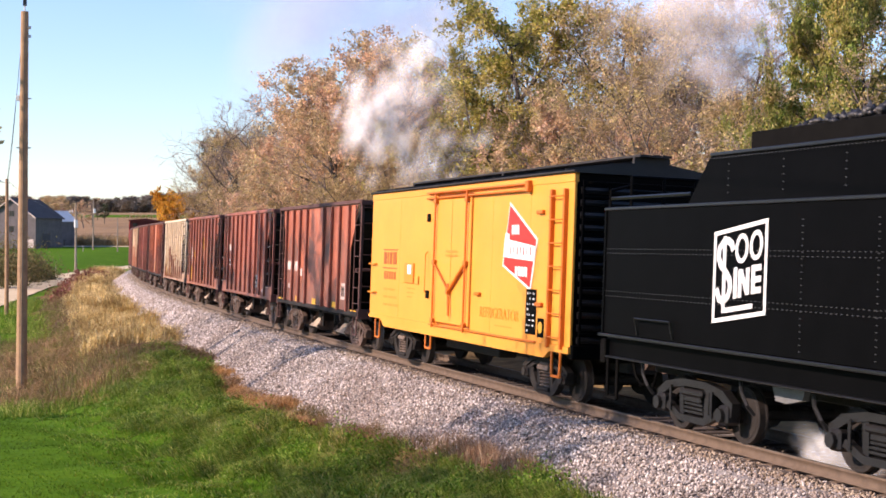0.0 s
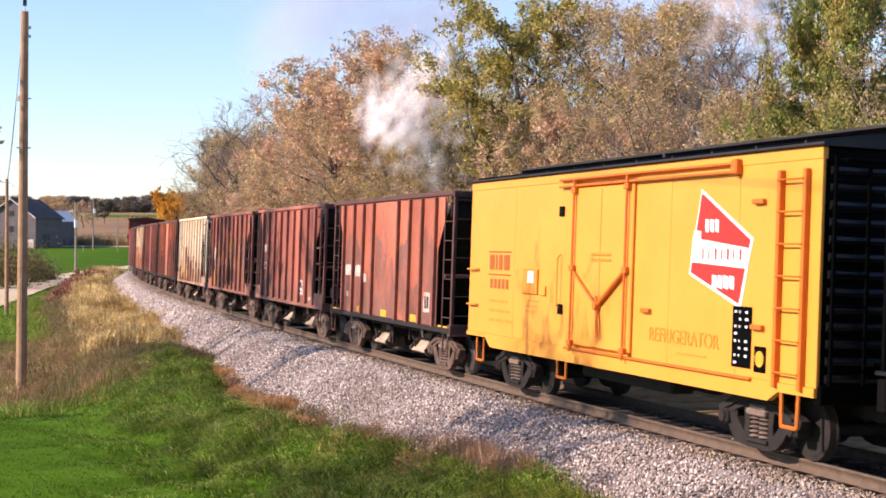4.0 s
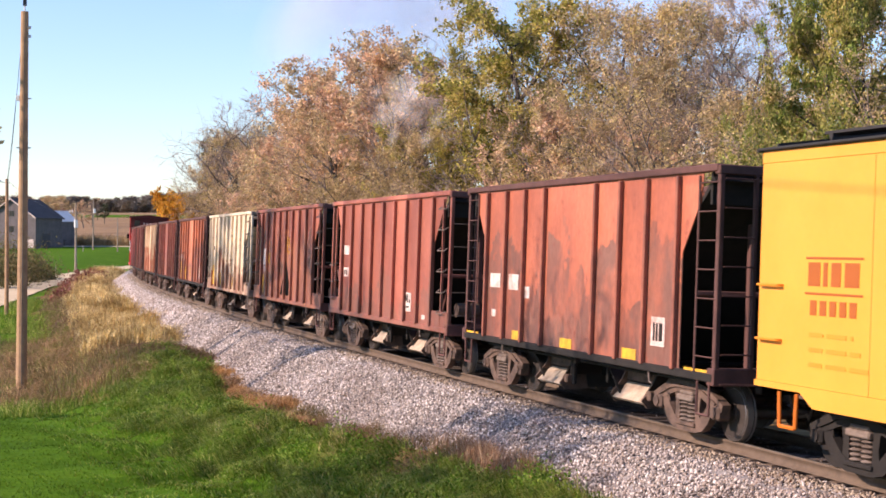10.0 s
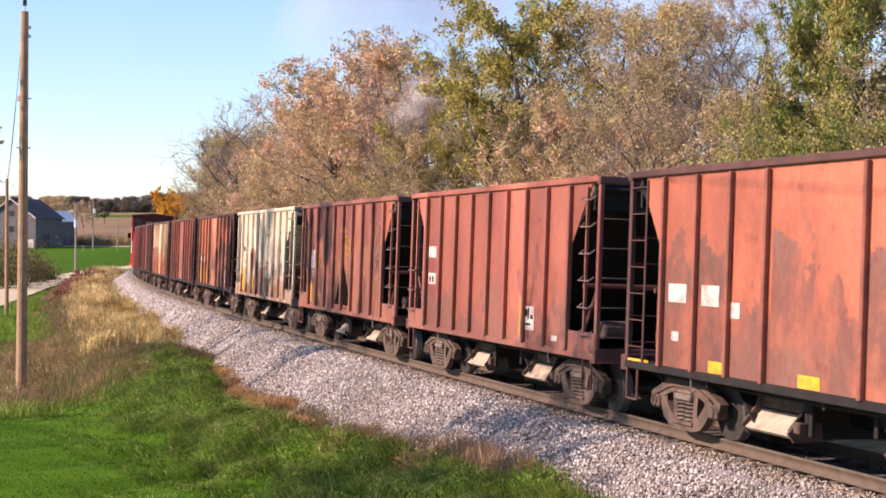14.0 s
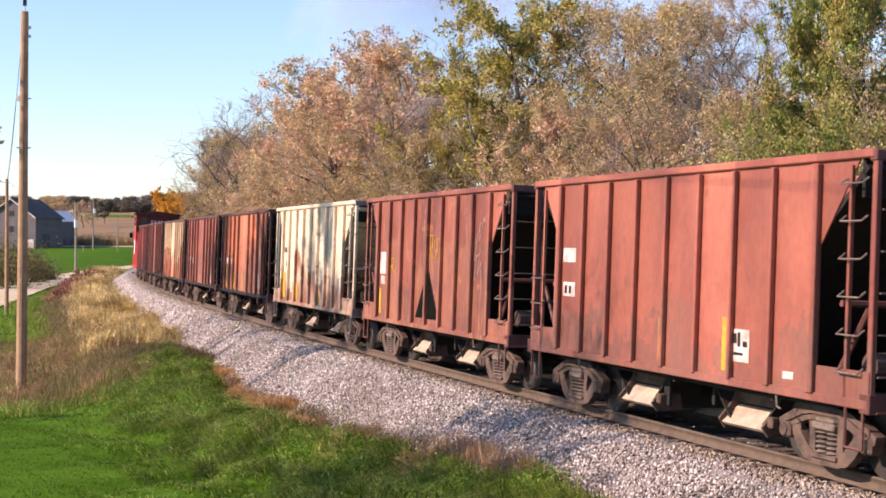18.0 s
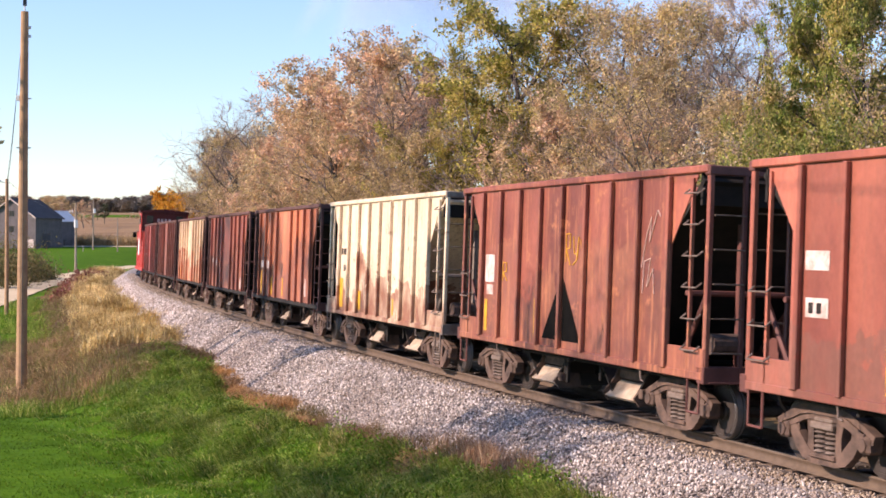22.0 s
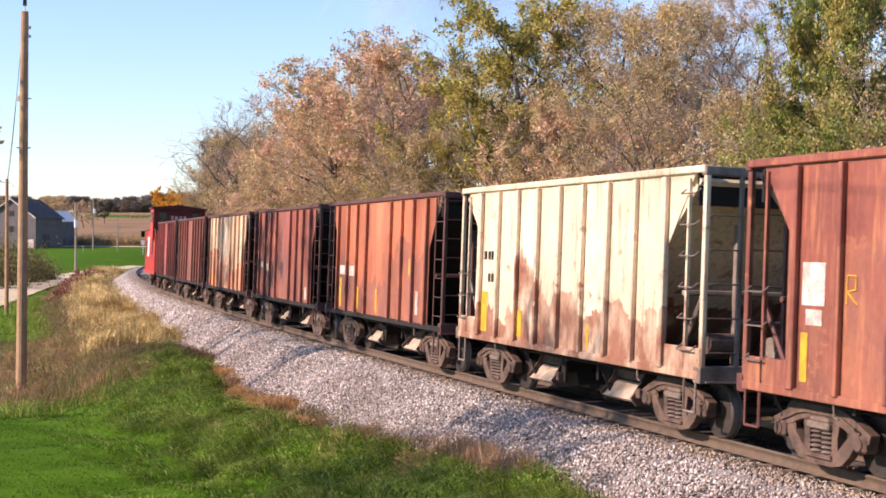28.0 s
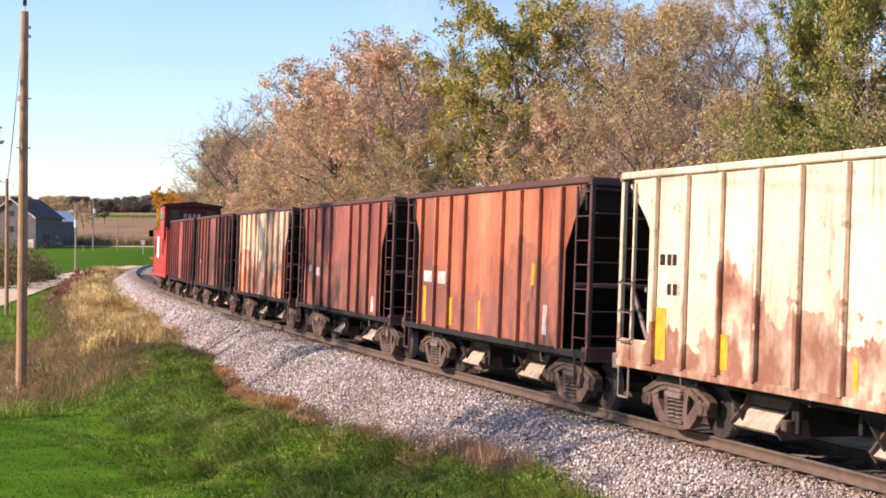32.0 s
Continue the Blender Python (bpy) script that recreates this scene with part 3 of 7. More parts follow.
def poles():
    big, b0 = pole(38.5, 50.2, 13.3, 0.19, M_POLE, "tall weathered brown wooden utility pole in the lawn", lean=0.35)
    part("pin", rods([(0, 0, 13.2), (0, 0, 13.75)], 0.03), M_STEEL, big)
    part("insulator", rod(bmesh.new(), (0, 0, 13.5), (0, 0, 13.75), 0.07, 8), M_GLASS, big)
    for z in (12.7, 12.4):
        part("bracket", boxed(0.08, 0.22, -0.04, 0.04, z, z + 0.1, 0.01), M_STEEL, big)
    for z in (10.3, 8.6):
        part("bolt", rods([(-0.24, 0, z), (0.24, 0, z)], 0.025), M_STEEL, big)
    part("cable_clamp", boxed(-0.25, -0.13, -0.06, 0.06, 10.22, 10.4, 0.01), M_STEEL, big)
    part("ground_wire", rods([(0.05, -0.185, 0.1), (0.04, -0.14, 12.4)], 0.012, 4), M_WIRE, big)
    p2, b2 = pole(12, 92, 8.6, 0.14, M_POLE, "slim wooden utility pole beside the road")
    part("lamp_arm", rods([(0, 0, 8.3), (-0.45, 0, 8.45)], 0.03), M_STEEL, p2)
    part("lamp_head", boxed(-0.75, -0.4, -0.1, 0.1, 8.4, 8.52, 0.03), M_STEEL, p2)
    p3, b3 = pole(134, 206, 10.1, 0.17, M_POLE_GREY, "grey utility pole with a pale transformer by the road")
    part("transformer", rod(bmesh.new(), (0.1, -0.3, 6.6), (0.1, -0.3, 7.7), 0.28, 12), M_STEEL, p3)
    part("crossarm", boxed(-0.9, 0.5, -0.06, 0.06, 8.6, 8.75, 0.01), M_POLE_GREY, p3)
    for x in (-0.85, -0.5):
        part("insulator", rod(bmesh.new(), (x, 0, 8.75), (x, 0, 9.1), 0.09, 8), M_WHITE, p3)
    p4, b4 = pole(165, 310, 10.6, 0.16, M_POLE_GREY, "grey utility pole at the edge of the green field")
    part("transformer", rod(bmesh.new(), (0.3, -0.25, 7.9), (0.3, -0.25, 8.8), 0.28, 12), M_STEEL, p4)
    pole(208, 300, 7.0, 0.15, M_POLE_GREY, "short grey wooden pole at the field edge")

    def cable(a, c, sag, name="overhead_wire"):
        pts = [Vector(a).lerp(Vector(c), i / 14) - Vector((0, 0, 4 * sag * (i / 14) * (1 - i / 14))) for i in range(15)]
        tagged(new(name, part(name, rods(pts, 0.014, 4), M_WIRE).data), "thin dark overhead wire strung between poles", "wire", "overhead wires")
        bpy.data.objects.remove(bpy.data.objects[name])
    top = b0 + Vector((0.1, 0, 13.7))
    cable(top, b2 + Vector((0, 0, 8.5)), 0.5)
    cable(b0 + Vector((-0.2, 0, 10.3)), b2 + Vector((-0.1, 0, 7.8)), 0.6)
    cable(top, (-3.5, -6, 11.5), 0.4)
    cable(b2 + Vector((0, 0, 8.5)), b3 + Vector((-0.8, 0, 9.0)), 0.8)
    cable(b3 + Vector((0, 0, 9.0)), b4 + Vector((0, 0, 10.3)), 0.8)


poles()


def barn():
    ob = thing("barn", "old grey weathered board barn with a dark roof", "barn")
    x, y = at_view(62, 318), 318
    ob.matrix_basis = pose(x, y, height(x, y) - 0.3, 0, 0, 72)
    # corner nearest to the road at the origin; long side along +x, gable side along +y
    w, d, e, r = 10.4, 12.0, 7.3, 11.1
    bm = bmesh.new()
    plate(bm, [(0, 0), (w, 0), (w, e), (0, e)], -0.15, 0.0)
    part("long_wall", bm, M_BARN, ob)
    part("long_wall", plate(bmesh.new(), [(0, 0), (w, 0), (w, e), (0, e)], d, d + 0.15), M_BARN, ob)
    gable = [(0, 0), (d, 0), (d, e), (d / 2, r), (0, e)]
    part("gable_wall", across(bmesh.new(), gable, 0, 0.15), M_BARN, ob, "lighter weathered gable wall")
    part("gable_wall", across(bmesh.new(), gable, w - 0.15, w), M_BARN, ob)
    for a, c in (((-0.5, e - 0.45), (d / 2, r + 0.05)), ((d + 0.5, e - 0.45), (d / 2, r + 0.05))):
        part("roof", across(bmesh.new(), [a, c, (c[0], c[1] + 0.22), (a[0], a[1] + 0.22)], -0.5, w + 0.5), M_BARNROOF, ob)
    for a, c in (((-0.5, e - 0.5), (d / 2, r - 0.02)), ((d + 0.5, e - 0.5), (d / 2, r - 0.02))):
        part("rake_board", across(bmesh.new(), [a, c, (c[0], c[1] + 0.3), (a[0], a[1] + 0.3)], -0.58, -0.5), M_OLDWHITE, ob, "white painted rake board")
    for i in range(12):
        part("batten", boxed(0.4 + i * 0.84, 0.5 + i * 0.84, -0.2, -0.15, 0.2, e - 0.6), M_BARN, ob)
    part("sliding_door", boxed(2.4, 5.6, -0.25, -0.17, 0.2, 3.6, 0.02), M_BARNROOF, ob)
    part("white_board", boxed(-0.1, -0.02, 0.3, 2.0, 0.3, 2.3, 0.02), M_OLDWHITE, ob, "pale board leaning on the gable wall")
    for z in (4.0, 7.4):
        part("window", boxed(-0.06, -0.01, d / 2 - 0.6, d / 2 + 0.6, z, z + 1.2), M_GLASS, ob)
    shed = thing("shed", "low grey shed with a pale metal roof beside the barn", "shed")
    sx, sy = at_view(114, 334), 334
    shed.matrix_basis = pose(sx, sy, height(sx, sy) - 0.3, 0, 0, 55)
    part("wall", boxed(-2.6, 3.2, -0.1, 5.8, 0, 6.2), M_BARN, shed)
    for a, c in (((-0.4, 5.9), (2.9, 8.4)), ((6.2, 5.9), (2.9, 8.4))):
        part("roof", across(bmesh.new(), [a, c, (c[0], c[1] + 0.15), (a[0], a[1] + 0.15)], -2.9, 3.5), M_METALROOF, shed)
    for i in range(6):
        part("fence_board", boxed(-3.2 + i * 1.0, -2.9 + i * 1.0, -0.35, -0.25, 0, 1.9), M_BARN, shed)


barn()


def field_posts():
    post = thing("road_sign", "small white square road sign on a thin post", "road sign")
    x, y = at_view(253, 300), 300
    post.matrix_basis = pose(x, y, height(x, y))
    part("post", rods([(0, 0, 0), (0, 0, 2.6)], 0.06), M_STEEL, post)
    part("sign_board", boxed(-0.4, 0.4, -0.03, 0.03, 1.9, 2.9, 0.01), M_OLDWHITE, post)
    marker = None
    for px, dep in ((98, 196), (147, 300)):
        x, y = at_view(px, dep), dep
        if marker is None:
            marker = thing("marker_post", "thin pale marker post beside the road", "post", "roadside posts")
            part("stake", boxed(-0.05, 0.05, -0.05, 0.05, -0.1, 1.2, 0.01), M_OLDWHITE, marker)
            marker.matrix_basis = pose(x, y, height(x, y))
        else:
            copy_thing(marker, pose(x, y, height(x, y)))


field_posts()


# ---- trees ----
L_PINE2 = mat_leaf("grey_green_leaves", [(0.16, 0.155, 0.15), (0.23, 0.205, 0.19), (0.28, 0.235, 0.21)], 0.3)

def tubes(name, segs, mat, sides=5):
    """Tapered limbs out of rows of (x, y, z, x, y, z, radius, radius)."""
    a = np.array(segs)
    p, q, r0, r1 = a[:, :3], a[:, 3:6], a[:, 6], a[:, 7]
    w = q - p
    w /= np.linalg.norm(w, axis=1, keepdims=True) + 1e-9
    ref = np.where(np.abs(w[:, 2:3]) > 0.9, np.array([[1.0, 0, 0]]), np.array([[0, 0, 1.0]]))
    u = np.cross(w, ref)
    u /= np.linalg.norm(u, axis=1, keepdims=True)
    v = np.cross(w, u)
    k = 2 * np.pi * np.arange(sides) / sides
    ring = np.cos(k)[None, :, None] * u[:, None] + np.sin(k)[None, :, None] * v[:, None]
    lo, hi = p[:, None] + ring * r0[:, None, None], q[:, None] + ring * r1[:, None, None]
    V = np.concatenate([lo, hi], 1).reshape(-1, 3)
    i = np.arange(sides)
    f = np.stack([i, (i + 1) % sides, sides + (i + 1) % sides, sides + i], 1)
    F = (f[None] + 2 * sides * np.arange(len(a))[:, None, None]).reshape(-1, 4)
    return mesh_np(name, V, F, mat)


def leaf_mesh(name, pos, size, rng, mat, droop=0.0):
    n = len(pos)
    a = rng.normal(size=(n, 3))
    a[:, 2] -= droop
    a /= np.linalg.norm(a, axis=1, keepdims=True)
    b = np.cross(a, rng.normal(size=(n, 3)))
    b /= np.linalg.norm(b, axis=1, keepdims=True) + 1e-9
    sz = size * rng.uniform(0.6, 1.5, (n, 1))
    V = np.stack([pos - a * sz, pos + b * sz * 0.55, pos + a * sz, pos - b * sz * 0.55], 1).reshape(-1, 3)
    F = np.arange(4 * n).reshape(n, 4)
    return mesh_np(name, V, F, mat)


def grow(rng, h, spread, first=0.25, n1=10, n2=5, n3=4, n4=0, rise=0.55, trunk_r=0.02):
    """Limbs of a tree of height h; returns thick limbs, twigs and the twigs' ends."""
    limbs, twigs = [], []

    def bend(p, d, length, k, wiggle, up):
        pts = [p]
        for _ in range(k):
            d = d + rng.normal(0, wiggle, 3) + np.array([0, 0, up])
            d = d / np.linalg.norm(d)
            pts.append(pts[-1] + d * length / k)
        return pts
    trunk = bend(np.zeros(3), np.array([rng.normal(0, .06), rng.normal(0, .06), 1.0]), h * 0.86, 8, 0.10, 0.05)
    R = h * trunk_r
    for i in range(8):
        limbs.append((*trunk[i], *trunk[i + 1], R * (1 - i / 8.6), R * (1 - (i + 1) / 8.6)))
    for j in range(n1):
        t = first + (1 - first) * (j + rng.uniform(0, 1)) / n1
        k = min(7, int(t * 8))
        p = trunk[k] + (trunk[k + 1] - trunk[k]) * (t * 8 - k)
        ang = j * 2.4 + rng.uniform(-0.5, 0.5)
        d = np.array([math.cos(ang), math.sin(ang), rise + rng.uniform(-0.25, 0.45)])
        ln = h * spread * (1.15 - 0.75 * t) * rng.uniform(0.75, 1.2)
        b1 = bend(p, d / np.linalg.norm(d), ln, 5, 0.16, 0.05)
        r = R * (1 - t * 0.85) * 0.5 + 0.012
        for i in range(5):
            limbs.append((*b1[i], *b1[i + 1], r * (1 - i / 6), r * (1 - (i + 1) / 6)))
        for _ in range(n2):
            i = rng.integers(1, 6)
            d2 = (b1[i] - b1[i - 1]) / ln * 5 + rng.normal(0, 0.6, 3) + np.array([0, 0, 0.2])
            l2 = ln * rng.uniform(0.3, 0.6)
            b2 = bend(b1[i], d2 / np.linalg.norm(d2), l2, 3, 0.2, 0.03)
            for q in range(3):
                twigs.append((*b2[q], *b2[q + 1], r * 0.4 * (1 - q / 4) + 0.004, r * 0.4 * (1 - (q + 1) / 4) + 0.003))
            for _ in range(n3):
                q = rng.integers(1, 4)
                d3 = (b2[q] - b2[q - 1]) / l2 * 3 + rng.normal(0, 0.7, 3)
                l3 = l2 * rng.uniform(0.35, 0.65)
                b3 = bend(b2[q], d3 / np.linalg.norm(d3), l3, 2, 0.25, 0.02)
                for w in range(2):
                    twigs.append((*b3[w], *b3[w + 1], 0.012 - 0.004 * w, 0.008 - 0.004 * w))
                for _ in range(n4):
                    d4 = (b3[1] - b3[0]) / l3 * 2 + rng.normal(0, 0.6, 3)
                    e = b3[rng.integers(1, 3)]
                    twigs.append((*e, *(e + d4 / np.linalg.norm(d4) * l3 * rng.uniform(0.4, 0.8)), 0.007, 0.003))
    return limbs, twigs


def tree_kind(name, label, seed, h, spread, leaf_mat, leaves, leaf_size, category="tree", scatter=0.13, low=0.0, **kw):
    rng = np.random.default_rng(seed)
    limbs, twigs = grow(rng, h, spread, **kw)
    ob = thing(name, label, category, "trees behind the railway")
    new("trunk", tubes("trunk", limbs, M_BARK, 7)).parent = ob
    fine = new("branchwork", tubes("branchwork", twigs, M_TWIG, 3))
    fine.parent = ob
    tagged(fine, kind="stuff")
    if leaves:
        t = np.array(twigs)
        # leaves gather on some sprays and leave others bare
        weight = np.linalg.norm(t[:, 3:6] - t[:, :3], axis=1) * (0.08 + rng.random(len(t)) ** 3) * (t[:, 2] > low * h)
        k = rng.choice(len(t), leaves, p=weight / weight.sum())
        f = rng.random((leaves, 1))
        pos = t[k, :3] * (1 - f) + t[k, 3:6] * f + rng.normal(0, scatter, (leaves, 3))
        crown = new("crown", leaf_mesh("crown", pos, leaf_size, rng, leaf_mat, 0.3))
        crown.parent = ob
        tagged(crown, kind="stuff")
    return ob


def forest():
    kinds = {
        "rust_a": tree_kind("russet_tree", "autumn tree with thin russet and pinkish brown leaves", 1, 12, 0.40, L_RUST, 24000, 0.064, n1=13, n2=6, n3=4, n4=2),
        "rust_b": tree_kind("russet_tree", "autumn tree with dry orange brown leaves and bare tips", 2, 11, 0.44, L_RUST, 22000, 0.064, n1=13, n2=6, n3=4, n4=2),
        "green_a": tree_kind("leafy_tree", "tall tree still full of yellow green leaves", 3, 14, 0.34, L_GREEN, 40000, 0.060, n1=15, n2=6, n3=4, n4=1, first=0.12),
        "green_b": tree_kind("leafy_tree", "tall tree with green and yellowing leaves", 4, 13, 0.38, L_GREEN, 38000, 0.060, n1=14, n2=6, n3=4, n4=1, first=0.12),
        "olive_a": tree_kind("thin_tree", "half bare tree with olive and tan leaves", 5, 13, 0.36, L_OLIVE, 26000, 0.047, n1=14, n2=6, n3=4, n4=2),
        "olive_b": tree_kind("thin_tree", "spreading tree with sparse tan and olive leaves", 6, 12, 0.42, L_OLIVE, 27000, 0.047, n1=14, n2=6, n3=4, n4=2),
        "bare": tree_kind("bare_tree", "leafless grey brown tree with fine twigs", 7, 12, 0.42, None, 0, 0, n1=15, n2=7, n3=5, n4=3),
        "brush_a": tree_kind("brush", "tangled brown brush with dry leaves behind the railway", 8, 6, 0.75, L_BROWN, 20000, 0.048, "shrub", first=0.02, n1=18, n2=6, n3=4, n4=2, rise=0.9, trunk_r=0.010),
        "brush_b": tree_kind("brush", "tangled olive brush with twigs behind the railway", 9, 5.5, 0.8, L_OLIVE, 20000, 0.048, "shrub", first=0.02, n1=18, n2=6, n3=4, n4=2, rise=0.9, trunk_r=0.010),
        "gold": tree_kind("golden_tree", "small round tree with bright orange autumn leaves", 10, 9, 0.42, L_GOLD, 26000, 0.10, first=0.1, n1=18, n2=7, n3=5),
        "far_a": tree_kind("woodland_tree", "distant grey brown tree of the skyline wood", 12, 12, 0.42, L_DARK, 5000, 0.36, first=0.05, n1=14, n3=3, scatter=0.5),
        "far_b": tree_kind("woodland_tree", "distant dark olive tree of the skyline wood", 13, 11, 0.46, L_PINE2, 5000, 0.36, first=0.05, n1=14, n3=3, scatter=0.5),
        "limb": tree_kind("forked_tree", "dark limbed tree with thin yellowing leaves", 14, 12, 0.55, L_OLIVE, 5500, 0.05, n1=9, n2=5, n3=3, n4=1, first=0.3, rise=0.8, trunk_r=0.017),
        "shade": tree_kind("shade_tree", "tall lawn tree with a thin high crown", 15, 13, 0.40, L_OLIVE, 6500, 0.055, n1=12, n2=6, n3=4, n4=1, first=0.5, low=0.45),
        "road": tree_kind("roadside_tree", "tall roadside tree with a small high crown", 16, 16, 0.34, L_OLIVE, 6500, 0.06, n1=9, n2=6, n3=4, n4=1, first=0.74, low=0.70),
        "bright_a": tree_kind("sunlit_tree", "tall tree full of bright yellow green leaves", 17, 13, 0.38, L_BRIGHT, 52000, 0.066, n1=16, n2=6, n3=4, n4=1, first=0.12),
        "bright_b": tree_kind("sunlit_tree", "bushy young tree with fresh green leaves", 18, 8, 0.5, L_BRIGHT, 28000, 0.050, n1=15, n2=6, n3=4, n4=1, first=0.05),
        "pine": tree_kind("dark_tree", "dark green treetop above the bare woods", 11, 13, 0.3, L_PINE, 6000, 0.14, first=0.2, n1=14),
    }
    first = set()
    tall = {}
    for k, ob in kinds.items():
        z = [v.co.z for ch in ob.children for v in ch.data.vertices]
        tall[k] = float(max(z)) * 0.985

    def put(kind, px, depth, top, turn, squash=1.0):
        """A tree in the line of sight px, whose top reaches the sight line top."""
        x, y = at_view(px, depth), depth
        z = height(x, y) - 0.1
        scale = ((430.5 - top) / 2571.5 * depth + 2.92 - z) / tall[kind]
        m = pose(x, y, z, 0, 0, turn) @ Matrix.Diagonal((scale * squash, scale * squash, scale, 1))
        if kind in first:
            copy_thing(kinds[kind], m @ Matrix.Diagonal((*(1 / v for v in kinds[kind].scale), 1)))
        else:
            first.add(kind)
            kinds[kind].matrix_basis = m

    # far end of the wood
    put("pine", 368, 175, 238, 0, 0.6)
    put("olive_b", 378, 165, 285, 40, 0.6)
    put("olive_a", 395, 152, 225, 80, 0.75)
    put("bare", 385, 148, 225, 60, 0.7)
    put("bare", 435, 132, 190, 300)
    put("bare", 470, 136, 140, 70)
    put("olive_b", 470, 128, 215, 300)
    put("olive_a", 425, 134, 230, 250)
    put("olive_b", 412, 145, 235, 200)
    put("bare", 452, 140, 150, 10)
    put("bare", 415, 150, 195, 130)
    put("bare", 492, 132, 150, 220)
    put("olive_a", 450, 122, 255, 160)
    put("rust_b", 440, 118, 300, 60)
    put("rust_b", 505, 110, 165, 150)
    put("rust_a", 545, 106, 112, 0)
    put("rust_a", 595, 102, 120, 100)
    put("rust_b", 560, 92, 215, 10)
    put("rust_b", 500, 96, 270, 80)
    # middle of the wood
    put("rust_b", 650, 86, 92, 250)
    put("rust_a", 705, 84, 66, 190)
    put("rust_a", 748, 80, 58, 300)
    put("olive_b", 620, 76, 195, 30)
    put("bare", 720, 74, 110, 30)
    put("bare", 785, 76, 60, 300)
    put("olive_a", 680, 70, 225, 140)
    put("green_a", 885, 66, -25, 20, 1.1)
    put("green_b", 985, 68, -40, 100, 0.9)
    put("green_b", 830, 70, 20, 30, 0.7)
    put("olive_a", 1085, 62, -30, 200)
    put("bare", 940, 72, -40, 90)
    put("bare", 830, 64, 190, 190)
    put("bare", 1020, 58, 120, 250)
    put("olive_b", 1150, 56, 40, 15)
    put("olive_a", 1205, 60, -15, 320, 0.9)
    put("limb", 1215, 44, 20, 200)
    put("bare", 1262, 57, -20, 160, 0.9)
    put("bare", 1310, 54, 40, 20, 0.8)
    put("bright_b", 1420, 37, 130, 40, 0.7)
    put("bright_b", 1345, 44, 130, 200, 0.4)
    put("bright_a", 1475, 46, -90, 160, 0.6)
    put("bright_a", 1410, 50, -20, 30, 0.45)
    put("bare", 1290, 62, -60, 80)
    put("olive_b", 1285, 64, -40, 130, 0.8)
    put("bare", 1180, 50, 60, 230)
    put("olive_b", 1365, 50, 150, 220)
    put("limb", 1548, 40, -120, 45)
    put("bright_a", 1590, 42, -90, 280, 0.6)
    put("bare", 1130, 66, -30, 45)
    put("olive_b", 1045, 52, 150, 310)
    put("rust_b", 960, 56, 170, 20)
    put("olive_a", 1240, 48, 150, 110)
    put("olive_a", 1640, 55, -60, 70)
    put("rust_a", 1320, 52, 200, 70)
    put("rust_b", 1130, 50, 190, 170)
    # brush along the far side of the rails
    rng = random.Random(8)
    for i, px in enumerate((412, 435, 465, 500, 530, 575, 620, 665, 705, 750, 800, 850, 900, 955, 1010, 1070, 1130, 1190, 1250, 1310, 1380, 1450, 1530, 1610)):
        near = np.interp(px, [300, 500, 700, 900, 1200, 1568], [120, 78, 54, 43, 34, 27])
        top = np.interp(px, [395, 600, 800, 1000, 1250, 1568], [345, 315, 295, 270, 235, 200]) + rng.uniform(-35, 35)
        put(("brush_a", "brush_b")[i % 2] if px < 1350 or px > 1460 else "bright_b", px, near * rng.uniform(1.25, 1.42), top, rng.uniform(0, 360))
    # beyond the bend and over the fields
    put("gold", 318, 150, 332, 0, 0.8)

    # a tree out of view on the lawn side, whose shade falls on the bank and the cars
    put("shade", -600, 22.3, -460, 100, 1.0)
    put("shade", -800, 20.3, -430, 250, 1.1)

    # hedge out of view on the road side
    put("brush_b", -185, 69, 470, 60, 1.5)
    put("brush_a", -225, 60, 485, 200, 1.5)

    # roadside trees out of view, whose thin shade falls over the stones and the cars
    for s_, away, h_ in ((7, 18.0, 16.6), (14, 17.5, 16.4), (24, 17.5, 16.5)):
        tx, ty, _ = on_track(s_, 0.0)
        tx, ty = float(tx) + SUN_AZ[0] * away, float(ty) + SUN_AZ[1] * away
        m = pose(tx, ty, height(tx, ty) - 0.1, 0, 0, 70 * s_) @ Matrix.Diagonal((h_ / 16, h_ / 16, h_ / 16, 1))
        if "road" in first:
            copy_thing(kinds["road"], m @ Matrix.Diagonal((*(1 / v for v in kinds["road"].scale), 1)))
        else:
            first.add("road")
            kinds["road"].matrix_basis = m

    # woods on the skyline and trees about the farm
    far = ("far_a", "far_a", "far_b", "rust_a", "far_a", "far_b", "olive_b", "far_b")
    for i in range(84):
        px = -12 + 5.0 * i + rng.uniform(-3, 3)
        top = np.interp(px, [0, 60, 120, 180, 230, 260, 300, 420], [352, 352, 350, 356, 352, 349, 344, 340]) + rng.uniform(-5, 9)
        kind = far[rng.randrange(8)] if px < 240 else ("far_b", "far_b", "far_a", "far_b")[i % 4]
        put(kind, px, rng.uniform(810, 900), top, rng.uniform(0, 360), 1.5)
    for i in range(46):
        put(("far_a", "far_b", "far_a")[i % 3], -12 + 9.0 * i + rng.uniform(-3, 3), rng.uniform(770, 800), rng.uniform(353, 364), rng.uniform(0, 360), 1.2)
    for px in (216, 224, 233, 241, 250, 259, 268, 277, 286, 295):
        put("brush_b", px, 588, rng.uniform(380, 386), rng.uniform(0, 360), 1.5)
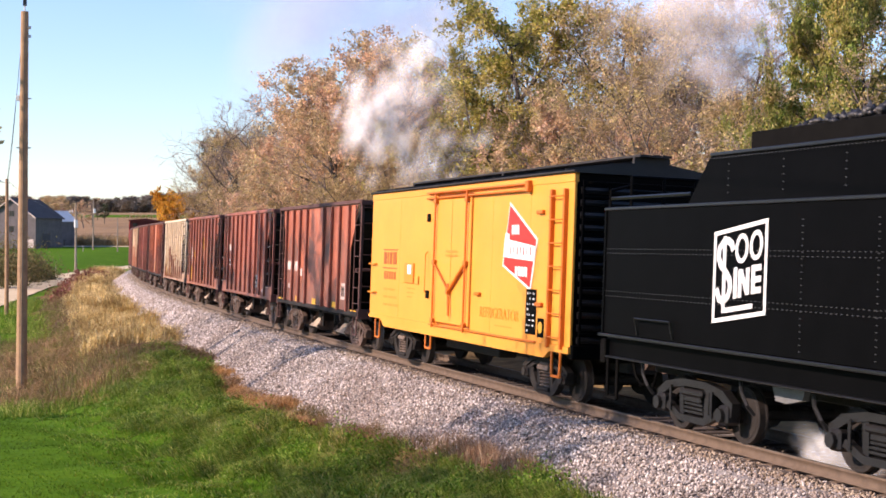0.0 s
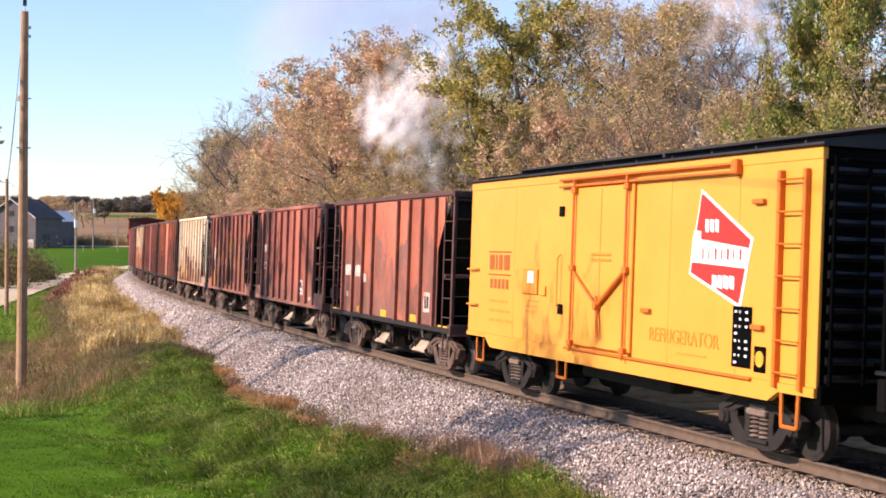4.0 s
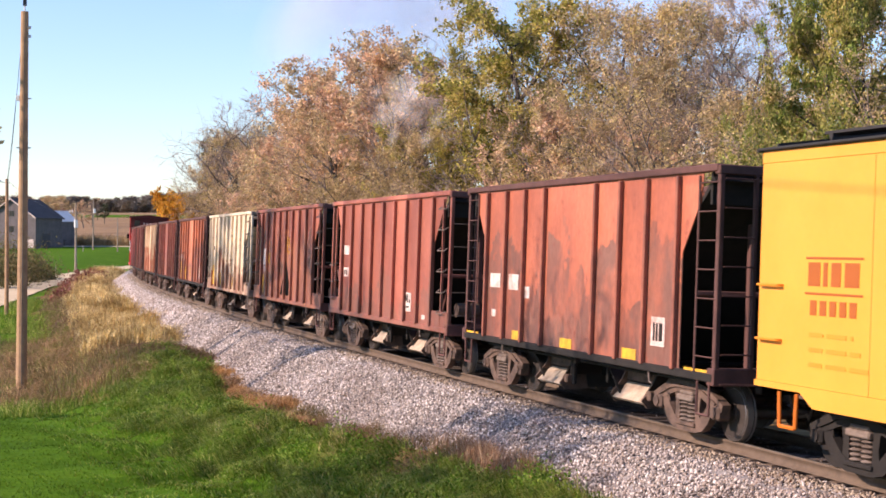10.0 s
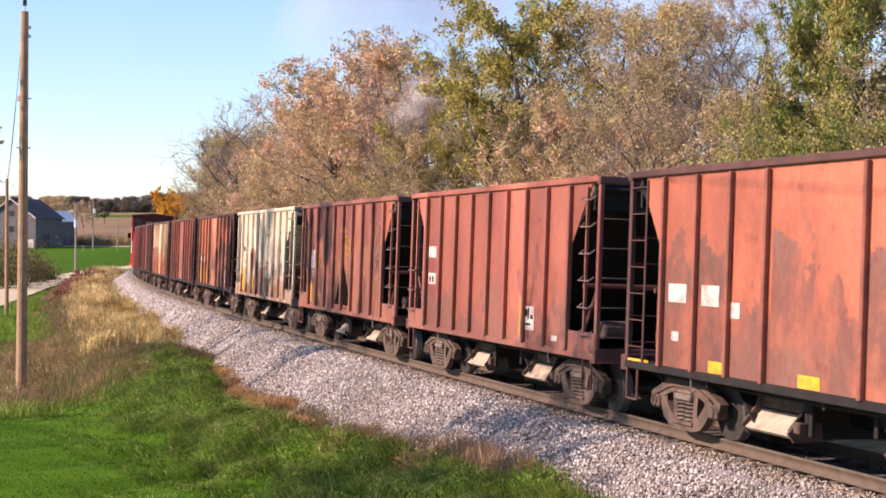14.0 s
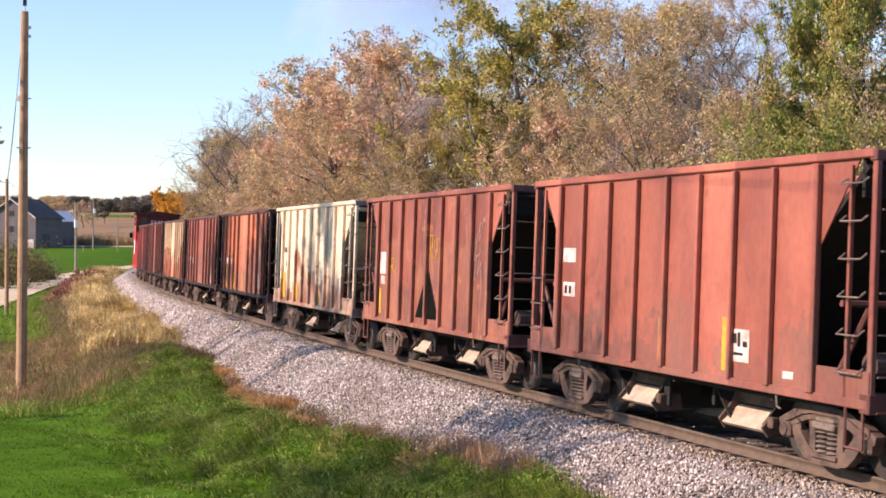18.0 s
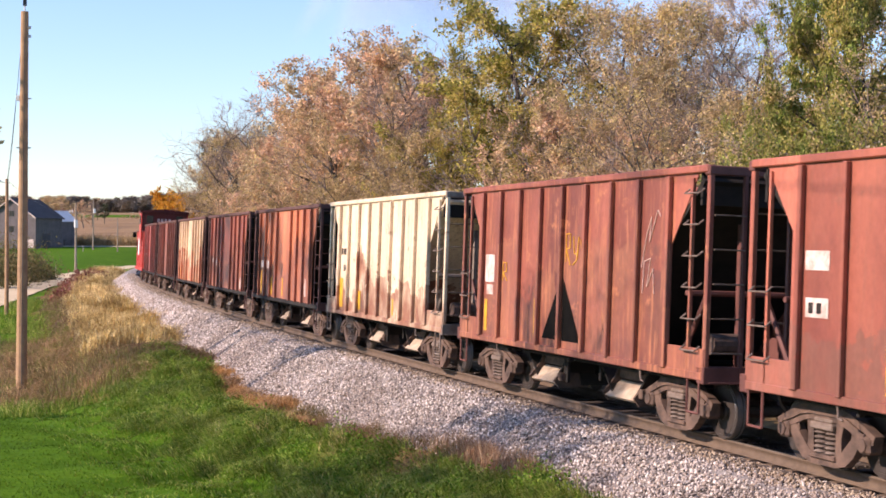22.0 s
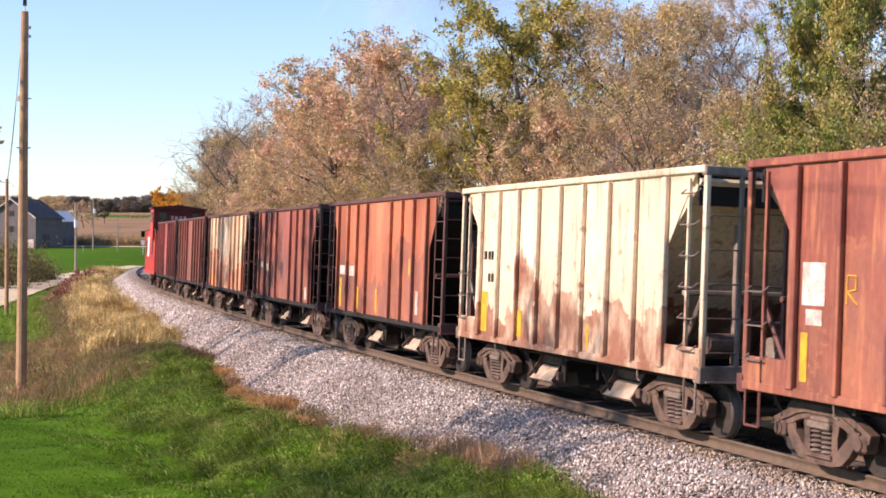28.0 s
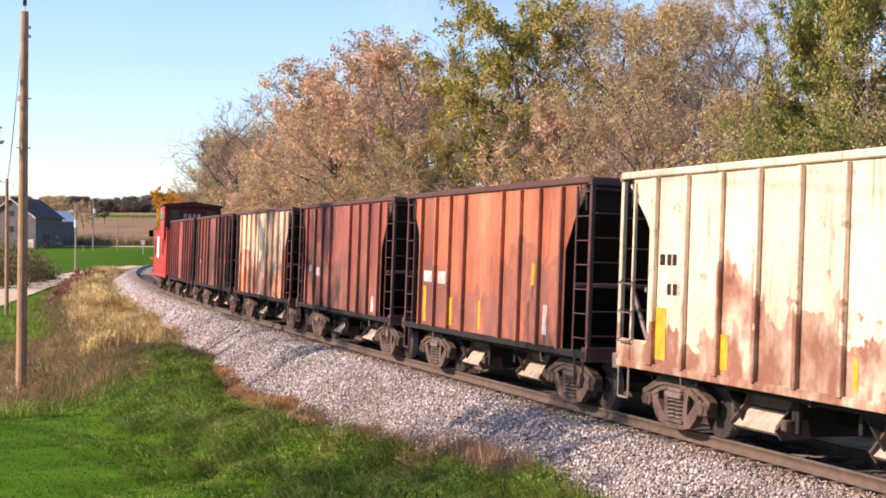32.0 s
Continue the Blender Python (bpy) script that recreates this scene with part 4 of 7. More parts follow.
    for kind, px, depth, top in (("bare", 28, 360, 338), ("olive_a", 85, 390, 347), ("rust_a", 100, 400, 349), ("olive_b", 118, 410, 352), ("bare", 66, 370, 345), ("rust_b", 148, 470, 356), ("bare", 163, 480, 352), ("pine", 185, 520, 362), ("olive_b", -6, 340, 344), ("pine", 172, 560, 372)):
        put(kind, px, depth, top, rng.uniform(0, 360), 1.15)


forest()


def far_woods():
    """Low bushes by the road."""
    rng = np.random.default_rng(21)

    def clumps(name, label, spots, mat, size):
        pos = np.concatenate([np.array([x, y, z]) + rng.normal(0, 1, (k, 3)) * np.array([w, w, h]) for x, y, z, w, h, k in spots])
        ob = new(name, leaf_mesh(name, pos, size, rng, mat))
        tagged(ob, label, "woodland", kind="stuff")
    near = []
    for px, d, w, h in ((2, 150, 4.0, 3.4), (42, 160, 3.0, 2.6), (26, 175, 3.4, 3.2), (-30, 140, 4.0, 3.4), (66, 170, 2.2, 1.5)):
        x = at_view(px, d)
        near.append((x, d, height(x, d) + h * 0.4, w * 0.5, h * 0.45, 6500))
    clumps("roadside_bushes", "dark green bushes on the far side of the road", near, L_HEDGE, 0.10)
    red = []
    for px, d in ((128, 112), (143, 118), (158, 125), (120, 106), (138, 122)):
        x = at_view(px, d)
        red.append((x, d, height(x, d) + 0.4, 0.65, 0.26, 1200))
    clumps("maroon_bush", "low maroon leaved bushes between road and bank", red, L_MAROON, 0.10)


far_woods()

# ---- rolling stock: x forwards, the lawn side at negative y ----
WHEEL_R = 0.42
WHEELS = []


def mesh_of(name, bm, mat):
    ob = part(name, bm, mat)
    me = ob.data
    bpy.data.objects.remove(ob)
    return me


def wheelset_mesh(steel, tread):
    bm = bmesh.new()
    rod(bm, (0, -0.95, 0), (0, 0.95, 0), 0.08, 10)
    for s in (-1, 1):
        def ring(y0, r0, y1, r1, n=28):
            rod(bm, (0, s * y0, 0), (0, s * y1, 0), r0, n, r1)
        ring(0.69, WHEEL_R + 0.025, 0.72, WHEEL_R + 0.02)
        ring(0.72, WHEEL_R, 0.815, WHEEL_R - 0.004)
        ring(0.815, WHEEL_R - 0.06, 0.822, WHEEL_R - 0.065)
        ring(0.80, 0.15, 0.86, 0.12, 16)
        for k in range(3):
            a = 2.094 * k
            rod(bm, (0.075 * math.cos(a), s * 0.955, 0.075 * math.sin(a)), (0.075 * math.cos(a), s * 0.975, 0.075 * math.sin(a)), 0.018, 6)
        ring(0.95, 0.11, 0.962, 0.10, 12)
    me = mesh_of("wheelset", bm, steel)
    me.materials.append(tread)
    for p in me.polygons:
        c = p.center
        if math.hypot(c.x, c.z) > WHEEL_R - 0.07 and abs(c.y) < 0.83:
            p.material_index = 1 if abs(p.normal.y) < 0.5 or abs(c.y) > 0.80 else 0
    return me


ME_WHEELSET = wheelset_mesh(M_WHEEL, M_TREAD)
ME_WHEELSET_DARK = wheelset_mesh(M_GRIME_SHADE, M_WHEEL)


def member(bm, points, widths, y0, y1):
    """A cast member along a bent line in x and z."""
    pts = [Vector(p) for p in points]
    lo, hi = [], []
    for i, p in enumerate(pts):
        d = (pts[min(i + 1, len(pts) - 1)] - pts[max(i - 1, 0)]).normalized()
        nrm = Vector((-d.y, d.x)) * widths[i] / 2
        lo.append(p - nrm)
        hi.append(p + nrm)
    for k in range(len(pts) - 1):
        plate(bm, [tuple(lo[k]), tuple(lo[k + 1]), tuple(hi[k + 1]), tuple(hi[k])], y0, y1)
    return bm


def side_frame_mesh(mat, half=0.89):
    bm = bmesh.new()
    h = half
    arch = [(-h - .17, .49), (-h, .54), (-h + .18, .60), (-.50, .68), (-.30, .715), (.30, .715), (.50, .68), (h - .18, .60), (h, .54), (h + .17, .49)]
    member(bm, arch, (.12, .17, .20, .21, .19, .19, .21, .20, .17, .12), -1.11, -.97)
    sag = [(-h + .17, .54), (-h + .21, .43), (-.56, .29), (-.43, .18), (-.26, .125), (.26, .125), (.43, .18), (.56, .29), (h - .21, .43), (h - .17, .54)]
    member(bm, sag, (.12, .17, .20, .19, .15, .15, .19, .20, .17, .12), -1.10, -.98)
    member(bm, arch[1:-1], (.04,) * 8, -1.14, -1.11)
    for s in (-1, 1):
        member(bm, [(s * .31, .15), (s * .30, .40), (s * .33, .68)], (.16, .12, .16), -1.09, -.95)
        box(bm, s * h - .12, s * h + .12, -1.15, -.92, .31, .53, .035)
        rod(bm, (s * h, -1.17, .42), (s * h, -1.14, .42), .085, 10)
        box(bm, s * h - .15, s * h + .15, -1.08, -.96, .50, .56, .015)
        rod(bm, (s * .62, -1.08, .62), (s * .58, -1.08, .36), .022, 6)
    box(bm, -.28, .28, -1.14, -.95, .13, .19, .012)
    return mesh_of("side_frame", bm, mat)


def pedestal_frame_mesh(mat, half=0.95):
    """An arched pedestal frame with an equaliser bar, as under an old tender."""
    bm = bmesh.new()
    arch = [(-1.12, .40), (-1.14, .60), (-.86, .76), (-.35, .84), (.35, .84), (.86, .76), (1.14, .60), (1.12, .40), (1.0, .40), (.98, .54), (.74, .66), (.30, .73), (-.30, .73), (-.74, .66), (-.98, .54), (-1.0, .40)]
    plate(bm, arch, -1.14, -1.0)
    plate(bm, [(-.80, .36), (-.74, .46), (-.35, .30), (.35, .30), (.74, .46), (.80, .36), (.38, .20), (-.38, .20)], -1.16, -1.06)
    for s in (-1, 1):
        box(bm, s * half - .13, s * half + .13, -1.2, -.94, .28, .56, .04)
        rod(bm, (s * half, -1.26, .42), (s * half, -1.18, .42), .10, 10)
        plate(bm, [(s * .30, .24), (s * .42, .24), (s * .46, .76), (s * .32, .76)], -1.12, -.98)
        plate(bm, [(s * .60, .18), (s * .68, .18), (s * .64, .70), (s * .56, .70)], -.92, -.84)
        rod(bm, (s * .62, -1.18, .34), (s * .62, -1.18, .72), .025, 6)
    for z in (.34, .40, .46, .52, .58):
        box(bm, -.30 + (z - .3) * .2, .30 - (z - .3) * .2, -1.13, -.99, z, z + .035)
    box(bm, -.34, .34, -1.2, -1.0, .60, .70, .03)
    return mesh_of("side_frame", bm, mat)


def spring_mesh(mat):
    """One upright coil, turned in one piece."""
    bm, n = bmesh.new(), 12
    prof = [(.04, .19)]
    for i in range(5):
        z = .20 + .062 * i
        prof += [(.085, z), (.108, z + .017), (.085, z + .034), (.035, z + .048)]
    rings = [[bm.verts.new((r * math.cos(2 * math.pi * k / n), -1.04 + r * math.sin(2 * math.pi * k / n), z)) for k in range(n)] for r, z in prof]
    for lo, hi in zip(rings, rings[1:]):
        for k in range(n):
            bm.faces.new((lo[k], lo[(k + 1) % n], hi[(k + 1) % n], hi[k]))
    bm.faces.new(rings[0][::-1])
    bm.faces.new(rings[-1])
    return mesh_of("spring", bm, mat)


def spring_cap_mesh(mat):
    bm = boxed(-.25, .25, -1.16, -.98, .505, .60, .02)
    box(bm, -.20, .20, -1.13, -1.0, .60, .655, .015)
    return mesh_of("spring_cap", bm, mat)


def bolster_mesh(mat):
    bm = boxed(-.2, .2, -1.12, 1.12, .48, .66, .03)
    box(bm, -.35, .35, -.3, .3, .6, .8, .03)
    for s in (-1, 1):
        box(bm, s * .52 - .05, s * .52 + .05, -.85, .85, .28, .42, .02)
        for y in (-.76, .76):
            box(bm, s * .45 - .05, s * .45 + .06, y - .05, y + .05, .25, .6, .02)
    return mesh_of("truck", bm, mat)


KITS = {}


def truck(parent, x, kind="rust", half=0.89):
    if kind not in KITS:
        mat = {"rust": M_TRUCK, "dark": M_GRIME_SHADE, "black": M_TRUCK_BLACK}[kind]
        KITS[kind] = (bolster_mesh(mat), side_frame_mesh(mat, half) if kind != "black" else pedestal_frame_mesh(mat, half), spring_mesh(mat if kind == "black" else M_SPRING), spring_cap_mesh(mat if kind == "black" else M_SPRING))
    bolster, frame_, spring, cap = KITS[kind]
    t = share("truck", bolster, pose(x, 0, 0), parent)
    for turn in (0, 180):
        share("side_frame", frame_, pose(0, 0, 0, 0, 0, turn), t)
        for cx in (-.12, .12):
            share("spring", spring, pose(0, 0, 0, 0, 0, turn) @ pose(cx, 0, 0), t)
        share("spring_cap", cap, pose(0, 0, 0, 0, 0, turn), t)
    for s in (-1, 1):
        WHEELS.append((share("wheelset", ME_WHEELSET if kind == "rust" else ME_WHEELSET_DARK, pose(s * half, 0, WHEEL_R), t), s * half))
    return t


def coupler(parent, x, s):
    bm = boxed(x - .45 * (s > 0), x + .45 * (s < 0), -.09, .09, .78, .96, .02)
    plate(bm, [(x, .70), (x + s * .16, .70), (x + s * .26, .78), (x + s * .26, 1.0), (x, 1.0)], -.15, .15)
    part("coupler", bm, M_TRUCK, parent)
    part("air_hose", rods([(x, -.3, .82), (x + s * .12, -.3, .6), (x + s * .26, -.26, .45), (x + s * .4, -.2, .5)], .025), M_BLACK_ROUGH, parent)


def lettering(word, size, mat, parent, x, y, z, name="lettering", label=""):
    cu = bpy.data.curves.new(name, "FONT")
    cu.body, cu.size, cu.extrude = word, size, 0.004
    ob = new(name, cu)
    bpy.context.view_layer.update()
    me = bpy.data.meshes.new_from_object(ob.evaluated_get(bpy.context.evaluated_depsgraph_get()))
    bpy.data.objects.remove(ob)
    me.materials.clear()
    me.materials.append(mat)
    o = new(name, me)
    o.parent = parent
    o.matrix_basis = pose(x, y, z, 90, 0, 0)
    if label:
        tagged(o, label)
    return o


# ---- open hopper car ----
TOP, LEN = 4.0, 5.18


def hopper(label, paint, trim, style, marks=(), ribs=None):
    car = thing("hopper_car", label, "freight car", "hopper cars of the train")
    side_y = 1.42
    outline = [(-4.85, TOP - .08), (4.85, TOP - .08), (4.05, 2.85), (4.05, 1.0), (-4.05, 1.0), (-4.05, 2.85)]
    if style == "a":
        outline = [(-4.7, TOP - .08), (4.7, TOP - .08), (4.62, 3.5), (4.12, 2.75), (4.12, 1.0), (-4.12, 1.0), (-4.12, 2.75), (-4.62, 3.5)]
    for s in (-1, 1):
        part("side_sheet", plate(bmesh.new(), outline, s * side_y, s * (side_y - .02)), paint, car)
        top = boxed(-LEN, LEN, s * side_y - .06, s * side_y + .07, TOP - .08, TOP + .03, .015)
        part("top_chord", top, trim if style == "a" else paint, car)
        # Style a: the shade along the sill is put into its colour.
        part("side_sill", boxed(-LEN, LEN, s * side_y - .05, s * side_y + .06, .9, 1.02, .012), M_GRIME_SHADE if style == "a" else paint, car)
        xs = (-4.02, -3.0, -2.05, -1.1, 1.1, 2.05, 3.0, 4.02) if style == "a" else [-4.0 + i for i in range(9)]
        for x in xs:
            w = .036 if style == "a" else .045
            edge = abs(x) > 3.9 and style != "a"
            bm = boxed(x - w - .03 * edge, x + w + .03 * edge, s * side_y - .01, s * (side_y + .09), 1.0, TOP - .1, .012)
            part("stake", bm, ribs or (trim if style == "a" else paint), car)
    for s in (-1, 1):
        # floor that slopes from the end to the chutes
        bm = plate(bmesh.new(), [(s * 4.95, TOP - .15), (s * 5.0, TOP - .2), (s * 1.75, .95), (s * 1.7, 1.0)], -1.40, 1.40)
        # End recesses: their shade is put into the near-black sheets and floor.
        part("slope_sheet", bm, P_CREAM if paint is P_CREAM else M_GRIME_SHADE, car)
        part("end_sheet", boxed(s * 4.9 - .03, s * 4.9 + .03, -1.4, 1.4, TOP - .55, TOP - .05), M_GRIME_SHADE, car)
        part("end_top_chord", boxed(s * LEN - .1, s * LEN + .04, -1.46, 1.46, TOP - .12, TOP + .02, .015), trim, car)
        part("end_sill", boxed(s * LEN - .16, s * LEN + .04, -1.46, 1.46, .85, 1.1, .015), trim, car)
        part("end_floor", boxed(s * 4.0 - .01, s * LEN, -1.35, 1.35, .95, 1.0), M_GRIME_SHADE, car)
        for y in (-1.40, 1.40):
            part("corner_post", boxed(s * LEN - .06, s * LEN + .03, y - .04, y + .04, 1.0, TOP - .08, .012), trim if style == "a" else paint, car)
        for y in (-.5, .5):
            part("end_post", boxed(s * 4.55 - .05, s * 4.55 + .05, y - .05, y + .05, 1.0, 3.2, .01), trim, car)
        if style == "b":
            part("brace", rods([(s * 4.2, -1.3, 1.05), (s * 4.95, -1.3, 2.1)], .04), trim, car)
        part("cross_brace", rods([(s * 4.45, -1.35, 2.15), (s * 4.45, 1.35, 2.15)], .045), trim, car)
        coupler(car, s * 5.35, s)
        # ladder at the corner on both sides
        for side in (-1, 1):
            y = side * 1.44
            if style == "a":
                part("ladder_stile", rods([(s * 4.62, y, 1.0), (s * 4.62, y, TOP - .12)], .02, 6), trim, car)
                for k in range(7):
                    z = 1.25 + .42 * k
                    part("rung", rods([(s * 4.62, y, z), (s * LEN, y, z)], .012, 5), trim, car)
            else:
                part("ladder_stile", boxed(s * 4.72 - .025, s * 4.72 + .025, y - .02, y + .03, 1.0, TOP - .15), paint, car)
                for k in range(6):
                    z = 1.32 + .46 * k
                    if s < 0 and k > 2:
                        continue
                    yo = y + side * .09
                    part("rung", rods([(s * 4.62, y, z + .07), (s * 4.62, yo, z), (s * 5.06, yo, z), (s * 5.06, y, z + .07)], .013, 5), M_SPRING, car)
                bm = boxed(min(s * 4.1, s * 5.2), max(s * 4.1, s * 5.2), y - .02, y + .03, 1.0, 1.36, .01)
                part("corner_plate", bm, paint, car)
        for k in range(7 if style == "a" else 5):
            z = 1.3 + (.42 if style == "a" else .5) * k
            part("end_rung", rods([(s * (LEN + .06), -1.36, z), (s * (LEN + .06), -.85, z)], .013, 5), M_SPRING if style == "b" else trim, car)
        part("end_stile", boxed(s * LEN - .02, s * LEN + .05, -.87, -.82, 1.0, TOP - .1), trim, car)
        part("step", rods([(s * 4.75, -1.45, .95), (s * 4.75, -1.45, .42), (s * 5.1, -1.45, .42), (s * 5.1, -1.45, .95)], .02, 5), trim, car)
        part("uncoupling_lever", rods([(s * (LEN + .12), -1.4, .88), (s * (LEN + .12), -.3, .86), (s * (LEN + .2), 0, .95)], .016, 5), trim, car)
    if style == "b":
        part("brake_cylinder", rod(bmesh.new(), (4.65, -1.05, 1.4), (4.65, -.55, 1.4), .16, 14), M_TRUCK, car)
        part("air_tank", rod(bmesh.new(), (4.4, .2, 1.3), (4.4, 1.1, 1.3), .2, 14), trim, car)
    part("brake_wheel", rod(bmesh.new(), (LEN + .10, .75, 3.1), (LEN + .14, .75, 3.1), .28, 16), M_TRUCK, car)
    part("center_sill", boxed(-5.3, 5.3, -.25, .25, .62, .92, .02), M_GRIME_SHADE, car)
    part("brake_rigging", boxed(-.5, .5, -.5, .5, .5, .78, .04), M_BLACK_ROUGH, car)
    for x in (-1.65, 1.65):
        bm = bmesh.new()
        for s in (-1, 1):
            plate(bm, [(x + s * 1.15, .98), (x + s * .45, .35), (x + s * .40, .35), (x + s * 1.1, .98)], -.95, .95)
        across(bm, [(-1.2, .98), (1.2, .98), (.58, .66), (.5, .26), (-.5, .26), (-.58, .66)], x - .62, x + .62)
        # Deepened and near-black: the shade under the car is put into it.
        part("hopper_bottom", bm, M_GRIME_SHADE, car)
        for s in (-1, 1):
            out = [(s * .68, .52), (s * .73, .56), (s * 1.02, .30), (s * .96, .26)]
            part("chute_door", across(bmesh.new(), out, x - .56, x + .56), M_CHUTE, car, "dusty pale sloping chute door")
            for e in (-.585, .585):
                part("chute_cheek", across(bmesh.new(), [(s * .35, .82), (s * .78, .76), (s * .84, .60), (s * 1.06, .34), (s * .96, .21), (s * .35, .24)], x + e - .022, x + e + .022), M_TRUCK, car)
            part("chute_hood", across(bmesh.new(), [(s * .3, .93), (s * .74, .80), (s * .76, .60), (s * .66, .56), (s * .3, .8)], x - .56, x + .56), M_TRUCK, car)
            part("hood_lip", boxed(x - .57, x + .57, min(s * .72, s * .82), max(s * .72, s * .82), .76, .84, .012), M_CHUTE_LIP, car, "dusty grey lip of the chute hood")
            part("chute_latch", boxed(x + .56, x + .72, min(s * .86, s * .98), max(s * .86, s * .98), .34, .50, .02), M_TRUCK, car)
    # Shaft and levers take the same near-black, as shade under the car.
    for s in (-1, 1):
        part("operating_shaft", rods([(-2.6, s * .95, .78), (2.6, s * .95, .78)], .02), M_GRIME_SHADE, car)
        for x in (-.75, .75):
            part("lever", boxed(x - .04, x + .04, s * .95 - .03, s * .95 + .03, .5, .95, .01), M_GRIME_SHADE, car)
    part("train_pipe", rods([(-4.3, -1.22, .84), (-2.9, -1.22, .84), (-2.8, -1.0, .80), (2.8, -1.0, .80), (2.9, -1.22, .84), (4.3, -1.22, .84)], .022, 6), M_GRIME_SHADE, car)
    for x in (-2.85, 0.1, 2.85):
        part("pipe_bracket", boxed(x - .03, x + .03, -1.3, -1.2, .78, .92, .008), M_GRIME_SHADE, car)
    for x in (-3.1, 3.15):
        part("release_rod", rods([(x, -1.42, .9), (x + .03, -1.42, .74), (x + .12, -1.42, .72)], .014, 5), M_SPRING, car)
    part("brake_lever", boxed(-.7, -.62, -.98, -.92, .34, .86, .01), M_GRIME_SHADE, car)
    for x in (-3.83, 3.83):
        truck(car, x)
    for kind, x0, x1, z0, z1 in marks:
        mat = {"white": M_OLDWHITE, "yellow": M_MARK, "dark": M_BLACK_ROUGH, "ink": M_GRIME_SHADE}[kind]
        y = -side_y - .005
        if kind == "ink":
            part("stencil_ink", boxed(x0, x1, y - .008, y - .003, z0, z1), M_GRIME_SHADE, car, "small dark stencilled block")
        elif kind == "dark" and abs(x1 - x0) < .2:
            part("stencil", boxed(x0, x1, y - .004, y + .002, z0, z1), M_GRIME_SHADE, car, "small dark stencilled bar")
        elif kind == "dark":
            # Flat plate on the side; the opening's inner shade is put into its black.
            bm = plate(bmesh.new(), [(x0, z0), (x1, z0), (x0, z1)], y, y + .006)
            part("opening", bm, mat, car, "black plate with a triangular opening's shade in its colour")
        else:
            part("stencil", boxed(x0, x1, y - .004, y + .002, z0, z1), mat, car, "worn %s painted patch" % kind)
    return car


P_SALMON = mat_paint("salmon_red_paint", (0.60, 0.17, 0.095), (0.24, 0.115, 0.085), (0.20, 0.045, 0.028), 1, 2.45, 0.3, (0.66, 0.20, 0.11))
P_RED = mat_paint("faded_red_paint", (0.43, 0.115, 0.082), (0.28, 0.11, 0.08), (0.22, 0.085, 0.055), 2, 1.7, 0.4, (0.50, 0.155, 0.095))
P_BROWN = mat_paint("red_brown_paint", (0.29, 0.08, 0.058), (0.20, 0.072, 0.057), (0.50, 0.19, 0.09), 3, 2.4, 0.8, (0.43, 0.13, 0.085))
P_CREAM = mat_paint("rusted_cream_paint", (0.89, 0.70, 0.49), (0.34, 0.15, 0.09), (0.20, 0.075, 0.045), 4, 1.95, 0.6, (0.91, 0.75, 0.54), 0.3)
P_ORANGE = mat_paint("orange_red_paint", (0.46, 0.125, 0.065), (0.27, 0.10, 0.07), (0.18, 0.06, 0.04), 5, 2.3, 0.8, (0.62, 0.21, 0.10))
P_DARK = mat_paint("dark_oxide_paint", (0.29, 0.07, 0.052), (0.17, 0.055, 0.045), (0.46, 0.17, 0.09), 6, 2.4, 0.9, (0.40, 0.11, 0.075))
P_TAN = mat_paint("peeling_tan_paint", (0.80, 0.56, 0.34), (0.54, 0.19, 0.095), (0.44, 0.12, 0.055), 7, 2.2, 0.95, (0.88, 0.70, 0.48), 0.6)
P_DULL = mat_paint("dull_red_paint", (0.34, 0.075, 0.06), (0.22, 0.06, 0.05), (0.17, 0.05, 0.04), 9, 2.0, 0.5)
P_OXIDE = mat_paint("oxide_paint", (0.29, 0.08, 0.055), (0.15, 0.055, 0.045), (0.34, 0.11, 0.05), 8, 2.5, 0.6)
T_DARK = mat_plain("dark_brown_trim", (0.115, 0.05, 0.042), 0.4, 3.0, 0.75)
T_RIB = mat_plain("brown_red_ribs", (0.34, 0.11, 0.07), 0.45, 3.0, 0.75, c2=(0.18, 0.066, 0.048))
T_RED = mat_plain("red_brown_trim", (0.15, 0.055, 0.045), 0.4, 3.0, 0.7)
T_GREY = mat_plain("rusty_cream_trim", (0.24, 0.20, 0.17), 0.5, 3.0, 0.7, c2=(0.10, 0.06, 0.045))


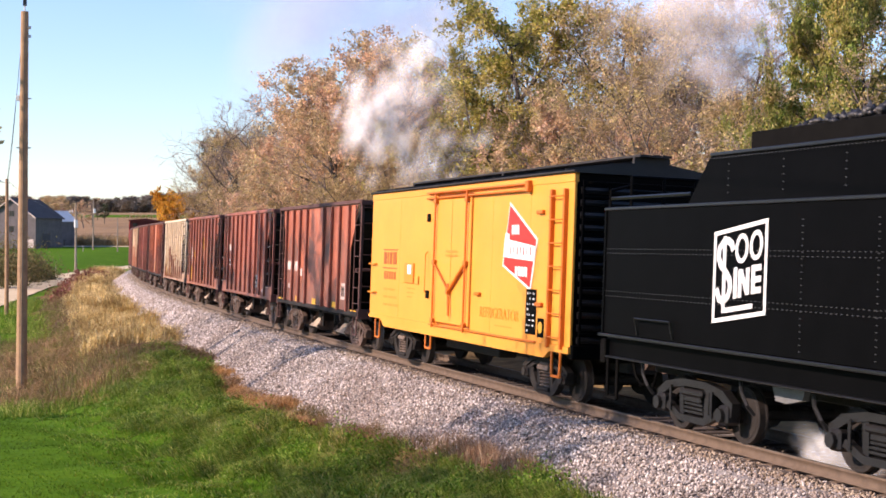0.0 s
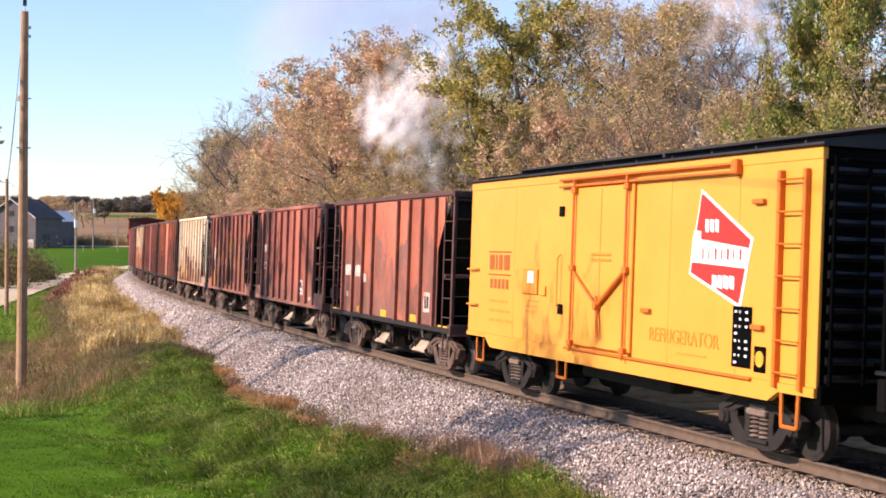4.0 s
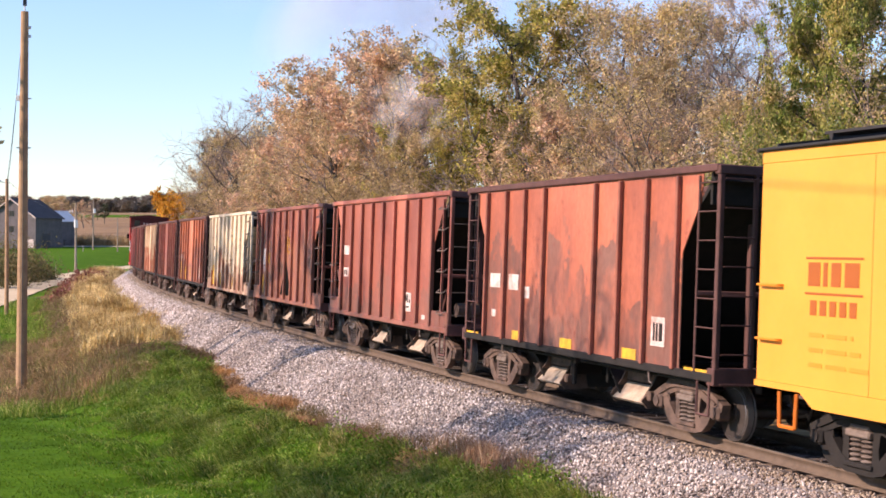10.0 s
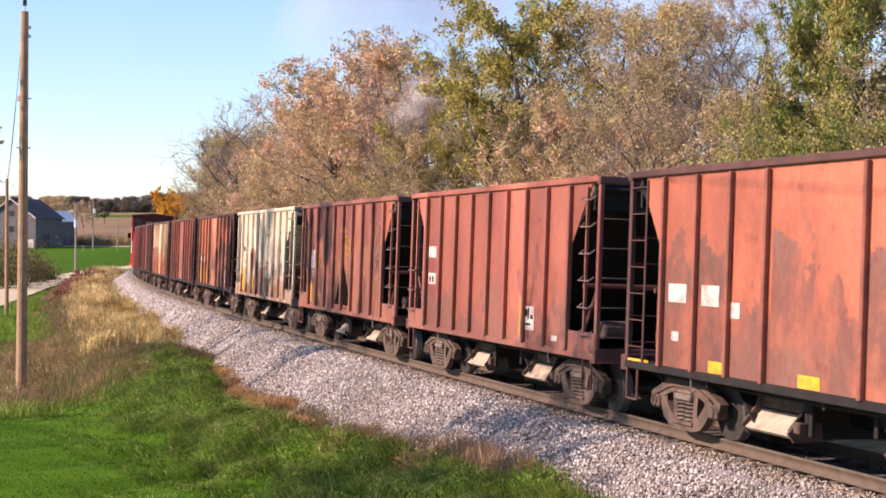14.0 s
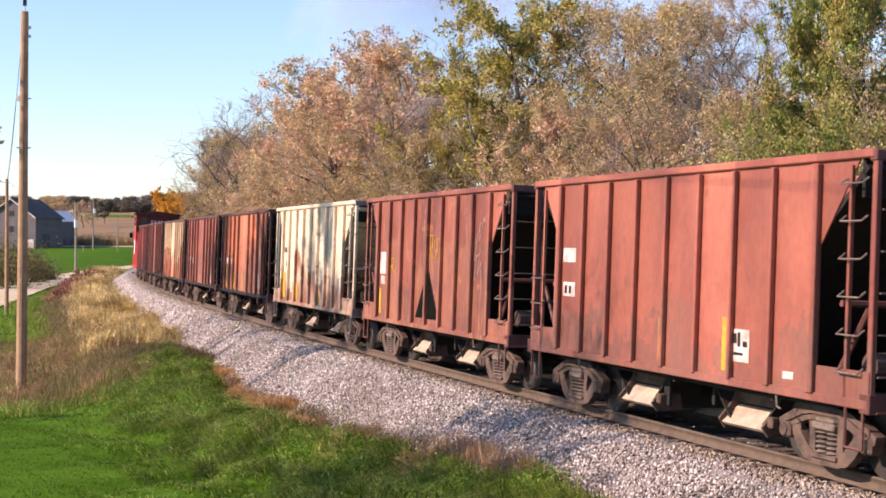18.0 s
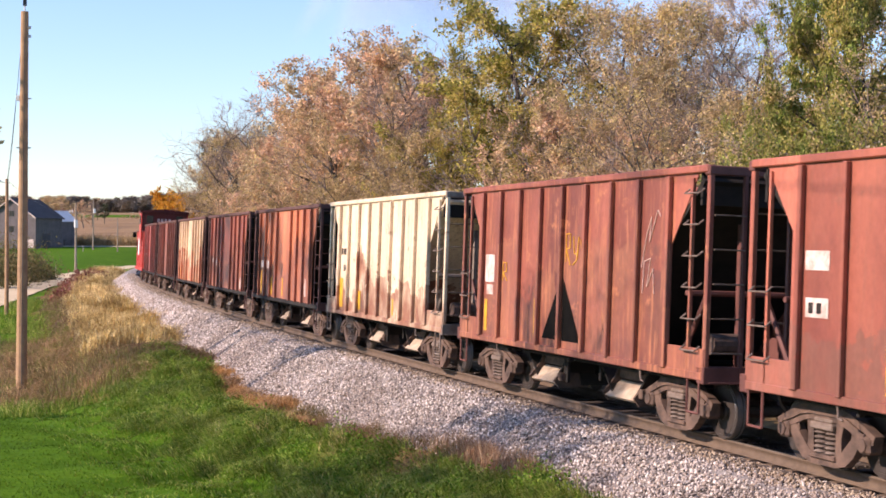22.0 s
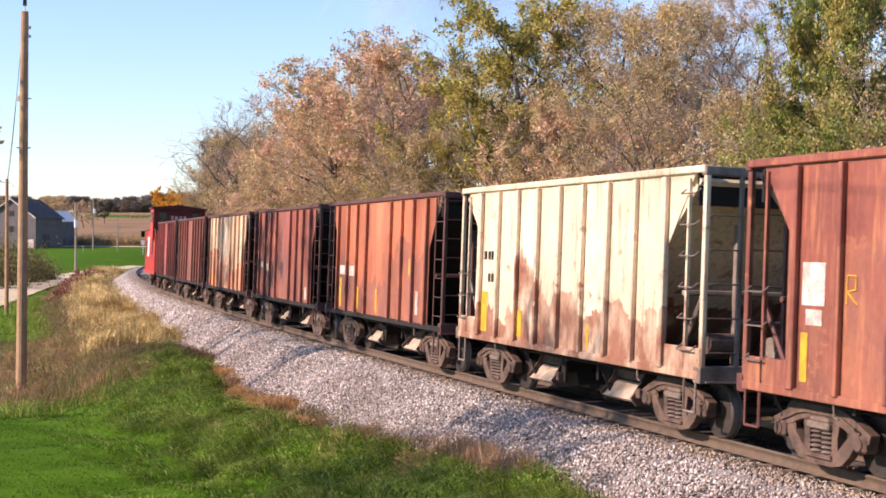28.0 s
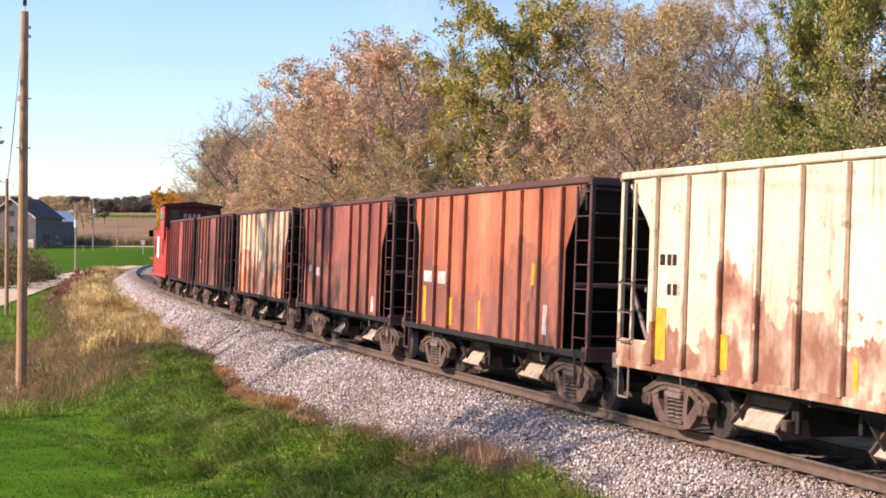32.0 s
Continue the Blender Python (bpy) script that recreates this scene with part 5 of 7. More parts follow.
# ---- yellow refrigerator boxcar ----
def boxcar():
    car = thing("boxcar", "bright yellow refrigerator boxcar with black ends and roof", "freight car")
    H, W, L = 4.12, 1.44, 6.38
    part("body_core", boxed(-L + .06, L - .06, -W + .05, W - .05, 1.0, H - .02), M_YELLOW, car)
    for s in (-1, 1):
        y0, y1 = s * (W - .05), s * W
        seams = (-L, -3.9, -1.16, 1.22, 2.4, 4.4, L)
        for a, c in zip(seams, seams[1:]):
            if a == -1.16:
                continue
            bm = boxed(a + .004, c - .004, min(y0, y1), max(y0, y1), 1.06, H, .006)
            part("side_panel", bm, M_YELLOW, car)
        sill = [(-L, 1.06), (L, 1.06), (L, .94), (5.55, .94), (5.3, .80), (-5.0, .80), (-5.3, .98), (-L, .98)]
        part("side_sill", plate(bmesh.new(), sill, s * (W - .06), s * (W + .03)), M_YELLOW, car)
        part("eave", boxed(-L, L, s * (W - .03) - .04, s * (W - .03) + .05, H - .16, H + .02, .01), M_YELLOW, car)
        yd = s * (W + .05)
        door = part("door", boxed(-1.14, 1.20, min(s * (W - .04), yd), max(s * (W - .04), yd), 1.12, 3.84, .02), M_YELLOW, car)
        for x in (-1.0, 1.06):
            part("lock_rod", rods([(x, yd + s * .05, 1.0), (x, yd + s * .05, 3.98)], .024, 8), M_ORANGE, door)
            for z in (1.1, 2.4, 3.75):
                part("rod_bracket", boxed(x - .08, x + .08, min(yd, yd + s * .08), max(yd, yd + s * .08), z, z + .1, .01), M_ORANGE, door)
        cx = .05
        for x in (-.96, 1.02):
            part("crank_arm", rods([(x, yd + s * .05, 2.41), (cx, yd + s * .05, 1.83)], .02 if x < 0 else .038, 6), M_ORANGE, door)
        part("crank_handle", rods([(cx, yd + s * .06, 2.0), (cx + .08, yd + s * .06, 1.3)], .028, 6), M_ORANGE, door)
        part("crank_hub", rod(bmesh.new(), (cx, yd, 1.83), (cx, yd + s * .1, 1.83), .07, 10), M_ORANGE, door)
        part("door_seam", boxed(.02, .035, min(yd, yd + s * .006), max(yd, yd + s * .006), 1.2, 3.8), M_FADED, door)
        for z in (3.86, 3.98):
            part("door_rail", boxed(-1.7, 4.4, min(s * W, s * (W + .09)), max(s * W, s * (W + .07)), z, z + .042, .01), M_ORANGE, car)
        part("lower_rail", boxed(-1.3, 4.9, min(s * W, s * (W + .08)), max(s * W, s * (W + .08)), 1.03, 1.07, .01), M_ORANGE, car)
        part("rail_stop", boxed(4.3, 4.45, min(s * W, s * (W + .12)), max(s * W, s * (W + .12)), 3.84, 4.06, .02), M_ORANGE, car)
        part("hold_bar", rods([(-1.66, s * (W + .02), 1.72), (-1.66, s * (W + .08), 1.78), (-1.66, s * (W + .08), 2.62), (-1.66, s * (W + .02), 2.68)], .014, 6), M_FADED, car)
        # ladder and grab irons
        for x in (5.5, 6.1):
            part("ladder_stile", boxed(x - .038, x + .038, min(s * W, s * (W + .09)), max(s * W, s * (W + .09)), 1.0, 3.85, .01), M_ORANGE, car)
        for k in range(7):
            part("rung", rods([(5.5, s * (W + .1), 1.2 + .42 * k), (6.1, s * (W + .1), 1.2 + .42 * k)], .013, 6), M_ORANGE, car)
        for z in (1.62, 2.34):
            part("grab_iron", rods([(-6.3, s * W, z), (-6.3, s * (W + .08), z), (-5.8, s * (W + .08), z), (-5.8, s * W, z)], .018, 6), M_FADED, car)
        for x in (-5.6, -1.5, 5.8):
            part("sill_step", rods([(x - .2, s * W, .95), (x - .18, s * W, .50), (x + .18, s * W, .50), (x + .2, s * W, .95)], .028, 6), M_ORANGE, car)
        for x, z in ((-1.67, 3.36), (-1.62, 1.62)):
            part("hinge_pad", boxed(x - .09, x + .09, min(s * W, s * (W + .04)), max(s * W, s * (W + .04)), z, z + .18, .01), M_BLACK_ROUGH, car)
        for x, z in ((4.95, 3.42), (1.72, 1.80), (5.0, 1.72)):
            part("bracket", boxed(x - .14, x + .14, min(s * W, s * (W + .07)), max(s * W, s * (W + .07)), z, z + .07, .01), M_ORANGE, car)
        part("route_board", boxed(-3.38, -2.68, min(s * W, s * (W + .04)), max(s * W, s * (W + .04)), 1.93, 2.4, .01), M_FADED, car)
        part("route_card", boxed(-3.1, -2.82, s * (W + .045) - .004, s * (W + .045) + .004, 2.14, 2.36), M_WHITE, car)
        part("card_box", boxed(-2.56, -2.3, min(s * W, s * (W + .04)), max(s * W, s * (W + .04)), 1.92, 2.1, .01), M_YELLOW, car)
        part("eave_edge", boxed(-L - .05, L + .1, s * (W + .02) - .05, s * (W + .02) + .05, H + .01, H + .05, .01), M_ROOF, car)
    yl = -W - .007

    def sign(name, outline, mat, lift, label=""):
        part(name, plate(bmesh.new(), outline, yl - lift, yl - lift + .004), mat, car, label)
    sign("emblem_border", [(3.32, 3.68), (4.79, 2.96), (4.51, 1.98), (3.02, 2.43)], M_WHITE, 0.0, "white edged slanted emblem")
    sign("emblem", [(3.34, 3.62), (4.72, 2.94), (4.46, 2.05), (3.07, 2.46)], M_RED, 0.005, "red slanted emblem with blank white bands")
    sign("emblem_band", [(3.12, 2.97), (4.73, 2.82), (4.66, 2.54), (3.08, 2.61)], M_WHITE, 0.010)
    sign("emblem_band", [(3.16, 3.08), (3.36, 3.06), (3.36, 2.94), (3.14, 2.96)], M_WHITE, 0.010)
    for x, w in ((3.42, .04), (3.60, .03), (3.78, .05), (3.96, .03), (4.12, .05), (4.28, .03), (4.46, .05)):
        sign("emblem_notch", [(x, 2.82), (x + w, 2.81), (x + w, 2.65), (x, 2.66)], M_RED, 0.015)
    for x in (3.48, 3.62, 3.76):
        sign("emblem_block", [(x, 3.24), (x + .10, 3.22), (x + .10, 3.04), (x, 3.06)], M_WHITE, 0.010)
    for x in (3.72, 3.88, 4.04, 4.20):
        sign("emblem_block", [(x, 2.44), (x + .13, 2.42), (x + .13, 2.24), (x, 2.26)], M_WHITE, 0.010)
    sign("label_panel", [(4.32, 2.02), (4.82, 2.02), (4.82, 1.18), (4.32, 1.18)], M_BLACK, 0.005, "black stencil panel")
    sign("label_panel", [(4.9, 1.5), (5.2, 1.5), (5.2, 1.15), (4.9, 1.15)], M_BLACK, 0.0, "black stencil panel")
    part("label_dot", rod(bmesh.new(), (5.05, yl - .01, 1.33), (5.05, yl - .004, 1.33), .11, 14), M_MARK, car)
    for k in range(8):
        for x, w in ((4.38, .05), (4.50, .03), (4.66, .06)):
            w = w + .02 * (k % 2)
            if (k + round(x * 50)) % 4:
                sign("stencil_line", [(x, 1.96 - .1 * k), (x + w, 1.96 - .1 * k), (x + w, 1.925 - .1 * k), (x, 1.925 - .1 * k)], M_WHITE, 0.009)
    # blank bars where marks cannot be spelt out
    sign("mark_line", [(-5.28, 2.72), (-4.06, 2.72), (-4.06, 2.69), (-5.28, 2.69)], M_LETTER, 0.0)
    sign("mark_line", [(-5.28, 2.27), (-4.06, 2.27), (-4.06, 2.24), (-5.28, 2.24)], M_LETTER, 0.0)
    for i, w in enumerate((.26, .09, .2, .3)):
        x = -5.22 + (0, .33, .5, .78)[i]
        sign("mark_block", [(x, 2.65), (x + w, 2.65), (x + w, 2.35), (x, 2.35)], M_LETTER, 0.0)
    for i in range(5):
        sign("mark_block", [(-5.16 + .21 * i, 2.17), (-5.02 + .21 * i, 2.17), (-5.02 + .21 * i, 1.98), (-5.16 + .21 * i, 1.98)], M_LETTER, 0.0)
    for k in range(3):
        z = 1.76 - .19 * k
        for x, w in ((-5.16, .3), (-4.78, .42), (-4.28, .16 * k + .05)):
            sign("mark_line", [(x, z), (x + w, z), (x + w, z - .055), (x, z - .055)], M_FADED, 0.0)
        sign("mark_line", [(-3.2, 1.82 - .1 * k), (-2.6 - .1 * k, 1.82 - .1 * k), (-2.6 - .1 * k, 1.79 - .1 * k), (-3.2, 1.79 - .1 * k)], M_FADED, 0.0)
    for k in range(2):
        sign("mark_line", [(-.3, 2.72 - .09 * k), (.45, 2.72 - .09 * k), (.45, 2.68 - .09 * k), (-.3, 2.68 - .09 * k)], M_FADED, 0.062)
    lettering("REFRIGERATOR", .31, M_FADED, car, 1.80, yl, 1.38)
    sign("mark_line", [(2.7, 1.26), (3.6, 1.26), (3.6, 1.23), (2.7, 1.23)], M_FADED, 0.0)
    # ribbed black ends, roof and running board
    for s in (-1, 1):
        part("end_wall", boxed(min(s * (L - .08), s * (L - .01)), max(s * (L - .08), s * (L - .01)), -W + .01, W - .01, 1.0, H - .02), M_BLACK, car)
        for k in range(13):
            z = 1.18 + .22 * k
            part("end_rib", rod(bmesh.new(), (s * (L - .02), -W + .12, z), (s * (L - .02), W - .12, z), .065, 8), M_END, car)
        for y in (-1.3, -.8):
            part("end_ladder_stile", boxed(s * (L + .09) - .02, s * (L + .09) + .02, y - .02, y + .02, 1.1, 4.0), M_BLACK, car)
        for k in range(7):
            part("end_rung", rods([(s * (L + .11), -1.3, 1.3 + .4 * k), (s * (L + .11), -.8, 1.3 + .4 * k)], .018, 5), M_BLACK, car)
        part("end_rail", rods([(s * (L + .05), -1.2, 3.95), (s * (L + .22), -1.2, 3.95), (s * (L + .22), .9, 3.95), (s * (L + .05), .9, 3.95)], .022, 6), M_BLACK, car)
        part("end_platform", boxed(min(s * L, s * (L + .35)), max(s * L, s * (L + .35)), -.6, .9, 1.35, 1.4), M_BLACK_ROUGH, car)
        part("end_sill", boxed(min(s * (L - .1), s * (L + .06)), max(s * (L - .1), s * (L + .06)), -1.42, 1.42, .85, 1.1, .02), M_BLACK, car)
        coupler(car, s * 6.6, s)
    roof = across(bmesh.new(), [(-W - .04, H), (W + .04, H), (W + .04, H + .05), (0, H + .27), (-W - .04, H + .05)], -L - .1, L + .1)
    part("roof", roof, M_ROOF, car)
    for i in range(11):
        x = -6.0 + 1.2 * i
        for s in (-1, 1):
            part("roof_seam", rods([(x, s * (W + .02), H + .07), (x, s * .1, H + .27)], .03, 4), M_ROOF, car)
    for i in range(3):
        part("running_board", boxed(-L - .25, L + .25, -.32 + .22 * i, -.13 + .22 * i, H + .33, H + .37), M_ROOF, car)
    for x in (-L - .05, 0, L + .05):
        part("board_bracket", boxed(x - .04, x + .04, -.35, .35, H + .2, H + .33), M_ROOF, car)
    part("center_sill", boxed(-6.4, 6.4, -.3, .3, .6, .95, .02), M_GRIME_SHADE, car)
    part("brake_beam", boxed(-1.8, 1.6, -.9, -.5, .52, .8, .03), M_GRIME_SHADE, car)
    part("air_tank", rod(bmesh.new(), (-1.2, .5, .62), (.6, .5, .62), .22, 14), M_GRIME_SHADE, car)
    for x in (-4.5, 4.5):
        truck(car, x, "dark")
    return car


# ---- black steam tender ----
def tender():
    car = thing("steam_tender", "glossy black riveted steam locomotive tender heaped with coal", "tender")
    W, x0, x1 = 1.5, -4.8, 4.8
    part("tank", boxed(x0, x1, -W, W, 1.38, 3.45, .035), M_BLACK, car)
    part("tank_lip", boxed(x0 - .02, x1, -W - .03, W + .03, 3.42, 3.47, .01), M_END, car)
    part("bunker", plate(bmesh.new(), [(-2.15, 3.47), (x1, 3.47), (x1, 4.18), (-1.5, 4.18)], -W + .06, W - .06), M_BLACK, car)
    part("bunker_lip", boxed(-1.5, x1, -W + .03, W - .03, 4.14, 4.19, .01), M_END, car)
    for s in (-1, 1):
        part("coal_board", boxed(-.62, x1, s * (W - .2) - .03, s * (W - .2) + .03, 4.18, 4.44, .01), M_BLACK_ROUGH, car)
    part("coal_board", boxed(-.62, -.56, -W + .2, W - .2, 4.18, 4.44, .01), M_BLACK_ROUGH, car)
    rng = np.random.default_rng(5)
    n = 900
    cx, cy = rng.uniform(-.3, 4.7, n), rng.uniform(-1.2, 1.2, n)
    cz = 4.36 + .30 * smooth(-.3, 1.4, cx) * (1 - .6 * (cy / 1.3) ** 2) + rng.uniform(-.05, .05, n)
    base = np.array([(1, 0, 0), (-1, 0, 0), (0, 1, 0), (0, -1, 0), (0, 0, 1), (0, 0, -1)], float)
    tri = np.array([(0, 2, 4), (2, 1, 4), (1, 3, 4), (3, 0, 4), (2, 0, 5), (1, 2, 5), (3, 1, 5), (0, 3, 5)])
    v = base[None] * rng.uniform(.05, .11, (n, 1, 3)) * rng.uniform(.7, 1.3, (n, 6, 1)) + np.stack([cx, cy, cz], 1)[:, None]
    f = (tri[None] + 6 * np.arange(n)[:, None, None]).reshape(-1, 3)
    o = new("coal", mesh_np("coal", v.reshape(-1, 3), f, M_COAL))
    o.parent = car
    tagged(o, "heap of black coal", kind="stuff")
    part("coal_bed", boxed(-.5, 4.7, -1.25, 1.25, 4.15, 4.40, .05), M_COAL, car)
    # rivet lines along the seams
    for s in (-1, 1):
        def rivets(points):
            bm = bmesh.new()
            for x, z in points:
                y = s * W
                box(bm, x - .016, x + .016, min(y, y + s * .01), max(y, y + s * .01), z - .006, z + .006)
            tagged(part("rivet_row", bm, M_STEEL_DULL, car), kind="stuff")
        for z in (2.02, 2.10, 2.72, 2.79):
            rivets([(x0 + .1 + .11 * i, z) for i in range(int((x1 - x0 - .2) / .11))])
        for x in (1.0, 2.6):
            rivets([(x, 1.5 + .085 * i) for i in range(21)])
        rivets([(-1.4 + .085 * i, 4.10) for i in range(70)])
        for x in (-.9, .5, 1.9):
            rivets([(x, 3.6 + .1 * i) for i in range(5)])
        part("corner_strip", boxed(x0 - .01, x0 + .05, s * W - .02, s * W + .02, 1.4, 3.45), M_BLACK, car)
        part("deck_edge", boxed(x0 - .1, x1, s * (W - .02) - .06, s * (W - .02) + .06, 1.35, 1.40, .01), M_END, car)
        part("frame_beam", boxed(x0 - .1, x1, s * 1.3 - .06, s * 1.3 + .06, 1.02, 1.36, .01), M_BLACK, car)
        part("frame_flange", boxed(x0 - .1, x1, s * 1.34 - .1, s * 1.34 + .1, 1.0, 1.03, .01), M_END, car)
        part("handrail", rods([(-3.5, s * (W + .02), 1.44), (-3.5, s * (W + .08), 1.70), (-2.35, s * (W + .08), 1.70), (-2.35, s * (W + .02), 1.44)], .016, 6), M_END, car)
        part("rear_rail", rods([(x0 + .05, s * (W - .05), 3.47), (x0 + .05, s * (W - .05), 3.75), (x0 + .05, s * (W - .4), 3.85)], .025, 6), M_BLACK, car)
        part("top_rail", rods([(x0 + .1, s * (W - .05), 3.62), (-2.1, s * (W - .08), 3.62)], .03, 6), M_END, car)
        part("step", rods([(x0 + .05, s * 1.4, 1.0), (x0 + .05, s * 1.4, .35), (x0 + .4, s * 1.4, .35), (x0 + .4, s * 1.4, 1.0)], .03, 6), M_BLACK_ROUGH, car)
        part("brake_shoe", plate(bmesh.new(), [(-.25, .98), (.55, .98), (.5, .82), (.1, .74), (-.15, .76)], s * 1.1, s * 1.0), M_GUARD, car, "dull grey metal guard plate")
        for x in (-3.9, -.9, .9, 3.9):
            part("chain", rods([(x, s * 1.2, 1.0), (x + .06, s * 1.22, .8), (x + .2, s * 1.2, .62), (x + .22, s * 1.1, .5)], .03, 5), M_TRUCK_BLACK, car)
    for k in range(4):
        part("rear_bar", rods([(x0 + .1, -1.1 + .6 * k, 3.47), (x0 + .1, -1.1 + .6 * k, 4.0)], .03, 6), M_BLACK, car)
    for z in (3.75, 4.0):
        part("rear_bar", rods([(x0 + .1, -1.1, z), (x0 + .1, .7, z)], .03, 6), M_BLACK, car)
    part("rear_beam", boxed(x0 - .18, x0, -1.45, 1.45, .9, 1.3, .02), M_BLACK_ROUGH, car)
    part("rear_ladder", rods([(x0 - .06, -1.2, 1.4), (x0 - .06, -1.2, 3.45)], .025, 6), M_BLACK, car)
    for k in range(6):
        part("rear_rung", rods([(x0 - .07, -1.2, 1.6 + .33 * k), (x0 - .07, -.8, 1.6 + .33 * k)], .018, 5), M_BLACK, car)
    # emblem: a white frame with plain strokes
    yl = -W - .004

    def slant(x, z):
        return 1.75 + (z - 1.84) * 0.98 + 0.13 * (x + 1.22)

    def stroke(outline, name="emblem_stroke"):
        outline = [(x, slant(x, z)) for x, z in outline]
        part(name, plate(bmesh.new(), outline, yl - .006, yl), M_WHITE, car, "white painted stroke of the square emblem")

    def bar(a, c, z0, z1):
        stroke([(a, z0), (c, z0), (c, z1), (a, z1)])
    bar(-1.22, .18, 3.10, 3.16)
    bar(-1.22, .18, 1.84, 1.90)
    bar(-1.22, -1.16, 1.90, 3.10)
    bar(.12, .18, 1.90, 3.10)

    def oval(cx, cz, rx, rz, t):
        n = 16
        ring = [(cx + (rx - k) * math.cos(2 * math.pi * i / n), y, cz + (rz - k) * math.sin(2 * math.pi * i / n)) for i in range(n) for k, y in ((0, yl), (0, yl - .006), (t, yl - .006), (t, yl))]
        bm = bmesh.new()
        v = [bm.verts.new((p[0], p[1], slant(p[0], p[2]))) for p in ring]
        for i in range(n):
            for k in range(4):
                bm.faces.new((v[4 * i + k], v[4 * i + (k + 1) % 4], v[4 * ((i + 1) % n) + (k + 1) % 4], v[4 * ((i + 1) % n) + k]))
        part("emblem_ring", bm, M_WHITE, car, "white painted ring of the square emblem")
    oval(-.47, 2.83, .17, .21, .065)
    oval(-.10, 2.83, .165, .21, .065)
    curl = [(-.70, 2.84), (-.74, 2.93), (-.84, 2.99), (-.97, 2.98), (-1.07, 2.90), (-1.09, 2.78), (-1.02, 2.66), (-.88, 2.54), (-.77, 2.42), (-.75, 2.30), (-.81, 2.19), (-.93, 2.13), (-1.05, 2.18), (-1.12, 2.32)]
    for p, q in zip(curl, curl[1:]):
        d = (Vector(q) - Vector(p)).normalized()
        n_, e_ = Vector((-d.y, d.x)) * .05, d * .012
        a_, c_ = Vector(p) - e_, Vector(q) + e_
        stroke([tuple(a_ - n_), tuple(c_ - n_), tuple(c_ + n_), tuple(a_ + n_)])
    bar(-.965, -.885, 1.96, 3.06)
    bar(-.965, -.16, 1.96, 2.03)
    for x_, z0, z1 in ((-.66, 2.14, 2.58), (-.54, 2.14, 2.54), (-.34, 2.16, 2.54), (-.20, 2.16, 2.56)):
        bar(x_, x_ + .085, z0, z1)
    stroke([(-.53, 2.54), (-.44, 2.54), (-.26, 2.18), (-.35, 2.18)])
    for z_ in (2.16, 2.31, 2.47):
        bar(-.14, .04, z_, z_ + .085)
    part("center_sill", boxed(-5.0, 5.0, -.4, .4, .75, 1.1, .02), M_GRIME_SHADE, car)
    coupler(car, -5.05, -1)
    for x in (-2.35, 2.3):
        truck(car, x, "black", .95)
    return car


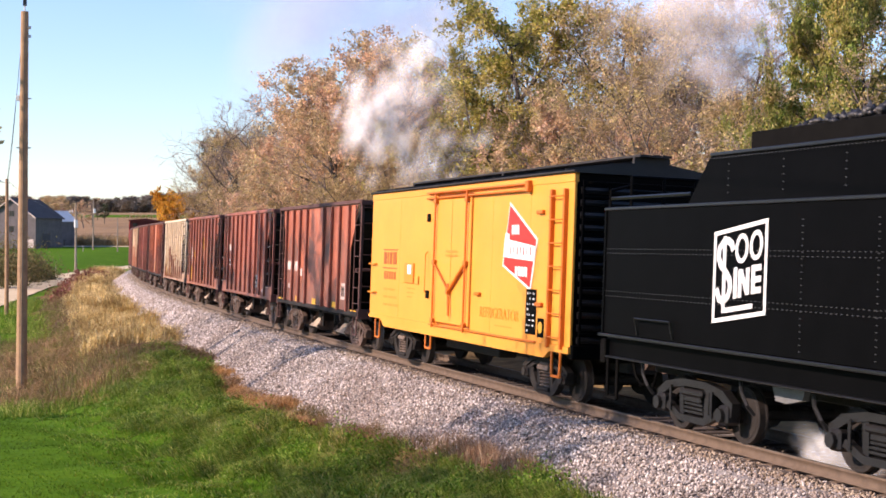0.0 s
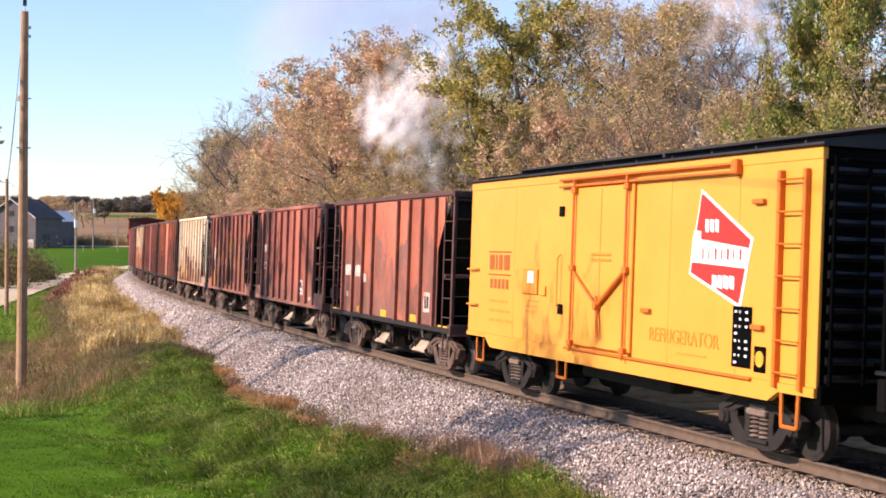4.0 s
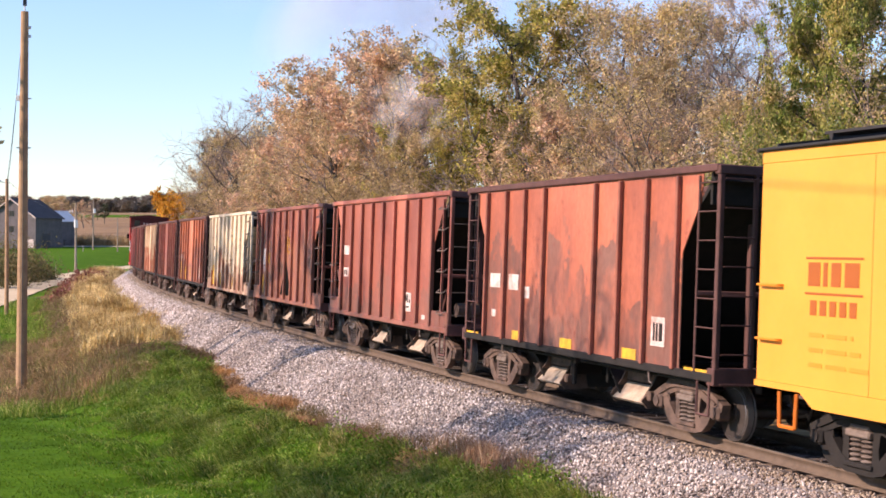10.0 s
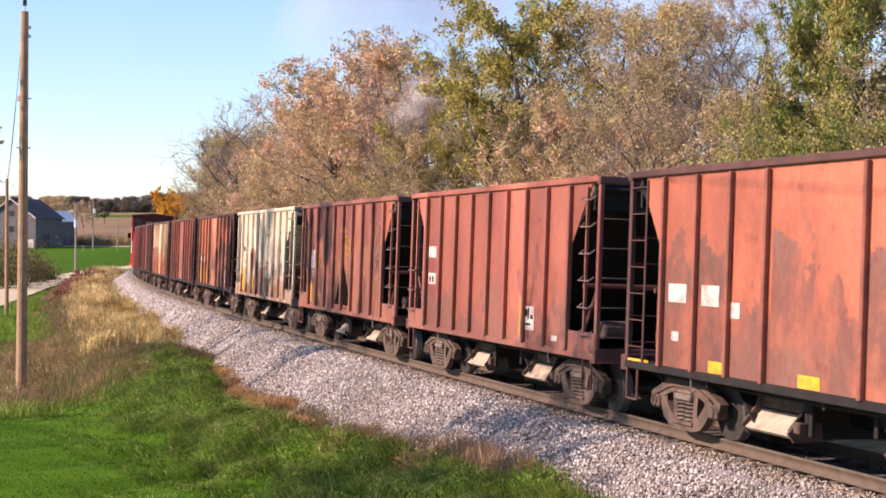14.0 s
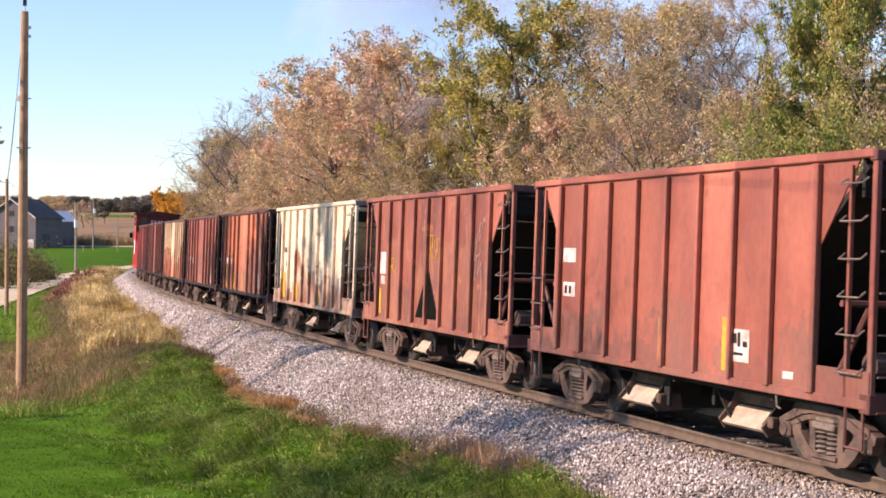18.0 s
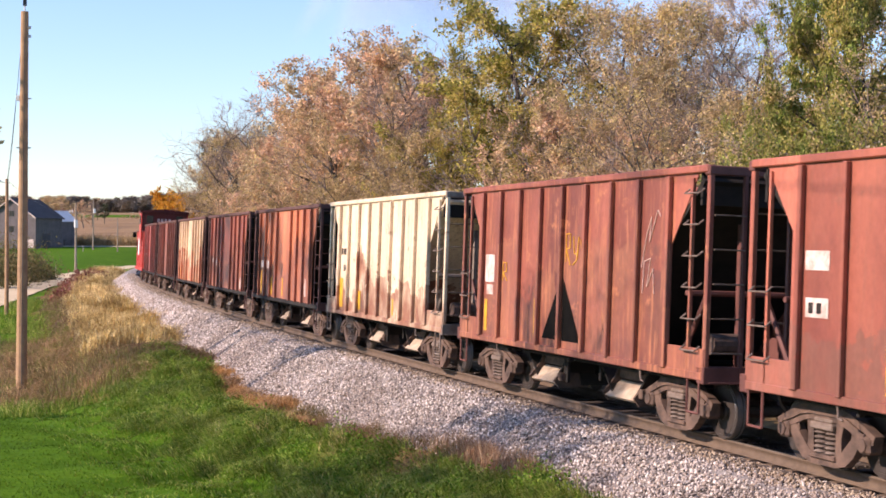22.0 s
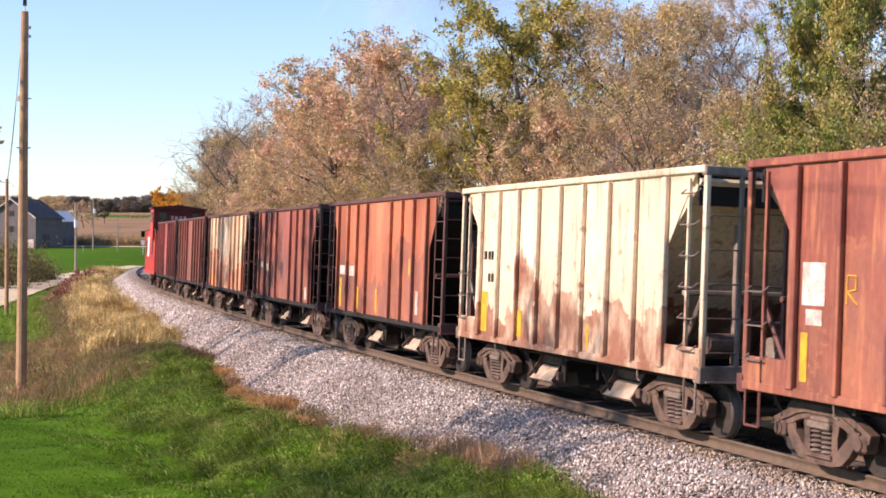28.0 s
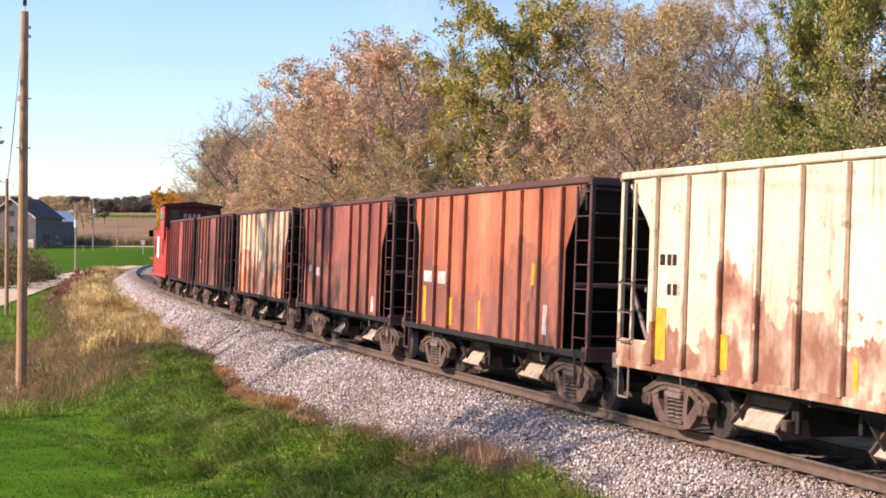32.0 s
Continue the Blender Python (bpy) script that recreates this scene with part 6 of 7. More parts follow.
# ---- red caboose ----
def caboose():
    car = thing("caboose", "red caboose with a wide dark roofed cupola", "caboose")
    H, W, L = 3.62, 1.44, 4.1
    part("body", boxed(-L, L, -W, W, 1.05, H, .03), M_CABOOSE, car)
    for s in (-1, 1):
        for i in range(9):
            x = -L + .4 + i * .92
            part("side_seam", boxed(x - .02, x + .02, s * W - .015, s * W + .015, 1.1, H - .05), M_CABOOSE, car)
        part("side_sill", boxed(-L - .7, L + .7, s * W - .05, s * W + .05, .9, 1.08, .01), M_CABOOSE, car)
        for x in (-2.6, 2.4):
            w = part("window", boxed(x - .3, x + .3, s * (W + .01) - .02, s * (W + .01) + .02, 2.2, 3.0, .01), M_GLASS, car)
            part("window_frame", boxed(x - .36, x + .36, s * (W + .03) - .01, s * (W + .03) + .01, 2.12, 2.2), M_CABROOF, w)
        part("white_panel", boxed(-1.6, -.2, s * (W + .012) - .006, s * (W + .012) + .006, 1.95, 3.2), M_WHITE, car, "blank white painted panel")
        part("cupola_wall", boxed(1.6, 3.9, s * (W + .1) - .04, s * (W + .1) + .04, 3.0, 4.95, .01), M_CABOOSE, car)
        for x in (2.2, 3.2):
            part("cupola_window", boxed(x - .3, x + .3, s * (W + .15) - .01, s * (W + .15) + .01, 4.1, 4.7), M_GLASS, car)
    for x in (1.6, 3.9):
        part("cupola_end", boxed(x - .04, x + .04, -W - .06, W + .06, H, 4.95), M_CABROOF, car, "dark red cupola end")
        for y in (-1.0, 1.0):
            part("cupola_window", boxed(x - .06, x + .06, y - .22, y + .22, 4.2, 4.7), M_GLASS, car)
        for i in range(4):
            part("mark_block", boxed(x + .045, x + .052, -.5 + .25 * i, -.34 + .25 * i, 4.25, 4.5), M_OLDWHITE, car)
    part("cupola_roof", across(bmesh.new(), [(-1.68, 4.9), (1.68, 4.9), (1.66, 5.0), (0, 5.18), (-1.66, 5.0)], 1.4, 4.1), M_CABROOF, car)
    part("roof", across(bmesh.new(), [(-W - .06, H - .02), (W + .06, H - .02), (W + .05, H + .06), (0, H + .28), (-W - .05, H + .06)], -L - .7, L + .7), M_CABROOF, car)
    for s in (-1, 1):
        part("platform", boxed(min(s * L, s * (L + .8)), max(s * L, s * (L + .8)), -W, W, .95, 1.06), M_GRIME_SHADE, car)
        for y in (-1.35, -.4, .4, 1.35):
            part("rail_post", rods([(s * (L + .72), y, 1.05), (s * (L + .72), y, 2.05)], .025, 6), M_CABOOSE, car)
        part("hand_rail", rods([(s * (L + .72), -1.35, 2.05), (s * (L + .72), 1.35, 2.05)], .025, 6), M_CABOOSE, car)
        for y in (-1.35, 1.35):
            part("roof_post", rods([(s * (L + .68), y, 1.05), (s * (L + .68), y, H)], .03, 6), M_CABOOSE, car)
            part("step", boxed(min(s * (L + .2), s * (L + .7)), max(s * (L + .2), s * (L + .7)), y - .1, y + .1, .4, .46), M_GRIME_SHADE, car)
        part("end_door", boxed(min(s * L, s * (L + .02)), max(s * L, s * (L + .02)), -.4, .4, 1.1, 3.1), M_CABROOF, car)
        coupler(car, s * 5.0, s)
    part("marker_lamp", rod(bmesh.new(), (-L - .5, -1.6, 3.2), (-L - .5, -1.6, 3.6), .13, 10), M_BLACK_ROUGH, car)
    part("lamp_bracket", rods([(-L - .5, -1.4, 3.3), (-L - .5, -1.6, 3.3)], .03, 6), M_BLACK_ROUGH, car)
    part("smoke_stack", rod(bmesh.new(), (-1.5, .6, H + .1), (-1.5, .6, 4.4), .1, 10), M_BLACK_ROUGH, car)
    part("center_sill", boxed(-4.9, 4.9, -.3, .3, .62, .95, .02), M_GRIME_SHADE, car)
    for x in (-3.0, 3.0):
        truck(car, x)
    return car


M_FADED = mat_plain("faded_orange_lettering", (0.70, 0.24, 0.025), 0.1, 3.0, 0.5)
M_CHALK = mat_plain("faint_chalk", (0.55, 0.36, 0.30), 0.3, 9.0, 0.8)
# Glossier black, also paler: rib and edge highlights put into the colour.
M_END = mat_plain("glossy_black_highlights", (0.010, 0.010, 0.011), 0.3, 3.0, 0.35, spec=0.35)
M_GUARD = mat_plain("dull_guard", (0.14, 0.14, 0.14), 0.3, 6.0, 0.6)
M_STEEL_DULL = mat_plain("rivet_heads", (0.05, 0.05, 0.054), 0.3, 5.0, 0.5)
CARS = []


def add(car, u, wheelbase):
    CARS.append((car, u, wheelbase))
    return car


def consist():
    a_marks = [("white", -3.85, -3.3, 2.0, 2.28), ("white", -2.85, -2.35, 1.98, 2.28), ("white", -2.05, -1.78, 1.84, 2.06), ("white", -3.72, -3.5, 1.42, 1.56), ("white", 3.2, 3.65, 1.3, 1.75), ("ink", 3.27, 3.33, 1.38, 1.66), ("ink", 3.37, 3.43, 1.38, 1.66), ("ink", 3.47, 3.58, 1.38, 1.66),
               ("yellow", -2.6, -2.1, 1.03, 1.2), ("yellow", -.3, .2, 1.03, 1.2), ("yellow", 2.2, 2.7, 1.03, 1.2), ("yellow", -5.15, -4.45, .92, 1.06), ("yellow", 4.3, 5.1, .92, 1.06)]
    add(hopper("faded orange red hopper car with brown primer and white patches", P_SALMON, T_DARK, "a", a_marks, T_RIB), 7.2, 7.66)
    b_marks = [("white", -3.88, -3.35, 2.55, 2.8), ("white", -3.85, -3.35, 1.95, 2.2), ("yellow", -2.15, -2.0, 1.1, 1.75), ("yellow", -.2, -.05, 1.1, 1.75), ("yellow", 1.72, 1.88, 1.1, 1.85), ("white", 1.95, 2.45, 1.25, 1.7), ("ink", 2.0, 2.12, 1.5, 1.64), ("ink", 2.15, 2.22, 1.46, 1.66), ("ink", 2.05, 2.3, 1.34, 1.38), ("ink", 2.28, 2.40, 1.46, 1.54), ("ink", -3.78, -3.68, 2.0, 2.14), ("ink", -3.6, -3.5, 2.0, 2.14), ("white", 3.3, 3.55, 1.12, 1.22)]
    add(hopper("faded red open hopper car with yellow bars and small white stencils", P_RED, T_RED, "b", b_marks), 18.75, 7.66)
    c_marks = [("white", -3.85, -3.35, 2.1, 2.65), ("white", -3.75, -3.4, 1.85, 2.05), ("yellow", -3.85, -3.7, 1.12, 1.75), ("yellow", -1.25, -1.1, 1.15, 1.85), ("dark", -.06, -.85, 1.15, 2.25), ("dark", .06, .85, 1.15, 2.25)]
    third = add(hopper("streaked red brown hopper car with triangular openings and chalk scrawl", P_BROWN, T_RED, "b", c_marks), 30.3, 7.66)

    def scrawl(points, mat, r=.011):
        part("chalk_scrawl", rods([(x, -1.428, z) for x, z in points], r, 4), mat, third, "hand drawn chalk scrawl")
    scrawl([(.15, 2.55), (.15, 3.05), (.32, 3.05), (.32, 2.8), (.15, 2.78), (.34, 2.5)], M_MARK)
    scrawl([(.45, 3.0), (.5, 2.7), (.65, 2.7), (.68, 3.0), (.62, 2.6), (.45, 2.5)], M_MARK)
    scrawl([(.75, 2.95), (.85, 2.62), (.95, 2.95)], M_MARK)
    scrawl([(-2.88, 2.15), (-2.88, 2.5), (-2.7, 2.5), (-2.7, 2.33), (-2.88, 2.3), (-2.66, 2.15)], M_MARK)
    scrawl([(3.1, 2.5), (3.25, 3.0), (3.4, 3.3), (3.35, 2.9), (3.6, 3.4), (3.7, 3.3)], M_CHALK)
    scrawl([(3.15, 2.1), (3.2, 2.6), (3.4, 2.65), (3.3, 2.2), (3.5, 2.5), (3.55, 2.1)], M_CHALK)
    d_marks = [("dark", -3.85, -3.70, 2.55, 2.72), ("dark", -3.62, -3.5, 2.55, 2.72), ("dark", -3.45, -3.33, 2.55, 2.72), ("dark", -3.6, -3.48, 2.1, 2.27), ("dark", -3.42, -3.3, 2.1, 2.27), ("yellow", -3.95, -3.6, 1.1, 1.9), ("yellow", -2.0, -1.75, 1.1, 1.6), ("yellow", 1.2, 1.3, 1.1, 1.5)]
    add(hopper("cream open hopper car with rust creeping up from its sill", P_CREAM, T_GREY, "b", d_marks), 41.87, 7.66)
    e_marks = [("white", -3.85, -3.3, 2.0, 2.25), ("white", -2.85, -2.35, 1.98, 2.25), ("yellow", -3.85, -3.65, 1.1, 1.9), ("yellow", -2.0, -1.85, 1.1, 1.7), ("yellow", -.2, -.08, 1.1, 1.7), ("yellow", 2.6, 2.75, 2.1, 2.5), ("white", 3.2, 3.4, 1.2, 1.75)]
    add(hopper("orange red hopper car with dark ribs and repainted squares", P_ORANGE, T_DARK, "a", e_marks, P_ORANGE), 53.45, 7.66)
    f_marks = [("white", -3.8, -3.45, 2.0, 2.2), ("white", -2.85, -2.45, 1.9, 2.15), ("white", 3.3, 3.55, 1.1, 1.5)]
    add(hopper("dark oxide red open hopper car with heavy rust streaks", P_DARK, T_DARK, "a", f_marks, P_DARK), 65.0, 7.66)
    add(hopper("peeling tan and orange open hopper car", P_TAN, T_DARK, "a", [("white", 3.9, 4.05, 1.0, 1.2), ("yellow", -3.8, -3.6, 1.1, 1.6)], P_TAN), 76.55, 7.66)
    add(hopper("oxide red open hopper car with dark lower panels", P_OXIDE, T_DARK, "a", [("white", -3.8, -3.55, 1.9, 2.1), ("white", -2.7, -2.5, 1.2, 1.6)], P_OXIDE), 88.1, 7.66)
    add(hopper("dull red ribbed open hopper car next to the caboose", P_DULL, T_DARK, "a", [("white", 2.2, 2.6, 2.0, 2.2)], P_DULL), 99.65, 7.66)
    add(boxcar(), -5.5, 9.0)
    add(tender(), -18.1, 5.6)
    add(caboose(), 111.3, 7.0)


consist()

# ---- grass, weeds and dry stalks ----
def blades(name, label, x, y, h, width, lean, mat, seed, category="grass", lift=None, droop=0.0):
    rng = np.random.default_rng(seed)
    n = len(x)
    z = ground_z(x, y) - 0.02 if lift is None else lift
    a = rng.uniform(0, 2 * np.pi, n)
    hh = h * rng.uniform(0.5, 1.25, n) * (1 + 0.4 * wave(x * 1.9, y * 1.9, 4))
    w = width * rng.uniform(0.6, 1.3, n)
    b = rng.uniform(0, 2 * np.pi, n) if droop < 0.4 else 4.2 + 1.9 * wave(x * 0.9, y * 0.9, 9) + rng.normal(0, 0.55, n)
    off = lean * hh * rng.uniform(0.2, 1.0, n)
    p = np.stack([x, y, z], 1)
    side = np.stack([np.cos(a) * w, np.sin(a) * w, 0 * a], 1)
    bend = np.stack([np.cos(b) * off, np.sin(b) * off, 0 * b], 1)
    up = np.stack([0 * a, 0 * a, hh], 1)
    V = np.stack([p - side, p + side, p + side * 0.7 + up * 0.6 + bend * 0.35, p - side * 0.7 + up * 0.6 + bend * 0.35, p + up * (1 - droop) + bend], 1).reshape(-1, 3)
    k = 5 * np.arange(n)[:, None]
    F = np.concatenate([k + np.array([[0, 1, 2]]), k + np.array([[0, 2, 3]]), k + np.array([[3, 2, 4]])])
    tagged(new(name, mesh_np(name, V, F, mat)), label, category, kind="stuff")


def brink(s):
    """How far beside the rails the green of the bank begins."""
    return 3.55 + 0.85 * np.exp(-((s - 2) / 6.0) ** 2) - 0.75 * smooth(-7, -14, s)


def grasses():
    rng = np.random.default_rng(31)

    def spread(n, s0, s1, l0, l1, clump=None, pw=1.0):
        s, lat = s0 + (s1 - s0) * rng.random(n) ** pw, rng.uniform(l0, l1, n)
        if clump:
            c = rng.choice(len(clump[0]), n)
            s, lat = clump[0][c] + rng.normal(0, clump[2], n), clump[1][c] + rng.normal(0, clump[3], n)
        x, y, _ = on_track(s, lat, 0.0)
        return np.asarray(x), np.asarray(y), s, lat
    # mown lawn
    x, y, s, lat = spread(150000, -18, 60, 5.0, 13.5, pw=1.5)
    keep = (np.abs(x) < y * 0.33 + 1) & (y > 21)
    blades("lawn_grass", "short mown green lawn grass", x[keep], y[keep], 0.05, 0.010, 1.1, G_LAWN, 41)
    # long bent grass over the hump of the bank
    x, y, s, lat = spread(84000, -20, 22, 3.2, 9.6)
    keep = (rng.random(len(x)) < smooth(10.0, 5.2, lat) * smooth(-0.1, 0.5, lat - brink(s) + 0.2 * wave(x, y, 6)) * smooth(22, 17, s))
    blades("bank_grass", "rank green grass hanging over the bank", x[keep], y[keep], 0.15, 0.009, 2.2, G_TALL, 42, droop=0.5)
    c = rng.uniform(-18, 21, 330)
    tufts = (c, brink(c) + 0.35 + rng.uniform(0, 2.7, 330), 0.22, 0.16)
    x, y, s, lat = spread(46000, 0, 0, 0, 0, tufts)
    blades("grass_tufts", "long bent tufts of green and straw grass", x, y, 0.40, 0.007, 2.0, G_TALL, 43, droop=0.6)
    c = rng.uniform(-16, 18, 70)
    mounds = (c, brink(c) + 0.4 + rng.uniform(0, 2.4, 70), 0.30, 0.22)
    x, y, s, lat = spread(34000, 0, 0, 0, 0, mounds)
    z = ground_z(x, y) + np.abs(rng.normal(0, 0.17, len(x)))
    tagged(new("leafy_weeds", leaf_mesh("leafy_weeds", np.stack([x, y, z], 1), 0.026, rng, G_WEED)), "low leafy green weeds in clumps on the bank", "weeds", kind="stuff")
    # a few dead stalks among the green
    tufts = (rng.uniform(-16, 12, 16), rng.uniform(3.9, 6.2, 16), 0.12, 0.12)
    x, y, s, lat = spread(420, 0, 0, 0, 0, tufts)
    blades("dead_stalks", "pale dead stalks among the green grass", x, y, 0.36, 0.005, 1.0, G_GOLD, 51)
    # orange and umber weeds in patches where stone meets grass
    edge = np.concatenate([rng.uniform(-3, 17, 340), rng.uniform(-16, -3, 50)])
    tufts = (edge, 3.05 - 0.5 * smooth(-5, -14, edge) + (brink(edge) + 0.1 - 3.05) * rng.uniform(0, 1, 390), 0.26, 0.12)
    x, y, s, lat = spread(40000, 0, 0, 0, 0, tufts)
    blades("orange_weeds", "short orange brown dry weeds along the ballast", x, y, 0.19, 0.006, 1.2, G_ORANGE, 44, "weeds")
    c = np.concatenate([rng.uniform(-6, -1, 60), rng.uniform(14, 27, 170), rng.uniform(-15, -6, 40)])
    tufts = (c, 3.15 + 0.5 * smooth(10, 20, c) - 0.55 * smooth(-5, -14, c) + rng.normal(0.1, 0.3, 270) + rng.uniform(0, 1.7, 270) * smooth(12, 18, c), 0.32, 0.16)
    x, y, s, lat = spread(32000, 0, 0, 0, 0, tufts)
    blades("umber_weeds", "dark umber weeds in patches at the edge of the stones", x, y, 0.34, 0.006, 0.9, G_UMBER, 50, "weeds")
    tufts = (rng.uniform(-13.6, -9.6, 26), rng.uniform(2.55, 3.15, 26), 0.16, 0.12)
    x, y, s, lat = spread(3600, 0, 0, 0, 0, tufts)
    blades("red_grass", "upright clump of red brown grass in the stones", x, y, 0.44, 0.005, 0.5, G_RUSSET, 52)
    tufts = (rng.uniform(15, 26, 60), rng.uniform(3.7, 6.4, 60), 0.4, 0.28)
    x, y, s, lat = spread(9000, 0, 0, 0, 0, tufts)
    blades("dull_weeds", "dull pinkish brown weeds at the top of the bank", x, y, 0.5, 0.006, 0.8, G_UMBER, 53, "weeds", droop=0.2)
    # dead leaves blown on to the stones
    x, y, s, lat = spread(9000, -14, 20, 2.5, 4.2)
    keep = rng.random(len(x)) < smooth(2.4, 3.6, lat + 0.5 * wave(s, lat, 9))
    x, y, lat = x[keep], y[keep], lat[keep]
    z = np.maximum(ground_z(x, y), on_track(s[keep], lat, ballast_up(lat))[2]) + 0.03
    tagged(new("dead_leaves", leaf_mesh("dead_leaves", np.stack([x, y, z], 1), 0.026, rng, M_LITTER)), "dead brown leaves scattered at the edge of the stones", "leaves", kind="stuff")
    # golden grass bank further off
    c = 22.5 + 117 * rng.random(720) ** 1.2
    tufts = (c, rng.uniform(2.9, 6.4, 720) + 0.35 * smooth(40, 20, c), 0.34, 0.20)
    x, y, s, lat = spread(100000, 0, 0, 0, 0, tufts)
    keep = lat > 2.5 + 0.5 * smooth(60, 25, s)
    blades("golden_grass", "tall golden dry grass on the bank", x[keep], y[keep], 1.0 * (0.75 + 0.5 * smooth(-0.4, 0.6, wave(x[keep] * 0.7, y[keep] * 0.5, 12))), 0.013, 0.9, G_GOLD, 45, droop=0.36)
    # brown brush about the pole
    tufts = (rng.uniform(11, 37, 170), rng.uniform(6.1, 10.3, 170), 0.42, 0.32)
    x, y, s, lat = spread(10000, 0, 0, 0, 0, tufts)
    blades("brown_weeds", "knee high brown weeds around the pole", x, y, 0.75, 0.008, 0.9, G_RED, 46, "weeds", droop=0.2)
    x, y, s, lat = spread(44000, 0, 0, 0, 0, tufts)
    z = ground_z(x, y) + np.abs(rng.normal(0.16, 0.28, len(x)))
    tagged(new("seedy_weeds", leaf_mesh("seedy_weeds", np.stack([x, y, z], 1), 0.022, rng, G_RED)), "pinkish brown seed heads of dry weeds", "weeds", kind="stuff")
    tufts = (rng.uniform(10, 34, 110), rng.uniform(5.2, 9.8, 110), 0.4, 0.3)
    x, y, s, lat = spread(10000, 0, 0, 0, 0, tufts)
    blades("straw_grass", "straw coloured grass in the ditch", x, y, 0.42, 0.008, 1.2, G_GOLD, 47, droop=0.4)
    tufts = (rng.uniform(8, 78, 190), rng.uniform(5.5, 10.0, 190), 0.5, 0.35)
    x, y, s, lat = spread(22000, 0, 0, 0, 0, tufts)
    blades("ditch_grass", "rank green grass between the dry stalks", x, y, 0.42, 0.010, 1.0, G_TALL, 49)
    tufts = (rng.uniform(34, 75, 80), rng.uniform(6.3, 7.7, 80), 0.5, 0.3)
    x, y, s, lat = spread(14000, 0, 0, 0, 0, tufts)
    z = ground_z(x, y) + np.abs(rng.normal(0.15, 0.3, len(x)))
    tagged(new("dark_weeds", leaf_mesh("dark_weeds", np.stack([x, y, z], 1), 0.04, rng, G_UMBER)), "dark umber weeds behind the golden grass", "weeds", kind="stuff")
    # standing corn stubble along the near edge of the far field
    n = 26000
    y = 338 + 14 * rng.random(n) ** 1.6
    x = -150 + 120 * rng.random(n)
    blades("corn_stubble", "pale standing corn at the edge of the field", x, y, 2.0, 0.05, 0.3, G_CORN, 48, "crop")


G_WEED = mat_leaf("weed_leaves", [(0.04, 0.12, 0.012), (0.09, 0.20, 0.02), (0.17, 0.29, 0.04), (0.30, 0.39, 0.10)], 0.4)
G_CORN = mat_leaf("dry_corn", [(0.26, 0.17, 0.09), (0.40, 0.28, 0.16), (0.50, 0.37, 0.22)], 0.3)
grasses()

# ---- steam and smoke left hanging in the trees: soft flakes that drift apart ----
def mat_vapour(name, c, dense):
    m, n, l, b = material(name, 1.0)
    uv, ln, inv, pw = n.new("ShaderNodeTexCoord"), n.new("ShaderNodeVectorMath"), n.new("ShaderNodeMath"), n.new("ShaderNodeMath")
    sub = n.new("ShaderNodeVectorMath")
    sub.operation, ln.operation = "SUBTRACT", "LENGTH"
    sub.inputs[1].default_value = (0.5, 0.5, 0)
    l.new(uv.outputs["UV"], sub.inputs[0])
    l.new(sub.outputs["Vector"], ln.inputs[0])
    inv.operation, pw.operation = "MULTIPLY_ADD", "MULTIPLY"
    inv.use_clamp = True
    inv.inputs[1].default_value, inv.inputs[2].default_value = -2.0, 1.0
    l.new(ln.outputs["Value"], inv.inputs[0])
    l.new(inv.outputs[0], pw.inputs[0])
    pw.inputs[1].default_value = dense
    d, t, tr, ms, m2 = n.new("ShaderNodeBsdfDiffuse"), n.new("ShaderNodeBsdfTransparent"), n.new("ShaderNodeBsdfTranslucent"), n.new("ShaderNodeMixShader"), n.new("ShaderNodeMixShader")
    d.inputs["Color"].default_value = tr.inputs["Color"].default_value = (*c, 1)
    m2.inputs[0].default_value = 0.15
    l.new(d.outputs[0], m2.inputs[1])
    l.new(tr.outputs[0], m2.inputs[2])
    l.new(pw.outputs[0], ms.inputs[0])
    l.new(t.outputs[0], ms.inputs[1])
    l.new(m2.outputs[0], ms.inputs[2])
    l.new(ms.outputs[0], n["Material Output"].inputs["Surface"])
    return m


DRIFT = []


def puff(parent, centre, radius, count, size, mat, seed, drift):
    rng = np.random.default_rng(seed)
    pos = rng.normal(0, radius, (count, 3))
    # flakes turned broadly to the sun and the open lawn
    nrm = np.array([[-0.62, -0.70, 0.25]]) + rng.normal(0, 0.18, (count, 3))
    a = np.cross(nrm, rng.normal(size=(count, 3)))
    a /= np.linalg.norm(a, axis=1, keepdims=True)
    b = np.cross(nrm, a)
    b /= np.linalg.norm(b, axis=1, keepdims=True)
    sz = size * rng.uniform(0.6, 1.4, (count, 1))
    V = np.stack([pos - a * sz - b * sz, pos + a * sz - b * sz, pos + a * sz + b * sz, pos - a * sz + b * sz], 1).reshape(-1, 3)
    me = mesh_np("puff", V, np.arange(4 * count).reshape(count, 4), mat)
    uv = me.uv_layers.new(name="flake")
    uv.data.foreach_set("uv", np.tile(np.array([0, 0, 1, 0, 1, 1, 0, 1], np.float32), count))
    ob = new("puff", me)
    ob.parent = parent
    ob.matrix_basis = pose(*centre)
    tagged(ob, kind="stuff")
    DRIFT.append((ob, Vector(centre), Vector(drift), seed))


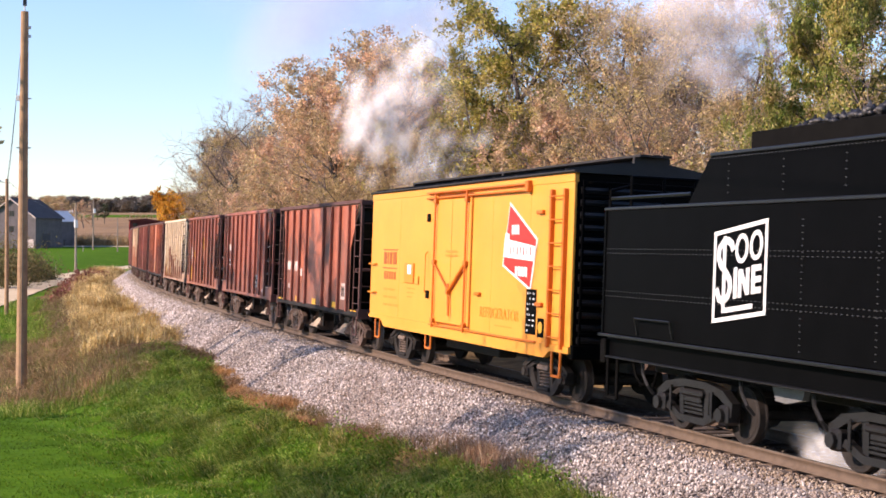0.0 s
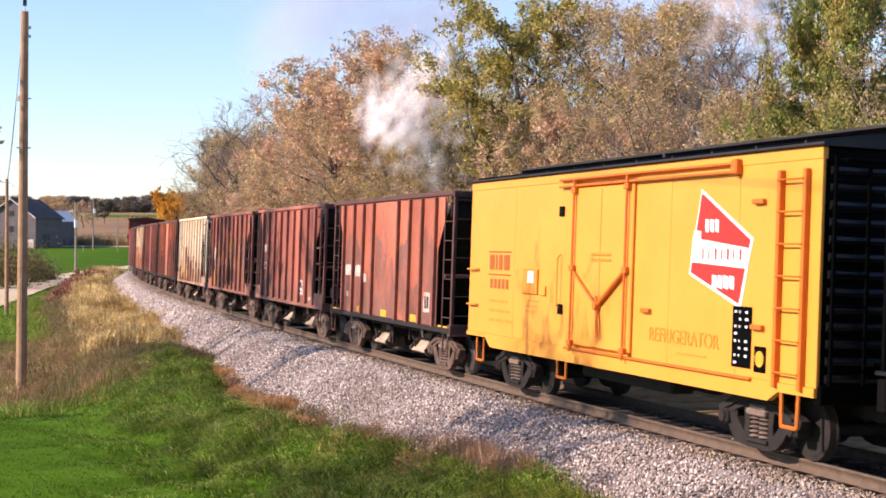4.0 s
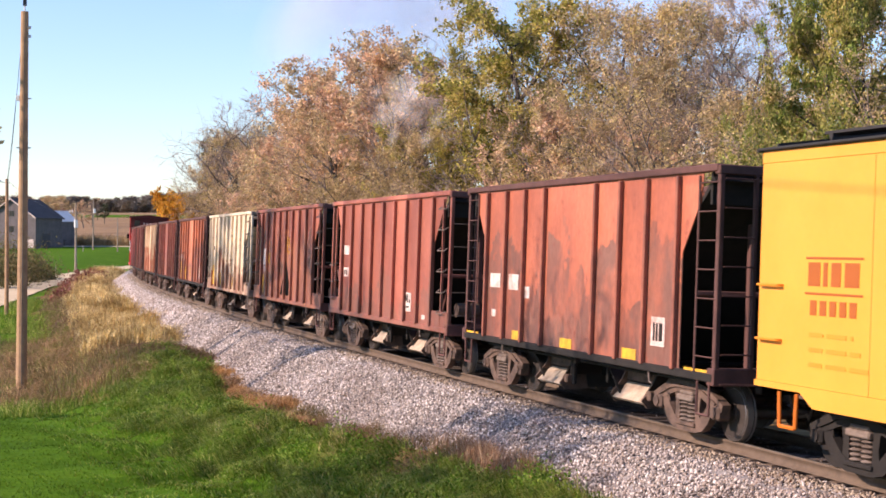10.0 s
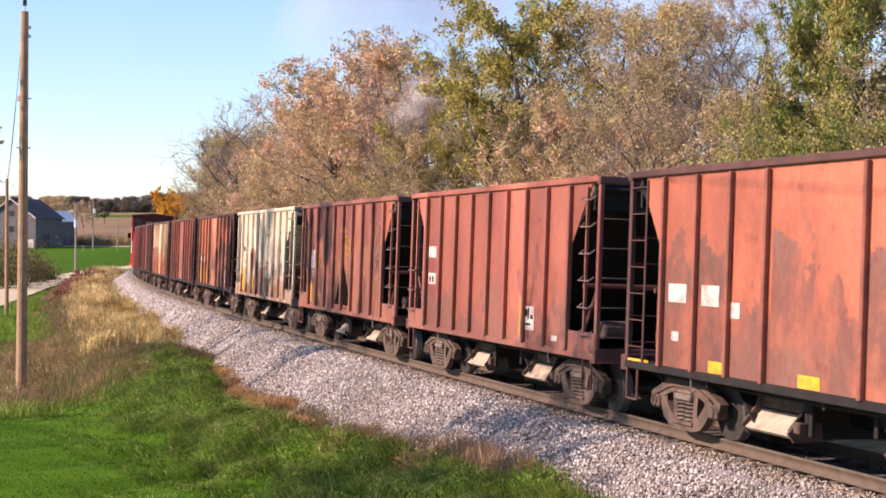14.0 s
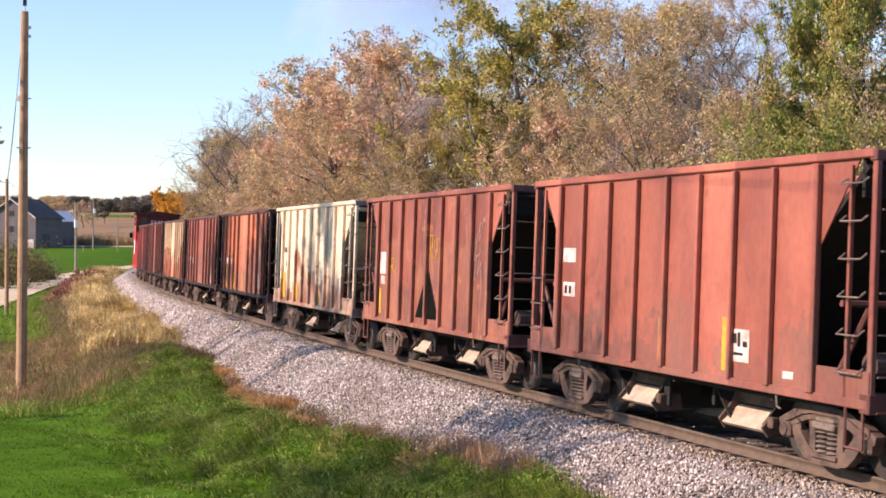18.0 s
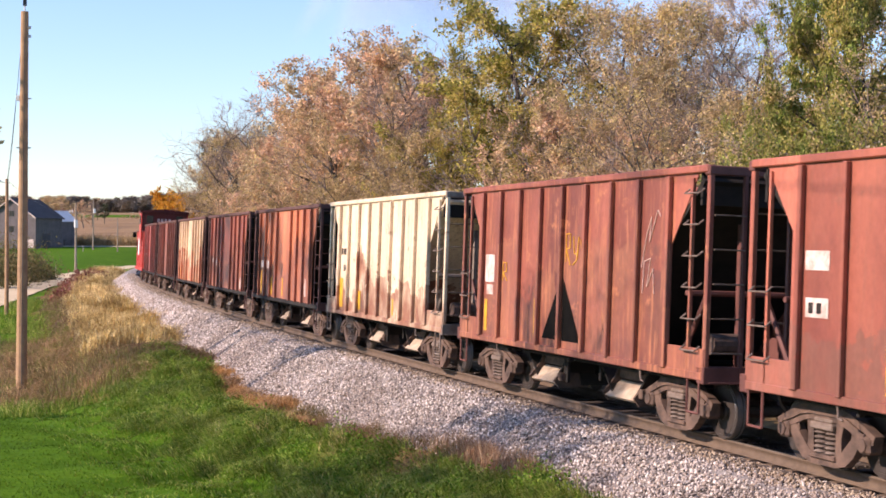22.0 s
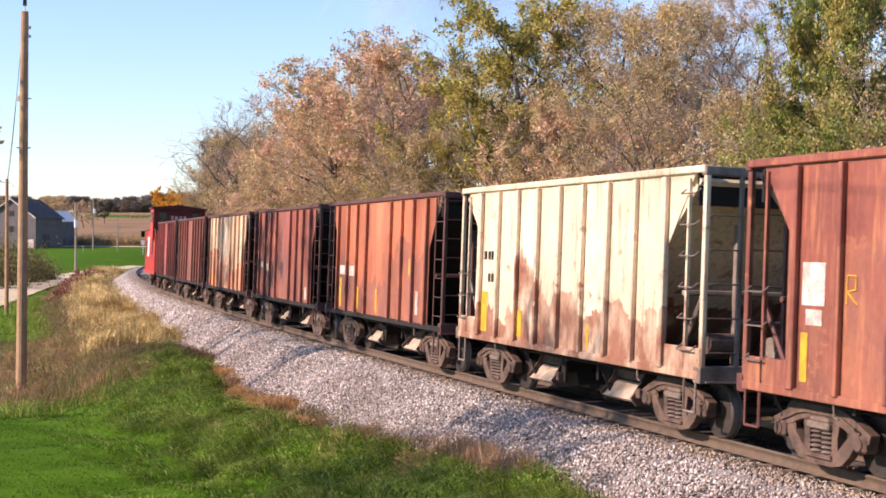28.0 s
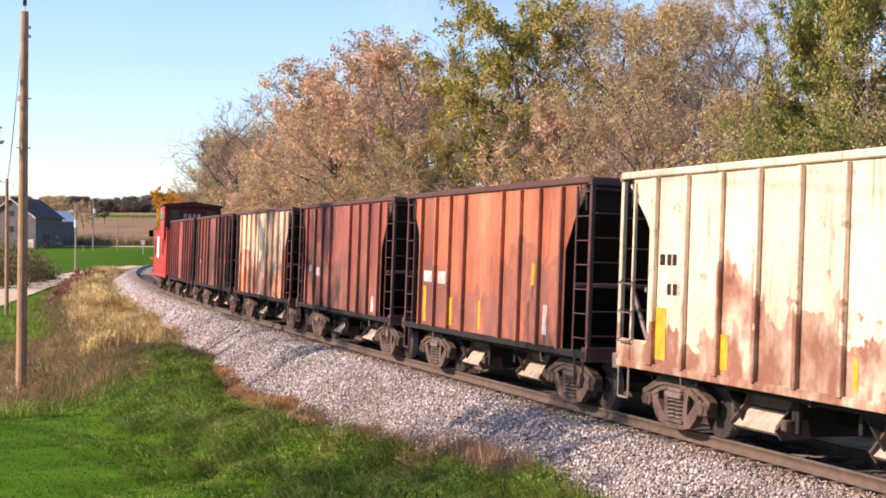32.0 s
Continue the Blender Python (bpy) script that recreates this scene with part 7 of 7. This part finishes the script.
def vapour():
    pale = mat_vapour("pale_smoke", (0.70, 0.67, 0.68), 0.12)
    white, grey = mat_vapour("steam", (0.92, 0.92, 0.92), 0.15), mat_vapour("smoke", (0.47, 0.445, 0.52), 0.14)
    rng = random.Random(17)

    def place(px, py, depth):
        return Vector((at_view(px, depth), depth, 2.92 + (430.5 - py) / 2571.5 * depth))
    steam = thing("steam_cloud", "white steam hanging among the trees and thinning out", "steam")
    for i, (px, py, r, k) in enumerate(((640, 205, .45, 46), (662, 195, .6, 9), (690, 182, .6, 12), (715, 160, .55, 40), (735, 130, .6, 36), (745, 95, .55, 28), (665, 235, .5, 34), (690, 262, .55, 30), (730, 275, .6, 26), (775, 280, .6, 20), (820, 268, .6, 16), (705, 200, .7, 26), (650, 180, .5, 26))):
        c = place(px, py, 58)
        drift = Vector((rng.uniform(-.1, .4), rng.uniform(5.0, 6.5), rng.uniform(.3, .6))) if i not in (1, 2) else Vector((.12, 1.6, .15))
        puff(steam, c, r * 1.1, k if i in (0, 1, 2, 6) else int(k * .7), .55, white, 200 + i, drift)
    smoke = thing("smoke_cloud", "pale grey engine smoke drifting over the treetops", "smoke")
    for i, (px, py, r, k) in enumerate(((1170, 20, .6, 22), (1230, 40, .7, 26), (1270, 70, .6, 22), (1310, 40, .6, 22), (1210, 5, .8, 22), (1290, 100, .5, 14), (1330, 10, .7, 18))):
        c = place(px, py, 44)
        puff(smoke, c, r, k, .6, pale, 300 + i, Vector((rng.uniform(.3, .9), rng.uniform(0, .3), rng.uniform(.7, 1.3))))
    low = thing("cylinder_steam", "small puff of steam low beside the tender wheels", "steam")
    ahead = car_pose(-24).col[0].to_3d() * 4.6
    for i, (px, py) in enumerate(((1462, 800), (1490, 812), (1450, 782), (1530, 830))):
        puff(low, place(px, py, 20.5 if px < 1520 else 19.5), .14, 12, .2, white, 500 + i, ahead + Vector((0, 0, .1)))
    haze = thing("smoke_haze", "thin violet grey smoke across the sky", "smoke")
    for i in range(9):
        px, py = 480 + 42 * i, 25 + 45 * math.sin(i * 1.9) * (i < 6)
        puff(haze, place(px, py, 170), 2.5, 3, 8.0, grey, 400 + i, Vector((rng.uniform(.5, 1.0), .1, rng.uniform(.25, .6))))
    for i in range(6):
        puff(haze, place(1010 + 75 * i, 30 + 40 * (i % 2), 150), 2.2, 3, 6.5, grey, 420 + i, Vector((rng.uniform(-.1, .3), .1, rng.uniform(.05, .2))))


vapour()


# ---- what moves ----
SPEED, GAIN, LAST = 1.8824, 0.00115, 32.0


def travelled(t):
    return SPEED * t + GAIN * t * t / 2


def motions():
    for car, u, base in CARS:
        rows = []
        for i in range(33):
            s = u - travelled(float(i))
            rear, front = car_pose(s + base / 2), car_pose(s - base / 2)
            ex = (front.translation - rear.translation).normalized()
            ey = (rear.col[1].to_3d() + front.col[1].to_3d()).normalized()
            ez = ex.cross(ey).normalized()
            ey = ez.cross(ex)
            m = Matrix((ex, ey, ez)).transposed().to_4x4()
            m.translation = (rear.translation + front.translation) / 2
            rows.append((float(i), m))
        walk(car, rows)
    turn = math.degrees(travelled(LAST) / WHEEL_R)
    steps = int(turn // 75) + 1
    times = []
    for k in range(steps + 1):
        d = travelled(LAST) * k / steps
        times.append((d, (-SPEED + math.sqrt(SPEED * SPEED + 2 * GAIN * d)) / GAIN))
    for wheel, x in WHEELS:
        walk(wheel, [(min(LAST, t), pose(x, 0, WHEEL_R) @ Matrix.Rotation(d / WHEEL_R, 4, "Y")) for d, t in times])
    for ob, c, drift, seed in DRIFT:
        walk(ob, [(t, pose(*(c + drift * g), 0, 0, 9 * (seed % 7 - 3) * g / 8)) for t, g in ((0.0, 0.0), (3.0, 1.2), (6.0, 2.8), (9.0, 4.6), (13.0, 7.4), (18.0, 11.0), (25.0, 16.0), (32.0, 21.0))])


motions()
